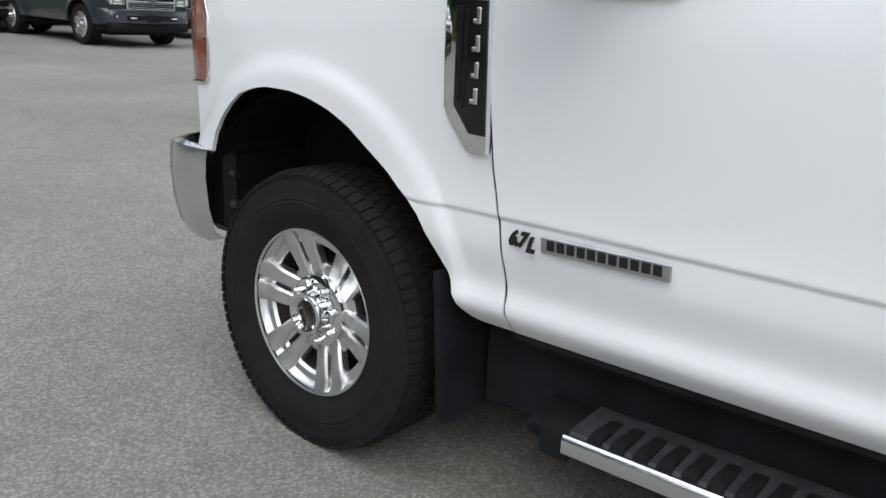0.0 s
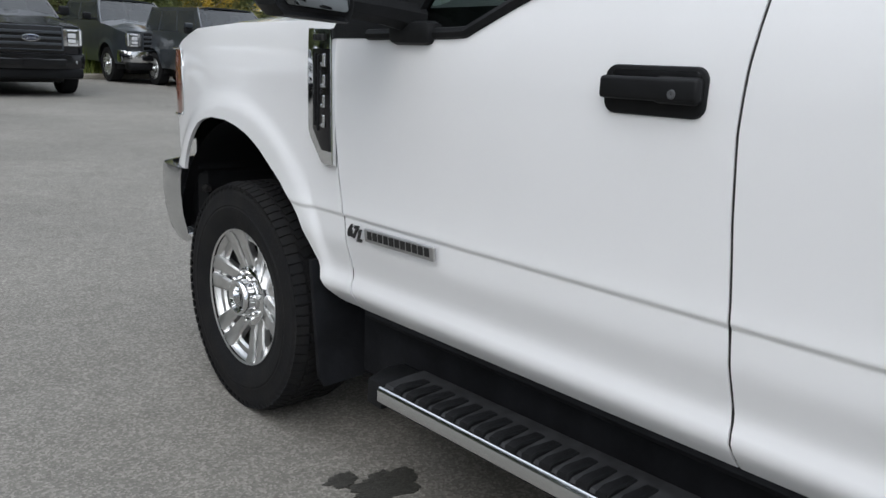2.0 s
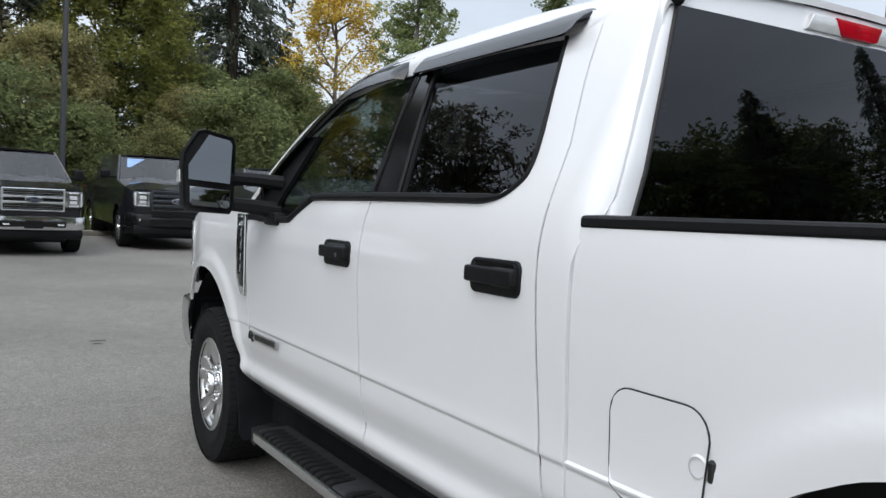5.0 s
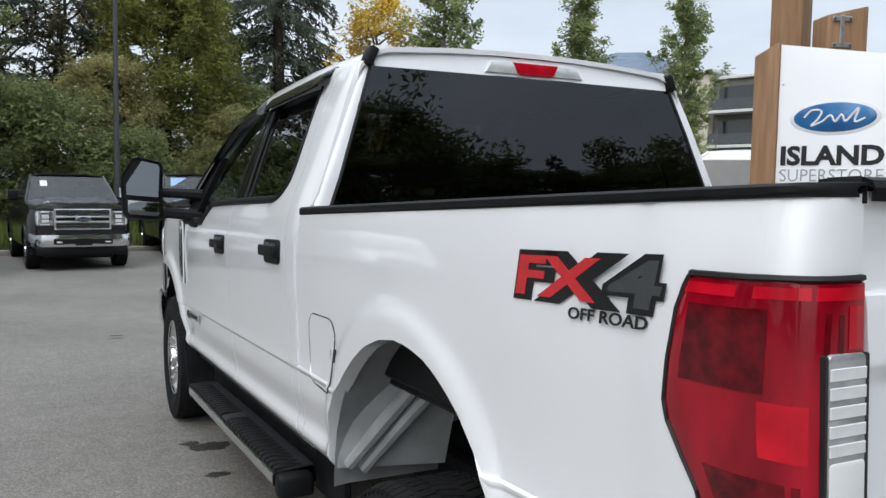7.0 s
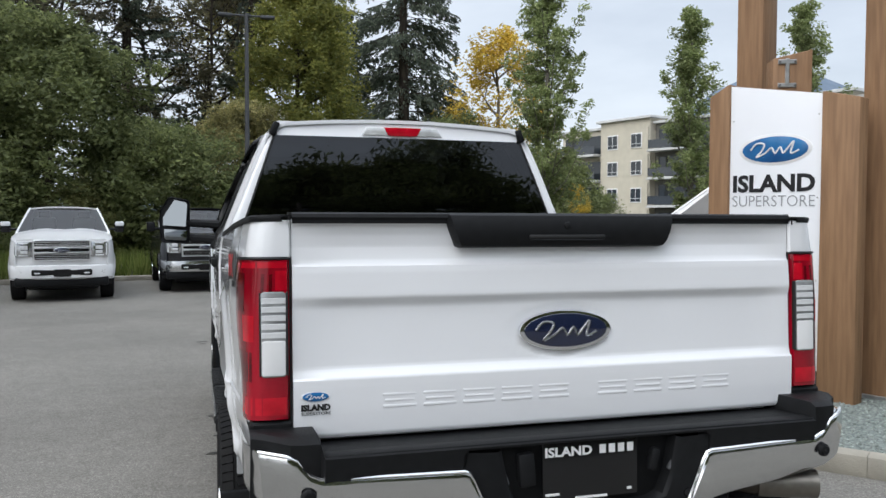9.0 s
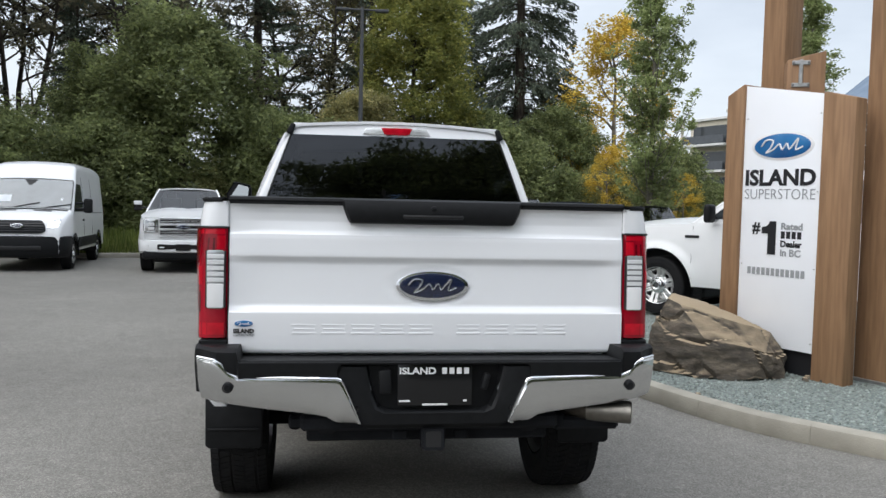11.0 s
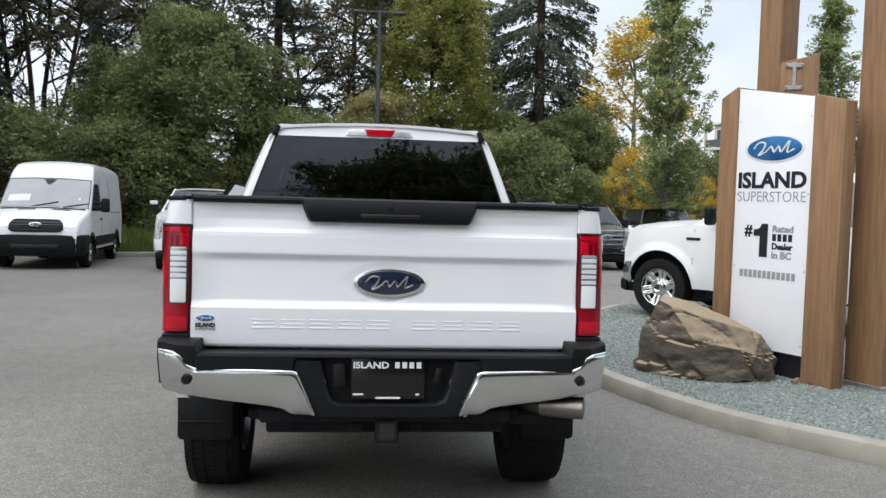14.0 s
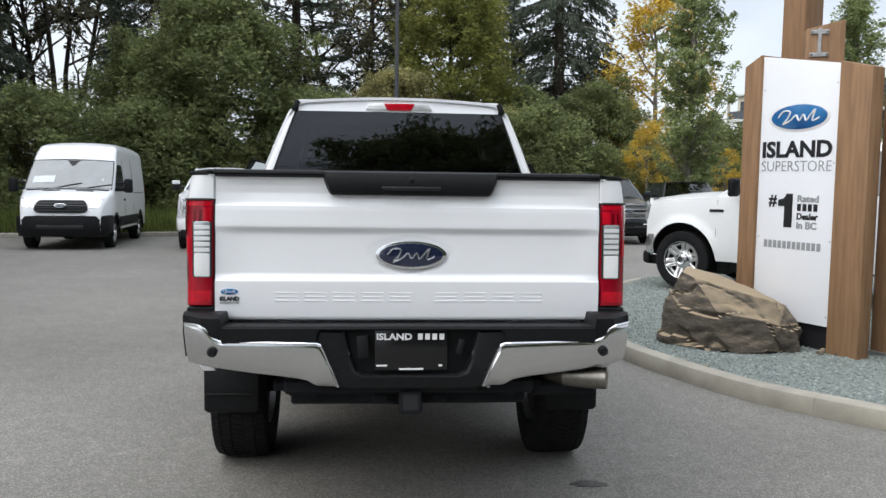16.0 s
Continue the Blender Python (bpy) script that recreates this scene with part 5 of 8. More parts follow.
lamp(1)
lamp(-1)
# rear bumper
bump = part("rear_bumper", M(), PLASTIC, truck, "chromed rear bumper with a black step pad")
bump.data = M().sheet([[(x, y, z) for y, z in ((0.10, 0.74), (0.06, 0.806), (0.02, 0.815), (-0.10, 0.819), (-0.185, 0.822), (-0.202, 0.815), (-0.200, 0.795), (-0.192, 0.742))] if 0.39 < abs(x) < 0.80 else
                       [(x, y, z) for y, z in ((0.10, 0.74), (0.06, 0.806), (0.02, 0.815), (-0.10, 0.819), (-0.185, 0.822), (-0.202, 0.815), (-0.198, 0.808), (-0.15, 0.804))] if abs(x) < 0.39 else
                       [(x, y + 0.12 * smooth01((abs(x) - 0.86) / 0.12), z) for y, z in ((0.12, 0.79), (0.06, 0.858), (0.02, 0.866), (-0.10, 0.868), (-0.165, 0.867), (-0.188, 0.855), (-0.186, 0.78), (-0.14, 0.67))] for x in
                       (-0.978, -0.968, -0.94, -0.88, -0.84, -0.80, -0.79, -0.5, -0.40, -0.385, 0.385, 0.40, 0.5, 0.79, 0.80, 0.84, 0.88, 0.94, 0.968, 0.978)], (0, 1, 0), 0.02).mesh("rear_bumper")
bump.data.materials.append(PLASTIC)


def chrome_half(sgn):
    f = (lambda m: m) if sgn == 1 else (lambda m: m.flip())
    top = [(-0.990, 0.831), (-0.960, 0.828), (-0.890, 0.824), (-0.862, 0.811), (-0.830, 0.770), (-0.80, 0.757), (-0.7, 0.755), (-0.5, 0.752), (-0.40, 0.750), (-0.385, 0.745), (-0.372, 0.722), (-0.34, 0.650), (-0.306, 0.568)]
    bot = [(-0.986, 0.70), (-0.945, 0.662), (-0.88, 0.648), (-0.86, 0.645), (-0.81, 0.638), (-0.77, 0.632), (-0.66, 0.618), (-0.50, 0.600), (-0.44, 0.588), (-0.42, 0.575), (-0.40, 0.566), (-0.36, 0.562), (-0.306, 0.560)]
    rows = []
    for (xt, zt), (xb, zb) in zip(top, bot):
        r = []
        for s, d in ((0.0, 0.006), (0.03, -0.004), (0.10, -0.007), (0.35, 0.003), (0.6, 0.014), (0.88, 0.031), (1.0, 0.048)):
            x, z = xt + (xb - xt) * s, zt + (zb - zt) * s
            w = abs(x)
            y = -0.208 + d + 0.035 * (w / 0.95) ** 3 + (0.16 * ((w - 0.92) / 0.07) ** 2 if w > 0.92 else 0)
            r.append((x, y, z))
        rows.append(r)
    first = rows[0]
    pre = [[(x + dx, y + dy, z) for x, y, z in first] for dx, dy in ((0.004, 0.30), (0.0, 0.16), (-0.003, 0.05))]
    c = part("chrome_cover", f(M().sheet(pre + rows, (0, 1, 0), 0.02)), CHROME_B, bump, "polished chrome bumper half")
    part("bright_lip", f(M().tube([(x, -0.200 + 0.035 * (abs(x) / 0.95) ** 3 + (0.16 * ((abs(x) - 0.92) / 0.07) ** 2 if abs(x) > 0.92 else 0) - 0.004, z) for x, z in top[1:]], 0.006, 6)), CHROME, bump)
    part("parking_sensor", f(M().lathe([(0.001, -0.2135), (0.013, -0.2135), (0.015, -0.210)], 16, "y", (-0.833, 0.018, 0.714)).lathe([(0.015, -0.2125), (0.02, -0.209), (0.022, -0.2)], 18, "y", (-0.833, 0.018, 0.714))), PLASTIC, bump, "round black parking sensor")


chrome_half(1)
chrome_half(-1)
ctr = [(-0.40, 0.80), (0.40, 0.80), (0.385, 0.74), (0.305, 0.555), (0.27, 0.535), (-0.27, 0.535), (-0.305, 0.555), (-0.385, 0.74)]
c = part("bumper_middle", M().prism(ctr, "y", 0.0, -0.150, 0.004), PLASTIC, bump, "black plastic middle of the bumper")
fr = [(-0.285, 0.80), (-0.262, 0.69), (-0.235, 0.628), (-0.20, 0.612), (0.20, 0.612), (0.235, 0.628), (0.262, 0.69), (0.285, 0.80)]
rows = []
for i, (x, z) in enumerate(fr):
    rows.append([(x * 1.45 if z > 0.65 else x * 1.36, -0.188, z - (0.0 if z > 0.7 else 0.052)), (x * 1.05, -0.198, z - 0.004), (x, -0.190, z), (x * 0.97, -0.155, z + 0.006)])
part("recess_frame", M().sheet(rows), PLASTIC, bump)
part("step_lip", M().box((0, -0.165, 0.815), (1.58, 0.06, 0.018), 0.008, 2), PLASTIC, bump)
pl = part("dealer_plate", M().box((0, -0.180, 0.722), (0.31, 0.008, 0.172), 0.004, 2), PLASTIC_S, bump, "black dealer plate with white print")
PL = ((1, 0, 0), (0, 0, 1))
part("plate_word", lettering("ISLAND", 0.026, 0.001, 0.150, 0, 0.0012), PLATEW, pl, at=facing((-0.147, -0.1855, 0.766), *PL))
block_parts("plate_block", 4, 0.112, 0.026, 0.010, 0.002, PLATEW, pl, "plain white block", facing((0.028, -0.1855, 0.766), *PL))
for x, w, z in ((0, 0.105, 0.640), (-0.125, 0.045, 0.655), (0.125, 0.016, 0.655)):
    part("plate_line", M().box((x, -0.1855, z), (w, 0.002, 0.008), 0.001), PLATEW, pl)
for x, w in ((-0.205, 0.052), (0.21, 0.03)):
    part("socket_cover", M().box((x, -0.180, 0.735), (w, 0.03, 0.10 if w > 0.04 else 0.07), 0.01, 2, Matrix.Rotation(radians(-4 if x < 0 else 14), 4, "Y")), PLASTIC, bump, "black trailer socket cover")
both("plate_lamp", M().box((-0.272, -0.18, 0.72), (0.012, 0.02, 0.05), 0.004, 1, Matrix.Rotation(radians(-20), 4, "Y")), GREYPL, "", bump)
for x in (-0.322, 0.322):
    part("parking_sensor", M().lathe([(0.001, -0.198), (0.012, -0.197), (0.014, -0.19)], 14, "y", (x, 0, 0.625)), PLASTIC_S, bump)
# hitch, exhaust, chassis
hitch = part("hitch_receiver", M().prism(rounded(-0.043, 0.448, 0.043, 0.535, 0.012), "y", 0.30, -0.165).box((0, 0.05, 0.49), (1.05, 0.10, 0.085), 0.01), FRAME, truck, "square steel trailer hitch receiver")
part("receiver_mouth", M().prism(rounded(-0.032, 0.458, 0.032, 0.524, 0.008), "y", 0.05, -0.166), SEAL, hitch)
part("receiver_collar", M().prism(rounded(-0.05, 0.440, 0.05, 0.543, 0.016), "y", -0.12, -0.150, 0.004), FRAME, hitch)
both("chain_plate", M().box((-0.13, -0.06, 0.488), (0.07, 0.02, 0.045), 0.008), FRAME, "", hitch)
for x, w, z in ((0.275, 0.018, 0.558), (0.312, 0.015, 0.556), (0.345, 0.014, 0.545)):
    part("warning_label", M().box((x, -0.092, z), (w, 0.002, w), 0.0005), PLATEW, hitch)
part("hitch_crossbar", M().box((0, -0.04, 0.545), (1.10, 0.10, 0.07), 0.015), FRAME, truck)
both("tow_bracket", M().box((-0.52, 0.02, 0.535), (0.16, 0.08, 0.05), 0.01).box((-0.47, 0.0, 0.495), (0.012, 0.03, 0.05)), FRAME)
pts = curve_pts([(0.50, 1.6, 0.40), (0.52, 0.75, 0.44), (0.53, 0.30, 0.545), (0.60, 0.08, 0.575), (0.72, -0.03, 0.578), (0.868, -0.10, 0.578)], 5)
part("exhaust_pipe", M().tube(pts, 0.044, 16, False), PIPE, truck, "dark heat-stained exhaust tailpipe")
part("exhaust_tip", M().tube([(0.70, -0.022, 0.578), (0.78, -0.06, 0.578), (0.872, -0.102, 0.578)], [0.048, 0.049, 0.049], 20, False).tube([(0.874, -0.103, 0.578), (0.80, -0.07, 0.578)], 0.045, 20, True), TIP, truck, "browned steel exhaust tip")
part("exhaust_hanger", M().box((0.70, 0.02, 0.515), (0.30, 0.08, 0.06), 0.015), FRAME, truck)
ch = M().box((-0.44, 3.2, 0.48), (0.09, 5.3, 0.2), 0.02).box((0.44, 3.2, 0.48), (0.09, 5.3, 0.2), 0.02).box((-0.44, 0.27, 0.53), (0.09, 0.6, 0.10), 0.02).box((0.44, 0.27, 0.53), (0.09, 0.6, 0.10), 0.02)
for y in (0.25, 1.9, 3.0, 4.2, 5.4):
    ch.box((0, y, 0.48), (0.9, 0.12, 0.12), 0.02)
part("chassis_frame", ch, FRAME, truck)
# the wide front box is added to stop light leaking through the wheel wells
part("underbody", M().box((0, 3.3, 0.63), (1.72, 2.4, 0.06), 0.02).box((-0.2, 1.9, 0.5), (0.5, 1.0, 0.3), 0.08, 2).box((0, 4.95, 0.54), (1.36, 1.6, 0.42), 0.1, 2).box((0, 0.42, 0.70), (1.6, 0.6, 0.22), 0.06), FRAME, truck)
both("rocker_inner", M().box((-0.885, 3.35, 0.59), (0.10, 2.4, 0.07), 0.02), FRAME)
# added black panels stand in for the shade between sill and running board
both("shade_panel", M().box((-0.80, 3.45, 0.48), (0.04, 2.5, 0.34), 0.01), FRAME)
part("rear_axle", M().tube([(-0.80, 1.21, 0.305), (0.80, 1.21, 0.305)], 0.06, 14).lathe([(0.001, -0.20), (0.10, -0.16), (0.15, -0.05), (0.155, 0.05), (0.10, 0.17), (0.001, 0.2)], 18, "y", (0, 1.21, 0.315)), FRAME, truck)
part("front_axle", M().tube([(-0.80, 5.24, 0.46), (0.80, 5.24, 0.46)], 0.05, 12), FRAME, truck)
for x in (-0.56, 0.56):
    sp = M()
    for k in range(4):
        sp.tube([(x, 0.45 + 0.1 * k, 0.42 - 0.012 * k), (x, 1.21, 0.235 + 0.024 * (3 - k) + 0.02), (x, 1.95 - 0.1 * k, 0.44 - 0.012 * k)], 0.012, 4)
    part("leaf_spring", sp, FRAME, truck)
both("shock_absorber", M().tube([(-0.62, 1.02, 0.27), (-0.55, 0.9, 0.7)], 0.03, 10), FRAME)
part("spare_tyre", M().lathe([(0.22, -0.10), (0.36, -0.11), (0.40, -0.06), (0.40, 0.06), (0.36, 0.11), (0.22, 0.10)], 32, "z", (0, 0.62, 0.55)), RUBBER, truck)


# wheels
def tyre_mesh(r=0.42, w=0.285, blocks_on=True):
    h = w / 2
    prof = [(0.238, -h + 0.035), (0.246, -h + 0.012), (0.262, -h + 0.010), (0.275, -h + 0.004), (0.30, -h - 0.004), (0.325, -h - 0.006), (0.330, -h - 0.003), (0.335, -h - 0.005), (0.365, -h + 0.002), (0.372, -h + 0.001), (0.380, -h + 0.002), (0.398, -h + 0.009), (0.408, -h + 0.022), (0.411, -h + 0.045),
            (0.412, 0)]
    prof = [(a * r / 0.42, b) for a, b in prof]
    prof += [(a, -b) for a, b in prof[-2::-1]]
    o = M().lathe(prof, 72, "x")
    tread = M()
    if blocks_on:
        n = 76
        for i in range(n):
            a = 2 * math.pi * i / n
            for k, (x, sx, sa, da) in enumerate(((-0.121, 0.046, 0.0295, 0.0), (-0.066, 0.050, 0.0285, 0.5), (-0.005, 0.058, 0.028, 0.15), (0.058, 0.050, 0.0285, 0.65), (0.117, 0.046, 0.0295, 0.35))):
                b = a + da * 2 * math.pi / n
                rr = (0.4155 if 0 < k < 4 else 0.4095) * r / 0.42
                turn = Matrix.Rotation(b, 4, "X")
                tw = Matrix.Rotation(0.32 if k in (1, 3) else (-0.25 if k == 2 else 0.0), 4, "Z") 
                lean = Matrix.Rotation(radians(-17 if k == 0 else (17 if k == 4 else 0)), 4, "Y")
                m = turn @ Matrix.Translation((x, 0, rr)) @ tw @ lean
                q = [m @ Vector((sx / 2 * p, sa / 2 * s, t)) for t, e in ((-0.008, 1), (0.0012, 0.95)) for p, s in ((-e, -e), (e, -e), (e, e), (-e, e))]
                tread.add(q, [(4, 5, 6, 7), (0, 1, 5, 4), (1, 2, 6, 5), (2, 3, 7, 6), (3, 0, 4, 7)])
        for i in range(n):
            a = 2 * math.pi * (i + 0.5) / n
            for sx in (-1, 1):
                m = Matrix.Rotation(a, 4, "X") @ Matrix.Translation((sx * (h - 0.004), 0, 0.386 * r / 0.42))
                q = [m @ Vector((sx * t, 0.009 * p, 0.012 * s)) for t in (-0.004, 0.0002) for p, s in ((-1, -1), (1, -1), (1, 1), (-1, 1))]
                tread.add(q, [(4, 5, 6, 7), (0, 1, 5, 4), (1, 2, 6, 5), (2, 3, 7, 6), (3, 0, 4, 7)])
    return o.mesh("wheel", 30), tread.mesh("tread", 30) if blocks_on else None


def rim_parts():
    rim = M().lathe([(0.239, -0.128), (0.246, -0.132), (0.248, -0.126), (0.238, -0.118), (0.228, -0.108), (0.222, -0.085), (0.214, -0.02), (0.210, 0.10), (0.235, 0.13)], 64, "x")
    rim.lathe([(0.224, -0.100), (0.205, -0.098), (0.198, -0.088), (0.205, -0.07), (0.222, -0.07)], 64, "x")
    rim.lathe([(0.001, -0.070), (0.085, -0.074), (0.128, -0.082), (0.142, -0.074), (0.138, -0.045)], 48, "x")
    for i in range(6):
        a = 2 * math.pi * i / 6 + 0.533
        for d in (-1, 1):
            sp = M()
            w0, w1 = 0.024, 0.030
            o0, o1 = d * 0.0285, d * 0.0365
            prof = []
            for r, w, o, x in ((0.085, w0, o0, -0.075), (0.12, w0, o0 * 1.05, -0.090), (0.17, (w0 + w1) / 2, (o0 + o1) / 2, -0.103), (0.206, w1, o1, -0.112), (0.238, w1 * 1.08, o1 * 1.04, -0.127)):
                prof.append([(x + 0.030, o - w, r), (x + 0.006, o - w * 0.95, r), (x, o - w * 0.65, r), (x + 0.003, o, r), (x, o + w * 0.65, r), (x + 0.006, o + w * 0.95, r), (x + 0.030, o + w, r)])
            sp.sheet(prof)
            rim.join(sp.moved(Matrix.Rotation(a, 4, "X")))
    back = M().lathe([(0.001, -0.02), (0.20, -0.02), (0.205, 0.03)], 40, "x").lathe([(0.12, -0.045), (0.165, -0.045), (0.168, -0.02)], 40, "x")
    cap = M().lathe([(0.036, -0.112), (0.042, -0.140), (0.054, -0.150), (0.064, -0.148), (0.069, -0.138), (0.071, -0.108), (0.076, -0.104), (0.101, -0.102), (0.109, -0.098), (0.112, -0.090), (0.113, -0.06)], 48, "x")
    lug = M().lathe([(0.001, -0.126), (0.007, -0.1255), (0.0105, -0.121), (0.0125, -0.094)], 10, "x")
    dark = M().lathe([(0.001, -0.114), (0.038, -0.114)], 20, "x").join(M().lathe([(0.016, -0.116), (0.020, -0.112), (0.020, -0.105)], 14, "x"))
    for o in (rim, back):
        o.v = [(x, y * 1.035, z * 1.035) for x, y, z in o.v]
    return rim.mesh("rim", 40), back.mesh("brake_disc"), cap.mesh("hub_cap", 30), lug.mesh("wheel_nut", 30), dark.mesh("hub_opening")


TYRE_ME, TREAD_ME = tyre_mesh(0.431)
RIM_ME, BACK_ME, CAP_ME, LUG_ME, HOLE_ME = rim_parts()


def put_wheel(parent, at, tyre=None, label="all-terrain tyre on a machined alloy wheel", rim_mat=None):
    w = part("wheel", tyre or TYRE_ME, RUBBER, parent, label, at)
    if not tyre:
        tagged(part("tread", TREAD_ME, RUBBER, w, "black tread blocks"), "black tread blocks", kind="stuff")
    part("rim", RIM_ME, rim_mat or ALLOY, w, "machined alloy rim")
    part("brake_disc", BACK_ME, FRAME, w)
    part("hub_cap", CAP_ME, CHROME, w, "chrome hub cap")
    for i in range(8):
        part("wheel_nut", LUG_ME, CHROME, w, at=Matrix.Rotation(2 * math.pi * (i + 0.5) / 8, 4, "X") @ Matrix.Translation((0, 0, 0.0885)))
    part("hub_opening", HOLE_ME, SEAL, w)
    return w


for x, y, z in ((-0.868, 5.225, 0.468), (-0.892, 1.205, 0.308)):
    put_wheel(truck, Matrix.Translation((x, y, z)) @ Matrix.Rotation(0.2 if y > 3 else 0.9, 4, "X"))
    put_wheel(truck, Matrix.Translation((-x, y, z)) @ Matrix.Rotation(math.pi, 4, "Z"))


# running boards
RIB_ME = M().sheet([[(x, -w, z), (x, -w * 0.8, z + 0.004), (x, w * 0.8, z + 0.004), (x, w, z)] for x, w, z in ((-0.068, 0.016, -0.018), (-0.066, 0.0165, -0.004), (-0.045, 0.0165, 0.004), (0.040, 0.0165, 0.006), (0.046, 0.015, -0.012))], (0, 0, -1), 0.012).mesh("tread_rib")
def board(sgn):
    f = (lambda m: m) if sgn == 1 else (lambda m: m.flip())
    y0, y1 = 2.38, 4.315
    def zt(y):
        return 0.450 + (0.430 - 0.450) * (y - y0) / (y1 - y0)
    b = part("running_board", f(M().sheet([[(x, y, zt(y) + z) for x, z in ((-0.865, -0.075), (-0.865, 0.002), (-0.878, 0.010), (-1.018, 0.0), (-1.034, -0.006), (-1.034, -0.050), (-1.018, -0.056), (-0.865, -0.060))] for y in (y0, y0 + 0.4, y1 - 0.4, y1)]).prism([(-1.034, y1 - 0.01), (-0.87, y1 - 0.01), (-0.87, y1 + 0.10), (-0.925, y1 + 0.11), (-1.028, y1 + 0.065)], "z", zt(y1) - 0.066, zt(y1) + 0.008, 0.012).box((-0.962, y0 - 0.03, zt(y0) - 0.045), (0.142, 0.08, 0.092), 0.02, 3)), PLASTIC, truck, "black running board with a chrome edge")
    part("edge_strip", f(M().sheet([[(x, y, zt(y) + z) for x, z in ((-1.032, 0.001), (-1.037, -0.003), (-1.041, -0.010), (-1.040, -0.042), (-1.034, -0.048))] for y in (y0, (y0 + y1) / 2, y1)], (1, 0, 0), 0.004)), CHROME_B, b, "bright chrome edge strip")
    part("tread_pad", f(M().sheet([[(x, y, zt(y) + z) for x, z in ((-0.866, 0.0), (-0.868, 0.012), (-0.872, 0.015), (-0.926, 0.0135), (-1.014, 0.006), (-1.022, -0.002))] for y in (y0 + 0.01, (y0 + y1) / 2, y1 - 0.005)], (0, 0, -1), 0.006)), TREAD, b, "worn grey rubber tread strip")
    y = y0 + 0.03
    while y < y1 - 0.04:
        if not (3.30 < y < 3.42):
            part("tread_rib", RIB_ME, PLASTIC, b, at=Matrix.Translation((-0.960 * sgn, y, zt(y) + 0.010)) @ Matrix.Rotation(radians(4 * sgn), 4, "Y") @ (Matrix() if sgn == 1 else Matrix.Rotation(math.pi, 4, "Z")))
        y += 0.0555
    for yy in (2.75, 3.55, 4.15, 4.42):
        part("bracket", f(M().box((-0.86, yy, 0.375), (0.16, 0.12, 0.04), 0.012, 2, Matrix.Rotation(radians(-14), 4, "Y"))), FRAME, b)


board(1)
board(-1)

# ---- timber sign, boulder ----
SG = Matrix.Translation((3.54, 4.09, 0.0)) @ Matrix.Rotation(radians(-66.2), 4, "Z")
sign = thing("dealer_sign", "tall white dealer sign panel held between two stained timbers", "sign", SG)


def timber(x0, x1, y0, y1, z0, ztl, ztr):
    m = M()
    bm = bmesh.new()
    vs = [bm.verts.new((x, y, z)) for x, y, z in ((x0, y0, z0), (x1, y0, z0), (x1, y1, z0), (x0, y1, z0), (x0, y0, ztl), (x1, y0, ztr), (x1, y1, ztr), (x0, y1, ztl))]
    for q in ((3, 2, 1, 0), (4, 5, 6, 7), (0, 1, 5, 4), (1, 2, 6, 5), (2, 3, 7, 6), (3, 0, 4, 7)):
        bm.faces.new([vs[i] for i in q])
    bmesh.ops.bevel(bm, geom=bm.edges[:], offset=0.012, segments=2, affect="EDGES", profile=0.5)
    m.take(bm)
    return m


part("side_timber", timber(-0.20, -0.004, -0.03, 0.30, 0.06, 2.74, 2.84), TIMBER, sign, "stained timber post")
part("side_timber", timber(0.844, 1.155, -0.03, 0.135, 0.06, 2.685, 2.605), TIMBER, sign, "stained timber post")
pan = part("panel", M().prism([(0.0, 0.335), (0.84, 0.335), (0.84, 2.668), (0.0, 2.82)], "y", 0.06, 0.0, 0.003), SIGNW, sign, "white printed aluminium panel")
part("plinth", M().box((0.42, 0.12, 0.22), (0.83, 0.14, 0.26), 0.01), SIGNK, sign, "dark recessed plinth")
F = ((1, 0, 0), (0, 0, 1))


def on_panel(x, z):
    return facing((x, -0.003, z), *F)


part("sign_word", lettering("ISLAND", 0.140, 0.003, 0.755, 0, 0.0075), SIGNK, pan, "heavy black capitals", on_panel(0.035, 1.862))
part("sign_word", lettering("SUPERSTORE", 0.098, 0.003, 0.755, 0, -0.0015), SIGNG, pan, "thin grey capitals", on_panel(0.035, 1.728))
part("sign_word", lettering("#", 0.105, 0.003, 0.092, 0, 0.004), SIGNK, pan, "", on_panel(0.135, 1.405))
part("sign_word", M().prism([(0.070, 0.0), (0.158, 0.0), (0.158, 0.315), (0.088, 0.315), (0.078, 0.288), (0.052, 0.266), (0.0, 0.256), (0.0, 0.196), (0.070, 0.196)], "z", 0.0, 0.003), SIGNK, pan, "", on_panel(0.245, 1.205))
part("sign_word", lettering("Rated", 0.058, 0.003, 0.225, 0, 0.003), SIGNG, pan, "", on_panel(0.455, 1.448))
block_parts("sign_block", 4, 0.215, 0.066, 0.016, 0.003, SIGNK, pan, "plain black block", on_panel(0.455, 1.362))
part("sign_word", lettering("Dealer", 0.056, 0.003, 0.225, 0, 0.003), SIGNK, pan, "", on_panel(0.455, 1.285))
part("sign_word", lettering("in BC", 0.062, 0.003, 0.215, 0, 0.003), SIGNG, pan, "", on_panel(0.455, 1.200))
block_parts("sign_block", 12, 0.62, 0.070, 0.014, 0.003, SIGNG, pan, "plain grey block", on_panel(0.10, 1.005))
emblem(pan, facing((0.425, -0.0005, 2.225), *F), 0.335, 0.137, BLUE, PLATEW, 0.003)
for x in (0.03, 0.81):
    for z in (0.42, 1.1, 1.8, 2.5):
        part("rivet", M().lathe([(0.001, -0.006), (0.006, -0.005), (0.008, 0.0)], 8, "y", (x, 0, z)), GALV, pan)
RZ = radians(-66.2)
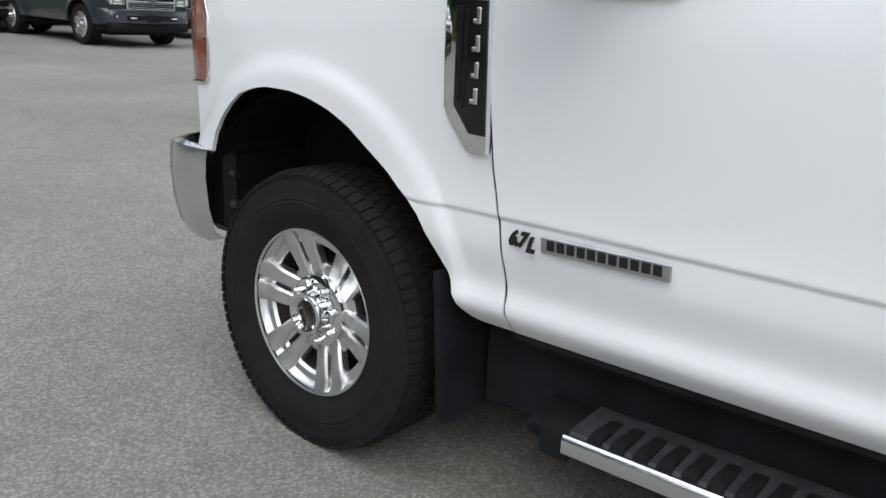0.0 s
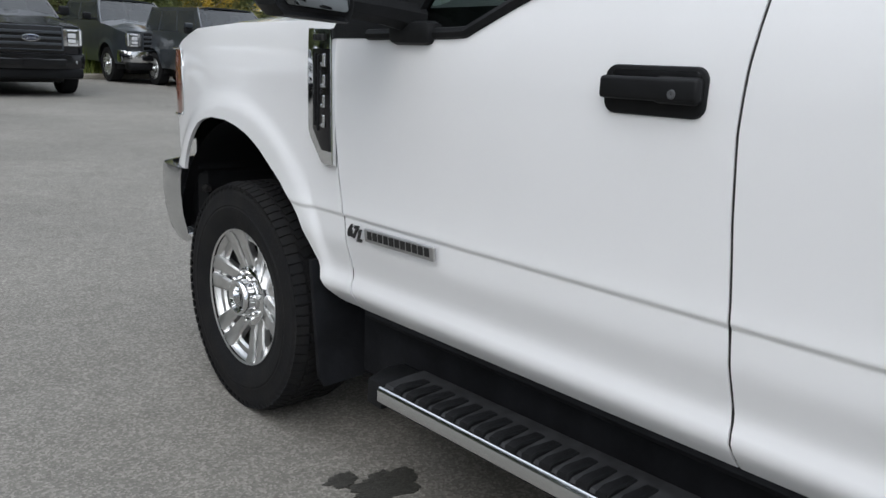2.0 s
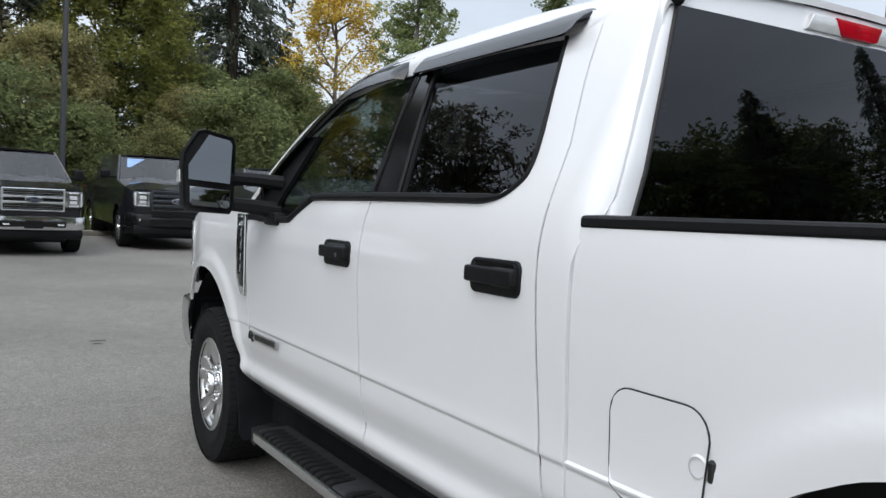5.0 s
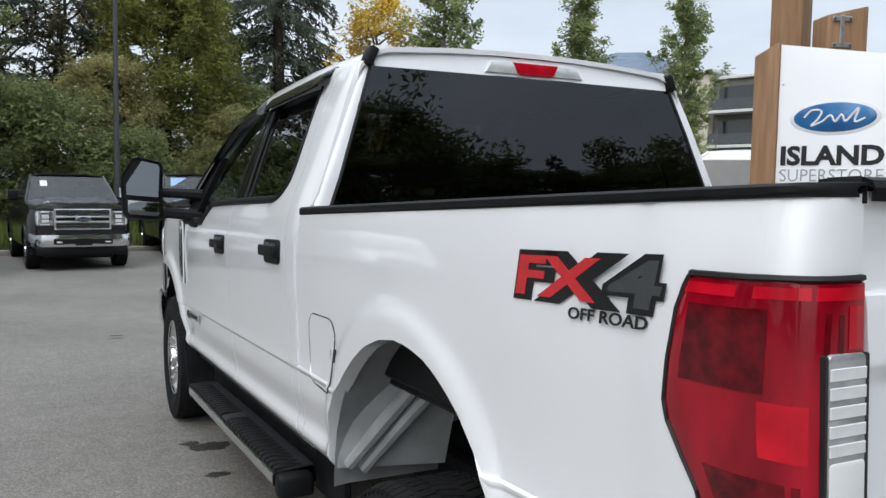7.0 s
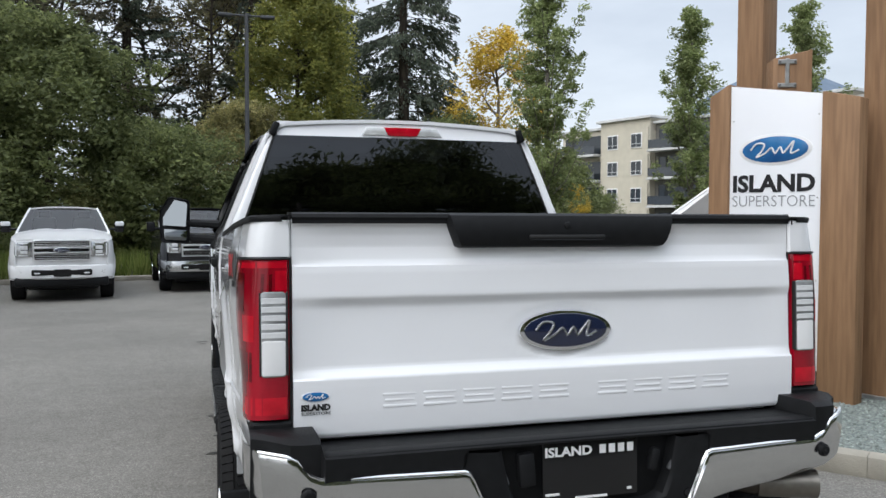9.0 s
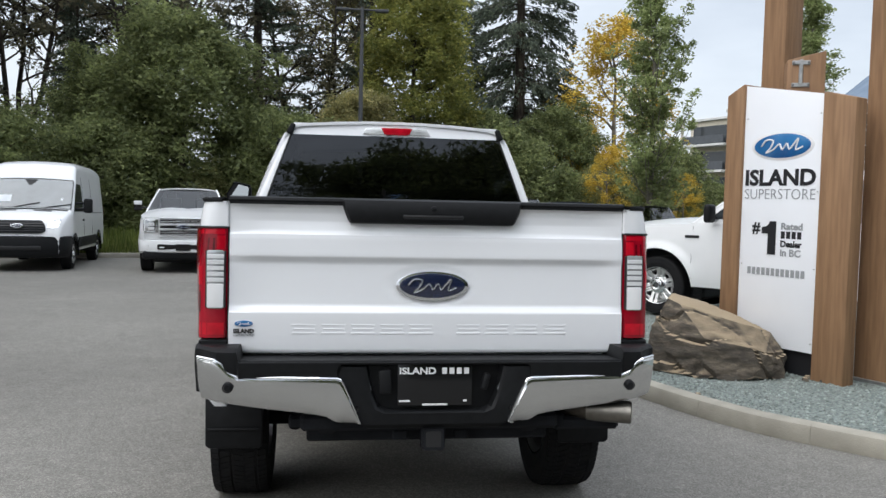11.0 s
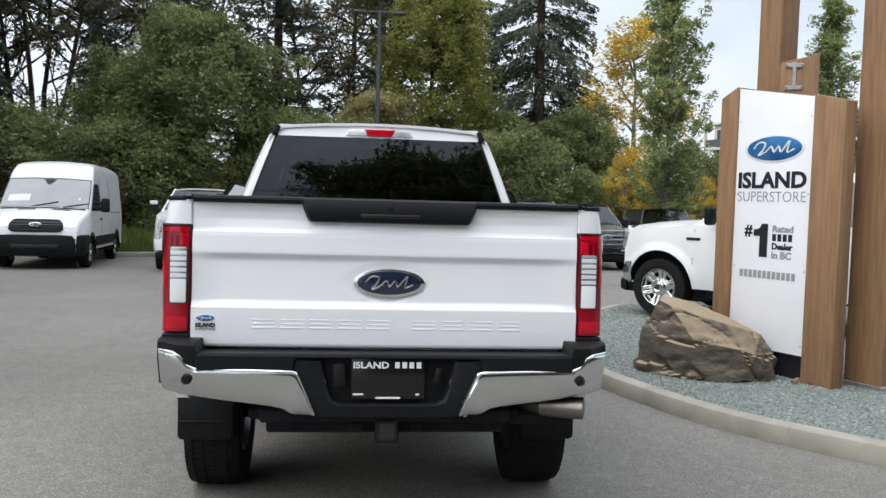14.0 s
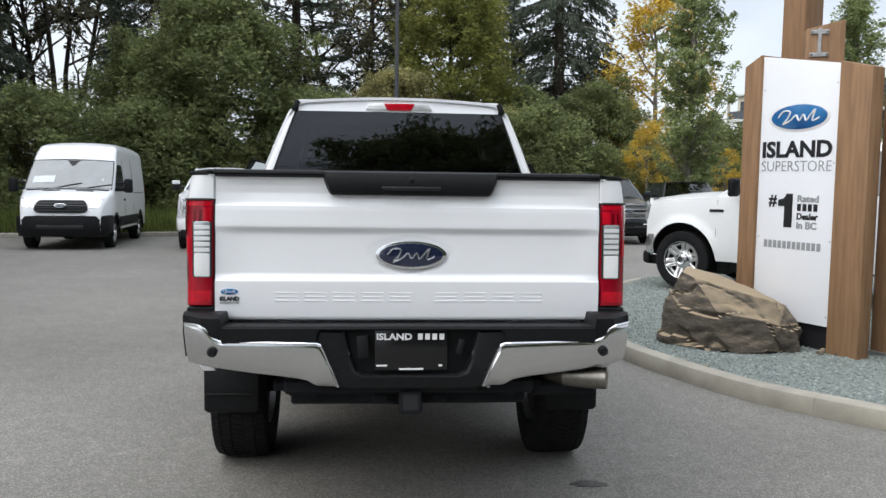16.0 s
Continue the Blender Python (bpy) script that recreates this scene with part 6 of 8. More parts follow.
for x, y, w, h in ((4.13, 4.52, 0.27, 7.4), (4.50, 3.20, 0.36, 7.4)):
    o = thing("timber_post", "tall square stained timber gateway post with drying cracks", "post", Matrix.Translation((x, y, 0)) @ Matrix.Rotation(RZ, 4, "Z"), "gateway posts")
    part("post_shaft", timber(-w / 2, w / 2, -w / 2, w / 2, 0.06, h, h), TIMBER, o)
    part("base_shoe", M().box((0, 0, 0.11), (w + 0.02, w + 0.02, 0.06), 0.006), GALV, o)
stub = thing("timber_stub", "short cut timber with a galvanised bracket", "post", Matrix.Translation((4.06, 3.97, 0)) @ Matrix.Rotation(RZ + 0.75, 4, "Z"))
part("stub_shaft", timber(-0.17, 0.17, -0.12, 0.12, 0.08, 3.06, 3.14), TIMBER, stub)
br = part("bracket", M().box((-0.05, -0.128, 2.93), (0.035, 0.02, 0.26), 0.004).box((-0.05, -0.128, 2.82), (0.16, 0.018, 0.04), 0.004).box((-0.05, -0.128, 3.03), (0.16, 0.018, 0.04), 0.004), GALV, stub, "galvanised steel bracket")
for z in (2.82, 3.03):
    for x in (-0.115, 0.015):
        part("bolt", M().lathe([(0.001, -0.148), (0.010, -0.147), (0.011, -0.137)], 6, "y", (x, 0, z)), STEEL, br)


def boulder():
    r, d = Vector((0.914, -0.407, 0)), Vector((0.407, 0.914, 0))
    P = [(-.62, .0, .02), (-.6, -.2, .02), (-.5, -.35, .02), (-.1, -.55, .02), (.35, -.5, .02), (.62, -.25, .02), (.66, .05, .02), (.5, .4, .02), (-.2, .5, .02), (-.55, .3, .02),
         (-.56, -.2, .42), (-.08, -.47, .36), (.1, -.48, .12), (.47, -.40, .28), (.66, -.12, .26), (-.42, -.06, .67), (-.38, .16, .70), (-.30, -.16, .62), (.18, -.22, .50), (.52, -.05, .42), (.3, .28, .46), (-.1, .36, .62)]
    bm = bmesh.new()
    for u, v, z in P:
        q = r * u + d * v
        bm.verts.new((q.x, q.y, z))
    h = bmesh.ops.convex_hull(bm, input=bm.verts)
    bmesh.ops.delete(bm, geom=[g for g in h["geom_interior"] if isinstance(g, bmesh.types.BMVert)], context="VERTS")
    bmesh.ops.triangulate(bm, faces=bm.faces)
    bmesh.ops.subdivide_edges(bm, edges=bm.edges[:], cuts=5, use_grid_fill=True)
    bmesh.ops.triangulate(bm, faces=bm.faces)
    bmesh.ops.subdivide_edges(bm, edges=bm.edges[:], cuts=2, use_grid_fill=True)
    bm.normal_update()
    for v in bm.verts:
        p = v.co
        big = noise.noise(p * 2.2 + Vector((3, 1, 7))) * 0.06 - 0.05 * max(0.0, noise.noise(Vector((p.x * 1.4 + 5, p.y * 1.4, p.z * 5.5 + p.x * 1.8))))
        q = Vector((p.x * 1.2 + p.z * 1.5, p.y * 1.2, p.z * 4.2 - p.x * 1.6))
        st = abs(noise.noise(q * 2.0)) * 0.055 - 0.02
        fine = noise.noise(p * 14) * 0.012 + noise.noise(p * 30) * 0.006
        k = 0.35 if v.normal.z > 0.6 else 1.0
        layer = (p.z + 0.27 * p.dot(r)) * 3.1 + 0.45 * noise.noise(p * 2.1) + 0.10 * noise.noise(p * 7)
        ledge = (layer % 1.0 - 0.55) * 0.062 * (0.5 + 0.9 * abs(noise.noise(Vector((p.x * 2 + 9, p.y * 2, math.floor(layer) * 3.7)))))
        crack = -0.035 * smooth01(1 - abs(noise.noise(Vector((p.x * 2.6 + p.z * 1.4, p.y * 2.6, p.z * 0.9 + 4)))) / 0.05)
        v.co += v.normal * (big * 0.7 + (st * 0.6 + fine + ledge + crack) * k)
    o = M()
    o.take(bm)
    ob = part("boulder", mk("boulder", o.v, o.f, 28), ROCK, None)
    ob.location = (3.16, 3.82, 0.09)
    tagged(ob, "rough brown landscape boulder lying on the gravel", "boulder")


boulder()
for i, (x, y) in enumerate(((3.86, 3.35), (3.78, 3.26), (3.92, 3.22), (2.52, 2.72))):
    s = M().lathe([(0.001, 0.035), (0.02, 0.03), (0.032, 0.012), (0.03, 0.0), (0.001, -0.01)], 7, "z")
    s.v = [(a * (1 + 0.4 * noise.noise(Vector((a * 30, b * 30, i)))), b * 1.2, c) for a, b, c in s.v]
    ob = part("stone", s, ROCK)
    ob.location = (x, y, 0.105)
    tagged(ob, "small dark stone on the gravel", "stone")

# ---- the other vehicles on the lot ----
FAR_TYRE, _ = tyre_mesh(0.41, 0.27, False)


def vehicle(name, label, cat, at, paint, L=5.9, W=2.03, H=1.96, wb=3.68, fo=0.94, hood=1.21, belt=1.37, sill=0.45, cowl=1.42, lean=0.74, cab=2.85, bed=1.28,
            bumper=None, grille="bars", group="", roof_in=0.22, rim=None, rwr=0.41):
    v = thing(name, label, cat, at, group)
    half = W / 2
    ax_f, ax_r = L - fo, L - fo - wb
    ra = rwr + 0.085
    y_cowl = L - cowl
    y_top = y_cowl - lean
    y_cab = y_cowl - cab if bed else 0.06

    def top(y):
        if y > y_cowl:
            t = (y - y_cowl) / (L - y_cowl)
            return belt - 0.02 - (belt - 0.02 - hood + 0.06) * t ** 1.6
        if bed and y < y_cab:
            return bed
        return belt

    def low(y):
        z = sill
        for c in (ax_f, ax_r):
            d = abs(y - c)
            if d < ra:
                z = max(z, rwr + math.sqrt(ra * ra - d * d) * 1.02)
        return z

    def sx(y, z):
        x = half - 0.012 - 0.05 * max(0, (z - 0.85) / 0.5) ** 2 - 0.07 * max(0, (0.75 - z) / 0.4) ** 2
        for c in (ax_f, ax_r):
            x += 0.03 * smooth01(1 - (math.hypot(y - c, z - rwr) - ra) / 0.14)
        if y > L - 0.55:
            x -= 0.13 * ((y - L + 0.55) / 0.55) ** 2
        if y < 0.3:
            x -= 0.05 * ((0.3 - y) / 0.3) ** 2
        return x

    ys = sorted(set([L * i / 60 for i in range(61)] + [c + s * ra * k for c in (ax_f, ax_r) for s in (-1, 1) for k in (0.999, 0.99, 0.96, 0.9, 0.8)]))
    for sgn in (-1, 1):
        rows = []
        for y in ys:
            lo, hi = low(y), top(y)
            rows.append([(sgn * sx(y, lo + (hi - lo) * j / 14), y, lo + (hi - lo) * j / 14) for j in range(15)])
        part("body_side", M().sheet(rows, (-sgn, 0, 0), 0.03), paint, v)
        part("wheel_liner", M().lathe([(ra + 0.02, sgn * (half - 0.06)), (ra + 0.02, sgn * (half - 0.5))], 18, "x", (0, ax_f, rwr), radians(-10), radians(190)), SEAL, v)
        part("wheel_liner", M().lathe([(ra + 0.02, sgn * (half - 0.06)), (ra + 0.02, sgn * (half - 0.5))], 18, "x", (0, ax_r, rwr), radians(-10), radians(190)), SEAL, v)
    part("underbody", M().box((0, L / 2, sill + 0.02), (W - 0.5, L - 0.3, 0.12), 0.02), FRAME, v)
    for y in (ax_f, ax_r):
        part("inner_arch", M().box((0, y, rwr + 0.18), (W - 0.66, 2 * ra + 0.08, 0.72), 0.04), SEAL, v)
    n = 15
    rows = []
    for i in range(9):
        y = y_cowl + (L - 0.02 - y_cowl) * i / 8
        e = sx(y, top(y))
        rows.append([(e * k, y + (0.06 * (1 - k * k) if i == 8 else 0), top(y) + 0.085 * (1 - abs(k) ** 3) * (1 - 0.45 * (i / 8) ** 3) + (0.014 if 0.3 < abs(k) < 0.62 else 0)) for k in [-1 + 2 * j / n for j in range(n + 1)]])
    part("bonnet", M().sheet(rows, (0, 0, -1), 0.02), paint, v)
    zf = top(L) + 0.01
    e = sx(L, zf)

    def fy(x):
        return L + 0.075 * (1 - (x / e) ** 2)

    part("nose", M().sheet([[(e * k, fy(e * k) - 0.02 - 0.02 * (1 - j / 4), 0.5 + (zf + 0.04 - 0.5) * j / 4) for k in [-1 + 2 * i / 12 for i in range(13)]] for j in range(5)], (0, -1, 0), 0.05), paint, v)
    # front end
    gz0, gz1 = hood - 0.43, hood - 0.03
    gw = e * 0.62
    g = part("grille", M().prism(rounded(-gw, gz0, gw, gz1, 0.03), "y", L + 0.0, L + 0.085, 0.012), PLASTIC_S, v, "dark front grille")
    bar_mat = {"bars": DARKP, "chrome": GRILLE, "silver": ALLOY}[grille]
    zm = (gz0 + gz1) / 2
    if grille == "bars":
        for z in (gz0 + 0.10, gz0 + 0.20, gz0 + 0.30):
            part("grille_bar", M().box((0, L + 0.085, z), (gw * 1.94, 0.03, 0.050), 0.010, 2), bar_mat, g)
    else:
        for z in (zm - 0.052, zm + 0.052):
            part("grille_bar", M().prism([(-gw * 0.99, z - 0.024), (-0.2, z - 0.016), (0.2, z - 0.016), (gw * 0.99, z - 0.024), (gw * 0.99, z + 0.024), (0.2, z + 0.016), (-0.2, z + 0.016), (-gw * 0.99, z + 0.024)], "y", L + 0.06, L + 0.108, 0.008), bar_mat, g)
        for z in (gz0 + 0.035, gz0 + 0.075, gz0 + 0.112, gz1 - 0.112, gz1 - 0.075, gz1 - 0.035):
            part("grille_slat", M().box((0, L + 0.086, z), (gw * 1.92, 0.02, 0.010), 0.003), STEEL if grille == "chrome" else bar_mat, g)
    for q in (-1, 1):
        part("grille_upright", M().box((q * gw, L + 0.07, zm), (0.04, 0.04, gz1 - gz0 + 0.02), 0.01), bar_mat, g)
    for z in (gz0, gz1):
        part("grille_edge", M().box((0, L + 0.08, z), (gw * 2, 0.035, 0.020), 0.008), bar_mat, g)
    emblem(g, facing((0, L + 0.10, (gz0 + gz1) / 2), (-1, 0, 0), (0, 0, 1)), 0.15, 0.06, NAVY, CHROME, 0.02)
    for s in (-1, 1):
        x0, x1 = s * (gw + 0.012), s * (e + 0.035)
        poly = [(x0, hood - 0.36), (x1 - s * 0.03, hood - 0.36), (x1, hood - 0.30), (x1, hood - 0.10), (x1 - s * 0.02, hood - 0.06), (x0, hood - 0.06)]
        h = part("headlight", M().prism(poly, "y", L - 0.16, L + 0.035, 0.012), LAMPREF, v, "clear headlight")
        xm = s * abs(x0 + x1) / 2
        part("lamp_well", M().box((xm - s * 0.02, L + 0.034, hood - 0.21), (0.14, 0.012, 0.17), 0.012), PLASTIC_S, h)
        part("lamp_inner", M().box((xm - s * 0.01, L + 0.040, hood - 0.175), (0.135, 0.012, 0.080), 0.01).box((xm - s * 0.01, L + 0.040, hood - 0.265), (0.135, 0.012, 0.060), 0.01), LAMPLENS, h)
        part("light_guide", M().box((x1 - s * 0.035, L + 0.036, hood - 0.21), (0.03, 0.014, 0.25), 0.006).box((xm, L + 0.036, hood - 0.085), (0.17, 0.014, 0.024), 0.006).box((xm, L + 0.036, hood - 0.335), (0.17, 0.014, 0.024), 0.006), LAMPLENS, h)
    bm_ = bumper or PLASTIC
    bz0, bz1 = 0.50, 0.74
    wrap = min(0.42, fo - rwr - 0.05)
    plan = [(-half + 0.05, L - wrap), (-half + 0.03, L - 0.52 * wrap), (-half + 0.09, L - 0.05), (-half + 0.22, L + 0.05), (-0.45, L + 0.12), (0, L + 0.14)]
    plan += [(-a, b) for a, b in plan[-2::-1]]
    b = part("front_bumper", M().sheet([[(x, y - 0.03, bz1 + 0.02), (x, y, bz1), (x * 1.01, y + 0.015, (bz0 + bz1) / 2), (x, y, bz0), (x * 0.96, y - 0.06, bz0 - 0.03)] for x, y in plan], (0, -0.8, 0), 0.04), bm_, v, "front bumper")
    part("lower_intake", M().box((0, L + 0.118, (bz0 + bz1) / 2 - 0.01), (gw * 2.15, 0.06, 0.125), 0.02), PLASTIC_S, b)
    part("plate_blank", M().box((0, L + 0.155, (bz0 + bz1) / 2 - 0.02), (0.32, 0.02, 0.15), 0.006), PLASTIC_S, b, "black plate holder")
    part("valance", M().box((0, L - 0.06, bz0 - 0.08), (W - 0.26, 0.26, 0.2), 0.06, 2), PLASTIC, b)
    for s in (-1, 1):
        part("fog_lamp", M().box((s * (e - 0.13), L + 0.03, (bz0 + bz1) / 2), (0.19, 0.07, 0.10), 0.02, 2), PLASTIC_S, b)
        part("fog_lens", M().box((s * (e - 0.13), L + 0.06, (bz0 + bz1) / 2), (0.10, 0.03, 0.05), 0.01, 2), CLEARL, b)
        if grille in ("chrome", "silver"):
            part("tow_hook", M().tube([(s * 0.42, L + 0.14, 0.60), (s * 0.42, L + 0.21, 0.60), (s * 0.50, L + 0.21, 0.60), (s * 0.50, L + 0.14, 0.60)], 0.014, 6), PLATEW, b)
    # greenhouse
    rt = H - 0.03

    def gx(t):
        return (half - 0.07) + (-roof_in) * t - 0.02 * t * t

    zt = lambda t: belt - 0.01 + (rt - belt + 0.01) * t
    yb = lambda t: y_cab + 0.10 * t * (1 if bed else 0.3)
    yf = lambda t: y_cowl + 0.04 - (lean + 0.04) * t
    for sgn in (-1, 1):
        rows = [[(sgn * gx(t), yb(t) + (yf(t) - yb(t)) * u, zt(t)) for u in even(10)] for t in even(6)]
        part("cab_side", M().sheet(rows, (-sgn, 0, 0), 0.02), paint, v)
        spans = ((0.05, 0.46), (0.50, 0.97)) if bed else ((0.03, 0.26), (0.29, 0.58), (0.61, 0.93))
        for u0, u1 in spans:
            rows = [[(sgn * (gx(t) + 0.006), yb(t) + (yf(t) - yb(t)) * (u0 + (u1 - u0) * k) - (0.05 * (1 - t) if u1 > 0.9 and k == 1 else 0), zt(t)) for k in even(4)] for t in (0.10, 0.3, 0.6, 0.86)]
            part("side_window", M().sheet(rows, (-sgn, 0, 0), 0.004), WINDK, v, "dark side glass")
        if grille == "silver":
            part("mirror_cap", M().box((sgn * (half + 0.14), y_cowl - 0.24, belt + 0.20), (0.19, 0.06, 0.10), 0.02, 2), paint, v)
        m = part("wing_mirror", M().box((sgn * (half + 0.13), y_cowl - 0.28, belt + 0.13), (0.20, 0.10, 0.24 if grille != "bars" else 0.18), 0.04, 3).box((sgn * (half + 0.0), y_cowl - 0.26, belt + 0.08), (0.18, 0.06, 0.05), 0.015), PLASTIC if grille != "silver" else PLASTIC_S, v, "black wing mirror")
        for k, y in enumerate(((y_cab + yf(0) * 1) / 2 - 0.1, y_cab + 0.25)):
            part("door_handle", M().box((sgn * (sx(y, belt - 0.16) + 0.02), y, belt - 0.15), (0.03, 0.16, 0.035), 0.01, 2), paint if paint is not WHITE2 else PLASTIC, v)
        for y in ((yf(0) + y_cab) / 2 - 0.05, yf(0) - 0.02, y_cab + 0.02):
            part("door_seam", M().tube([(sgn * (sx(y, z) + 0.001), y, z) for z in (max(sill, low(y)) + 0.02, 0.8, belt - 0.05)], 0.004, 4), SEAL, v)
    part("rear_glass", M().sheet([[(gx(t) * k, yb(t) - 0.004, zt(t)) for k in (-0.9, 0, 0.9)] for t in (0.1, 0.5, 0.9)], (0, 1, 0), 0.01), WINDK, v)
    part("cab_back", M().sheet([[(gx(t) * k, yb(t) + 0.008, zt(t)) for k in (-1, 0, 1)] for t in (0, 0.5, 1)], (0, 1, 0), 0.02), paint, v)
    part("windscreen", M().sheet([[(gx(t) * 0.955 * k, yf(t) + 0.012 + 0.10 * (1 - k * k) * (1 - 0.5 * t), zt(t)) for k in (-1, -0.6, -0.2, 0.2, 0.6, 1)] for t in (0.03, 0.3, 0.6, 0.93)], (0, -1, -0.4), 0.006), SCREEN, v, "windscreen")
    for sgn in (-1, 1):
        part("screen_pillar", M().tube([(sgn * (gx(t) - 0.014), yf(t) + 0.005, zt(t) - 0.012) for t in even(5)], 0.026, 8), paint, v)
    part("roof", M().sheet([[(gx(1) * k, y, rt + 0.045 * (1 - abs(k) ** 3) - 0.014 * ((abs(y - (yf(1) + yb(1)) / 2) / ((yf(1) - yb(1)) / 2)) ** 6)) for k in [-1 + 0.2 * i for i in range(11)]] for y in [yb(1) + (yf(1) + 0.05 - yb(1)) * i / 10 for i in range(11)]], (0, 0, -1), 0.03), paint, v)
    part("cabin", M().box((0, (y_cab + y_cowl) / 2 - 0.1, belt - 0.1), (W - 0.3, y_cowl - y_cab - 0.3, 0.12), 0.04).box((0, y_cowl - 0.15, belt + 0.0), (W - 0.32, 0.35, 0.08), 0.03), INTERIOR, v)
    for x in (-0.42, 0.42):
        part("seat", M().box((x, y_cowl - 1.05, belt + 0.1), (0.5, 0.14, 0.5), 0.06, 2).box((x, y_cowl - 1.08, belt + 0.42), (0.26, 0.1, 0.16), 0.04, 2), INTERIOR, v)
    part("wiper", M().tube([(-0.55, y_cowl + 0.10, belt + 0.035), (0.02, y_cowl + 0.06, belt + 0.075)], 0.012, 5), SEAL, v)
    part("wiper", M().tube([(0.08, y_cowl + 0.12, belt + 0.035), (0.62, y_cowl + 0.02, belt + 0.075)], 0.012, 5), SEAL, v)
    if bed:
        part("bed_floor", M().box((0, y_cab / 2, bed - 0.45), (W - 0.3, y_cab, 0.06)), PLASTIC, v)
        part("tailgate", M().box((0, 0.03, (bed + 0.62) / 2), (W - 0.22, 0.06, bed - 0.62), 0.02), paint, v)
        for q in (-1, 1):
            part("bed_rail", M().box((q * (half - 0.08), y_cab / 2, bed), (0.09, y_cab, 0.02), 0.006), PLASTIC, v)
    else:
        part("tail", M().box((0, 0.03, (belt + sill) / 2), (W - 0.2, 0.06, belt - sill), 0.02), paint, v)
    part("rear_bumper", M().box((0, -0.06, 0.58), (W - 0.1, 0.16, 0.2), 0.05, 2), bm_, v)
    for s in (-1, 1):
        part("tail_lamp", M().box((s * (half - 0.12), 0.0, belt - 0.25 if not bed else bed - 0.22), (0.14, 0.06, 0.34), 0.02, 2), REDLENS, v)
    for y in (ax_f, ax_r):
        for s in (-1, 1):
            m = Matrix.Translation((s * (half - 0.155), y, rwr)) @ (Matrix.Rotation(math.pi, 4, "Z") if s > 0 else Matrix()) @ Matrix.Rotation(0.7 + y, 4, "X")
            w = part("wheel", FAR_TYRE, RUBBER, v, "black tyre on an alloy wheel", m)
            part("rim", RIM_ME, rim or ALLOY, w)
            part("hub_cap", CAP_ME, STEEL, w)
    return v


def parked(x, y, turn, L):
    """A pose for a vehicle whose nose's middle stands at (x, y), turned by degrees."""
    back = (y + L * math.cos(radians(turn)) * -1)
    return pose(x, y, fall(y) - 0.004, math.degrees(math.atan2(fall(y) - fall(back), L)) if abs(turn) > 120 else 0, 0, turn) @ Matrix.Translation((0, -L - 0.14, 0))


def on_screen(y_cowl, belt, H, xa, xb, xc, xd, z0, z1):
    """A flat sheet laid on a parked vehicle's windscreen."""
    def at(x, z):
        t = (z - belt + 0.01) / (H - 0.02 - belt)
        k = x / 0.8
        return (x, y_cowl + 0.04 - 0.78 * t + 0.022 + 0.10 * (1 - k * k) * (1 - 0.5 * t), z)
    return M().sheet([[at(xd, z0), at(xc, z0)], [at(xa, z1), at(xb, z1)]], (0, -1, -0.5), 0.003)


row = "parked row"
sdk = vehicle("pickup_truck", "black heavy-duty pickup with chrome grille and bumper", "pickup truck", parked(-0.975, 17.6, 185.3, 6.1), BLACKP, L=6.1, H=2.04, hood=1.29, belt=1.42, bumper=CHROME_B, grille="chrome", group=row, wb=4.0, roof_in=0.16)
part("price_sheet", on_screen(4.68, 1.42, 2.04, 0.46, 0.60, 0.60, 0.46, 1.76, 1.88), PAPER, sdk, "white paper sheet behind the windscreen")
f1 = vehicle("pickup_truck", "black light-duty pickup with a dark grille", "pickup truck", parked(2.03, 19.75, 181, 5.9) @ Matrix.Scale(1.075, 4), BLACKP, H=2.0, hood=1.25, belt=1.40, bumper=PLASTIC_S, grille="bars", group=row, roof_in=0.14)
part("hang_tag", on_screen(4.48, 1.40, 2.0, 0.28, 0.64, 0.69, 0.62, 1.70, 1.90), CARDBLUE, f1, "blue and white tag on the windscreen")
vehicle("pickup_truck", "dark grey light-duty pickup in the parked row", "pickup truck", parked(6.28, 23.9, 181.5, 5.9) @ Matrix.Scale(1.08, 4), DARKP, bumper=CHROME_B, grille="bars", group=row)
vehicle("suv", "dark grey large SUV with a chrome grille", "SUV", parked(7.0, 19.2, 181, 4.8), DARKP, L=4.8, H=1.95, wb=3.1, hood=1.20, belt=1.30, bed=0, bumper=DARKP, grille="silver", group=row, cab=3.9)
vehicle("suv", "black SUV at the row's far end", "SUV", parked(10.1, 21.6, 172, 5.1), BLACKP, L=5.1, H=1.90, wb=2.95, hood=1.16, belt=1.27, bed=0, bumper=DARKP, grille="bars", group=row)
vehicle("pickup_truck", "white heavy-duty pickup with a silver grille and white bumper", "pickup truck", parked(-3.80, 15.75, 187, 6.1), WHITE2, L=6.1, H=2.0, hood=1.29, belt=1.41, bumper=WHITE2, grille="silver", group=row, wb=4.0)


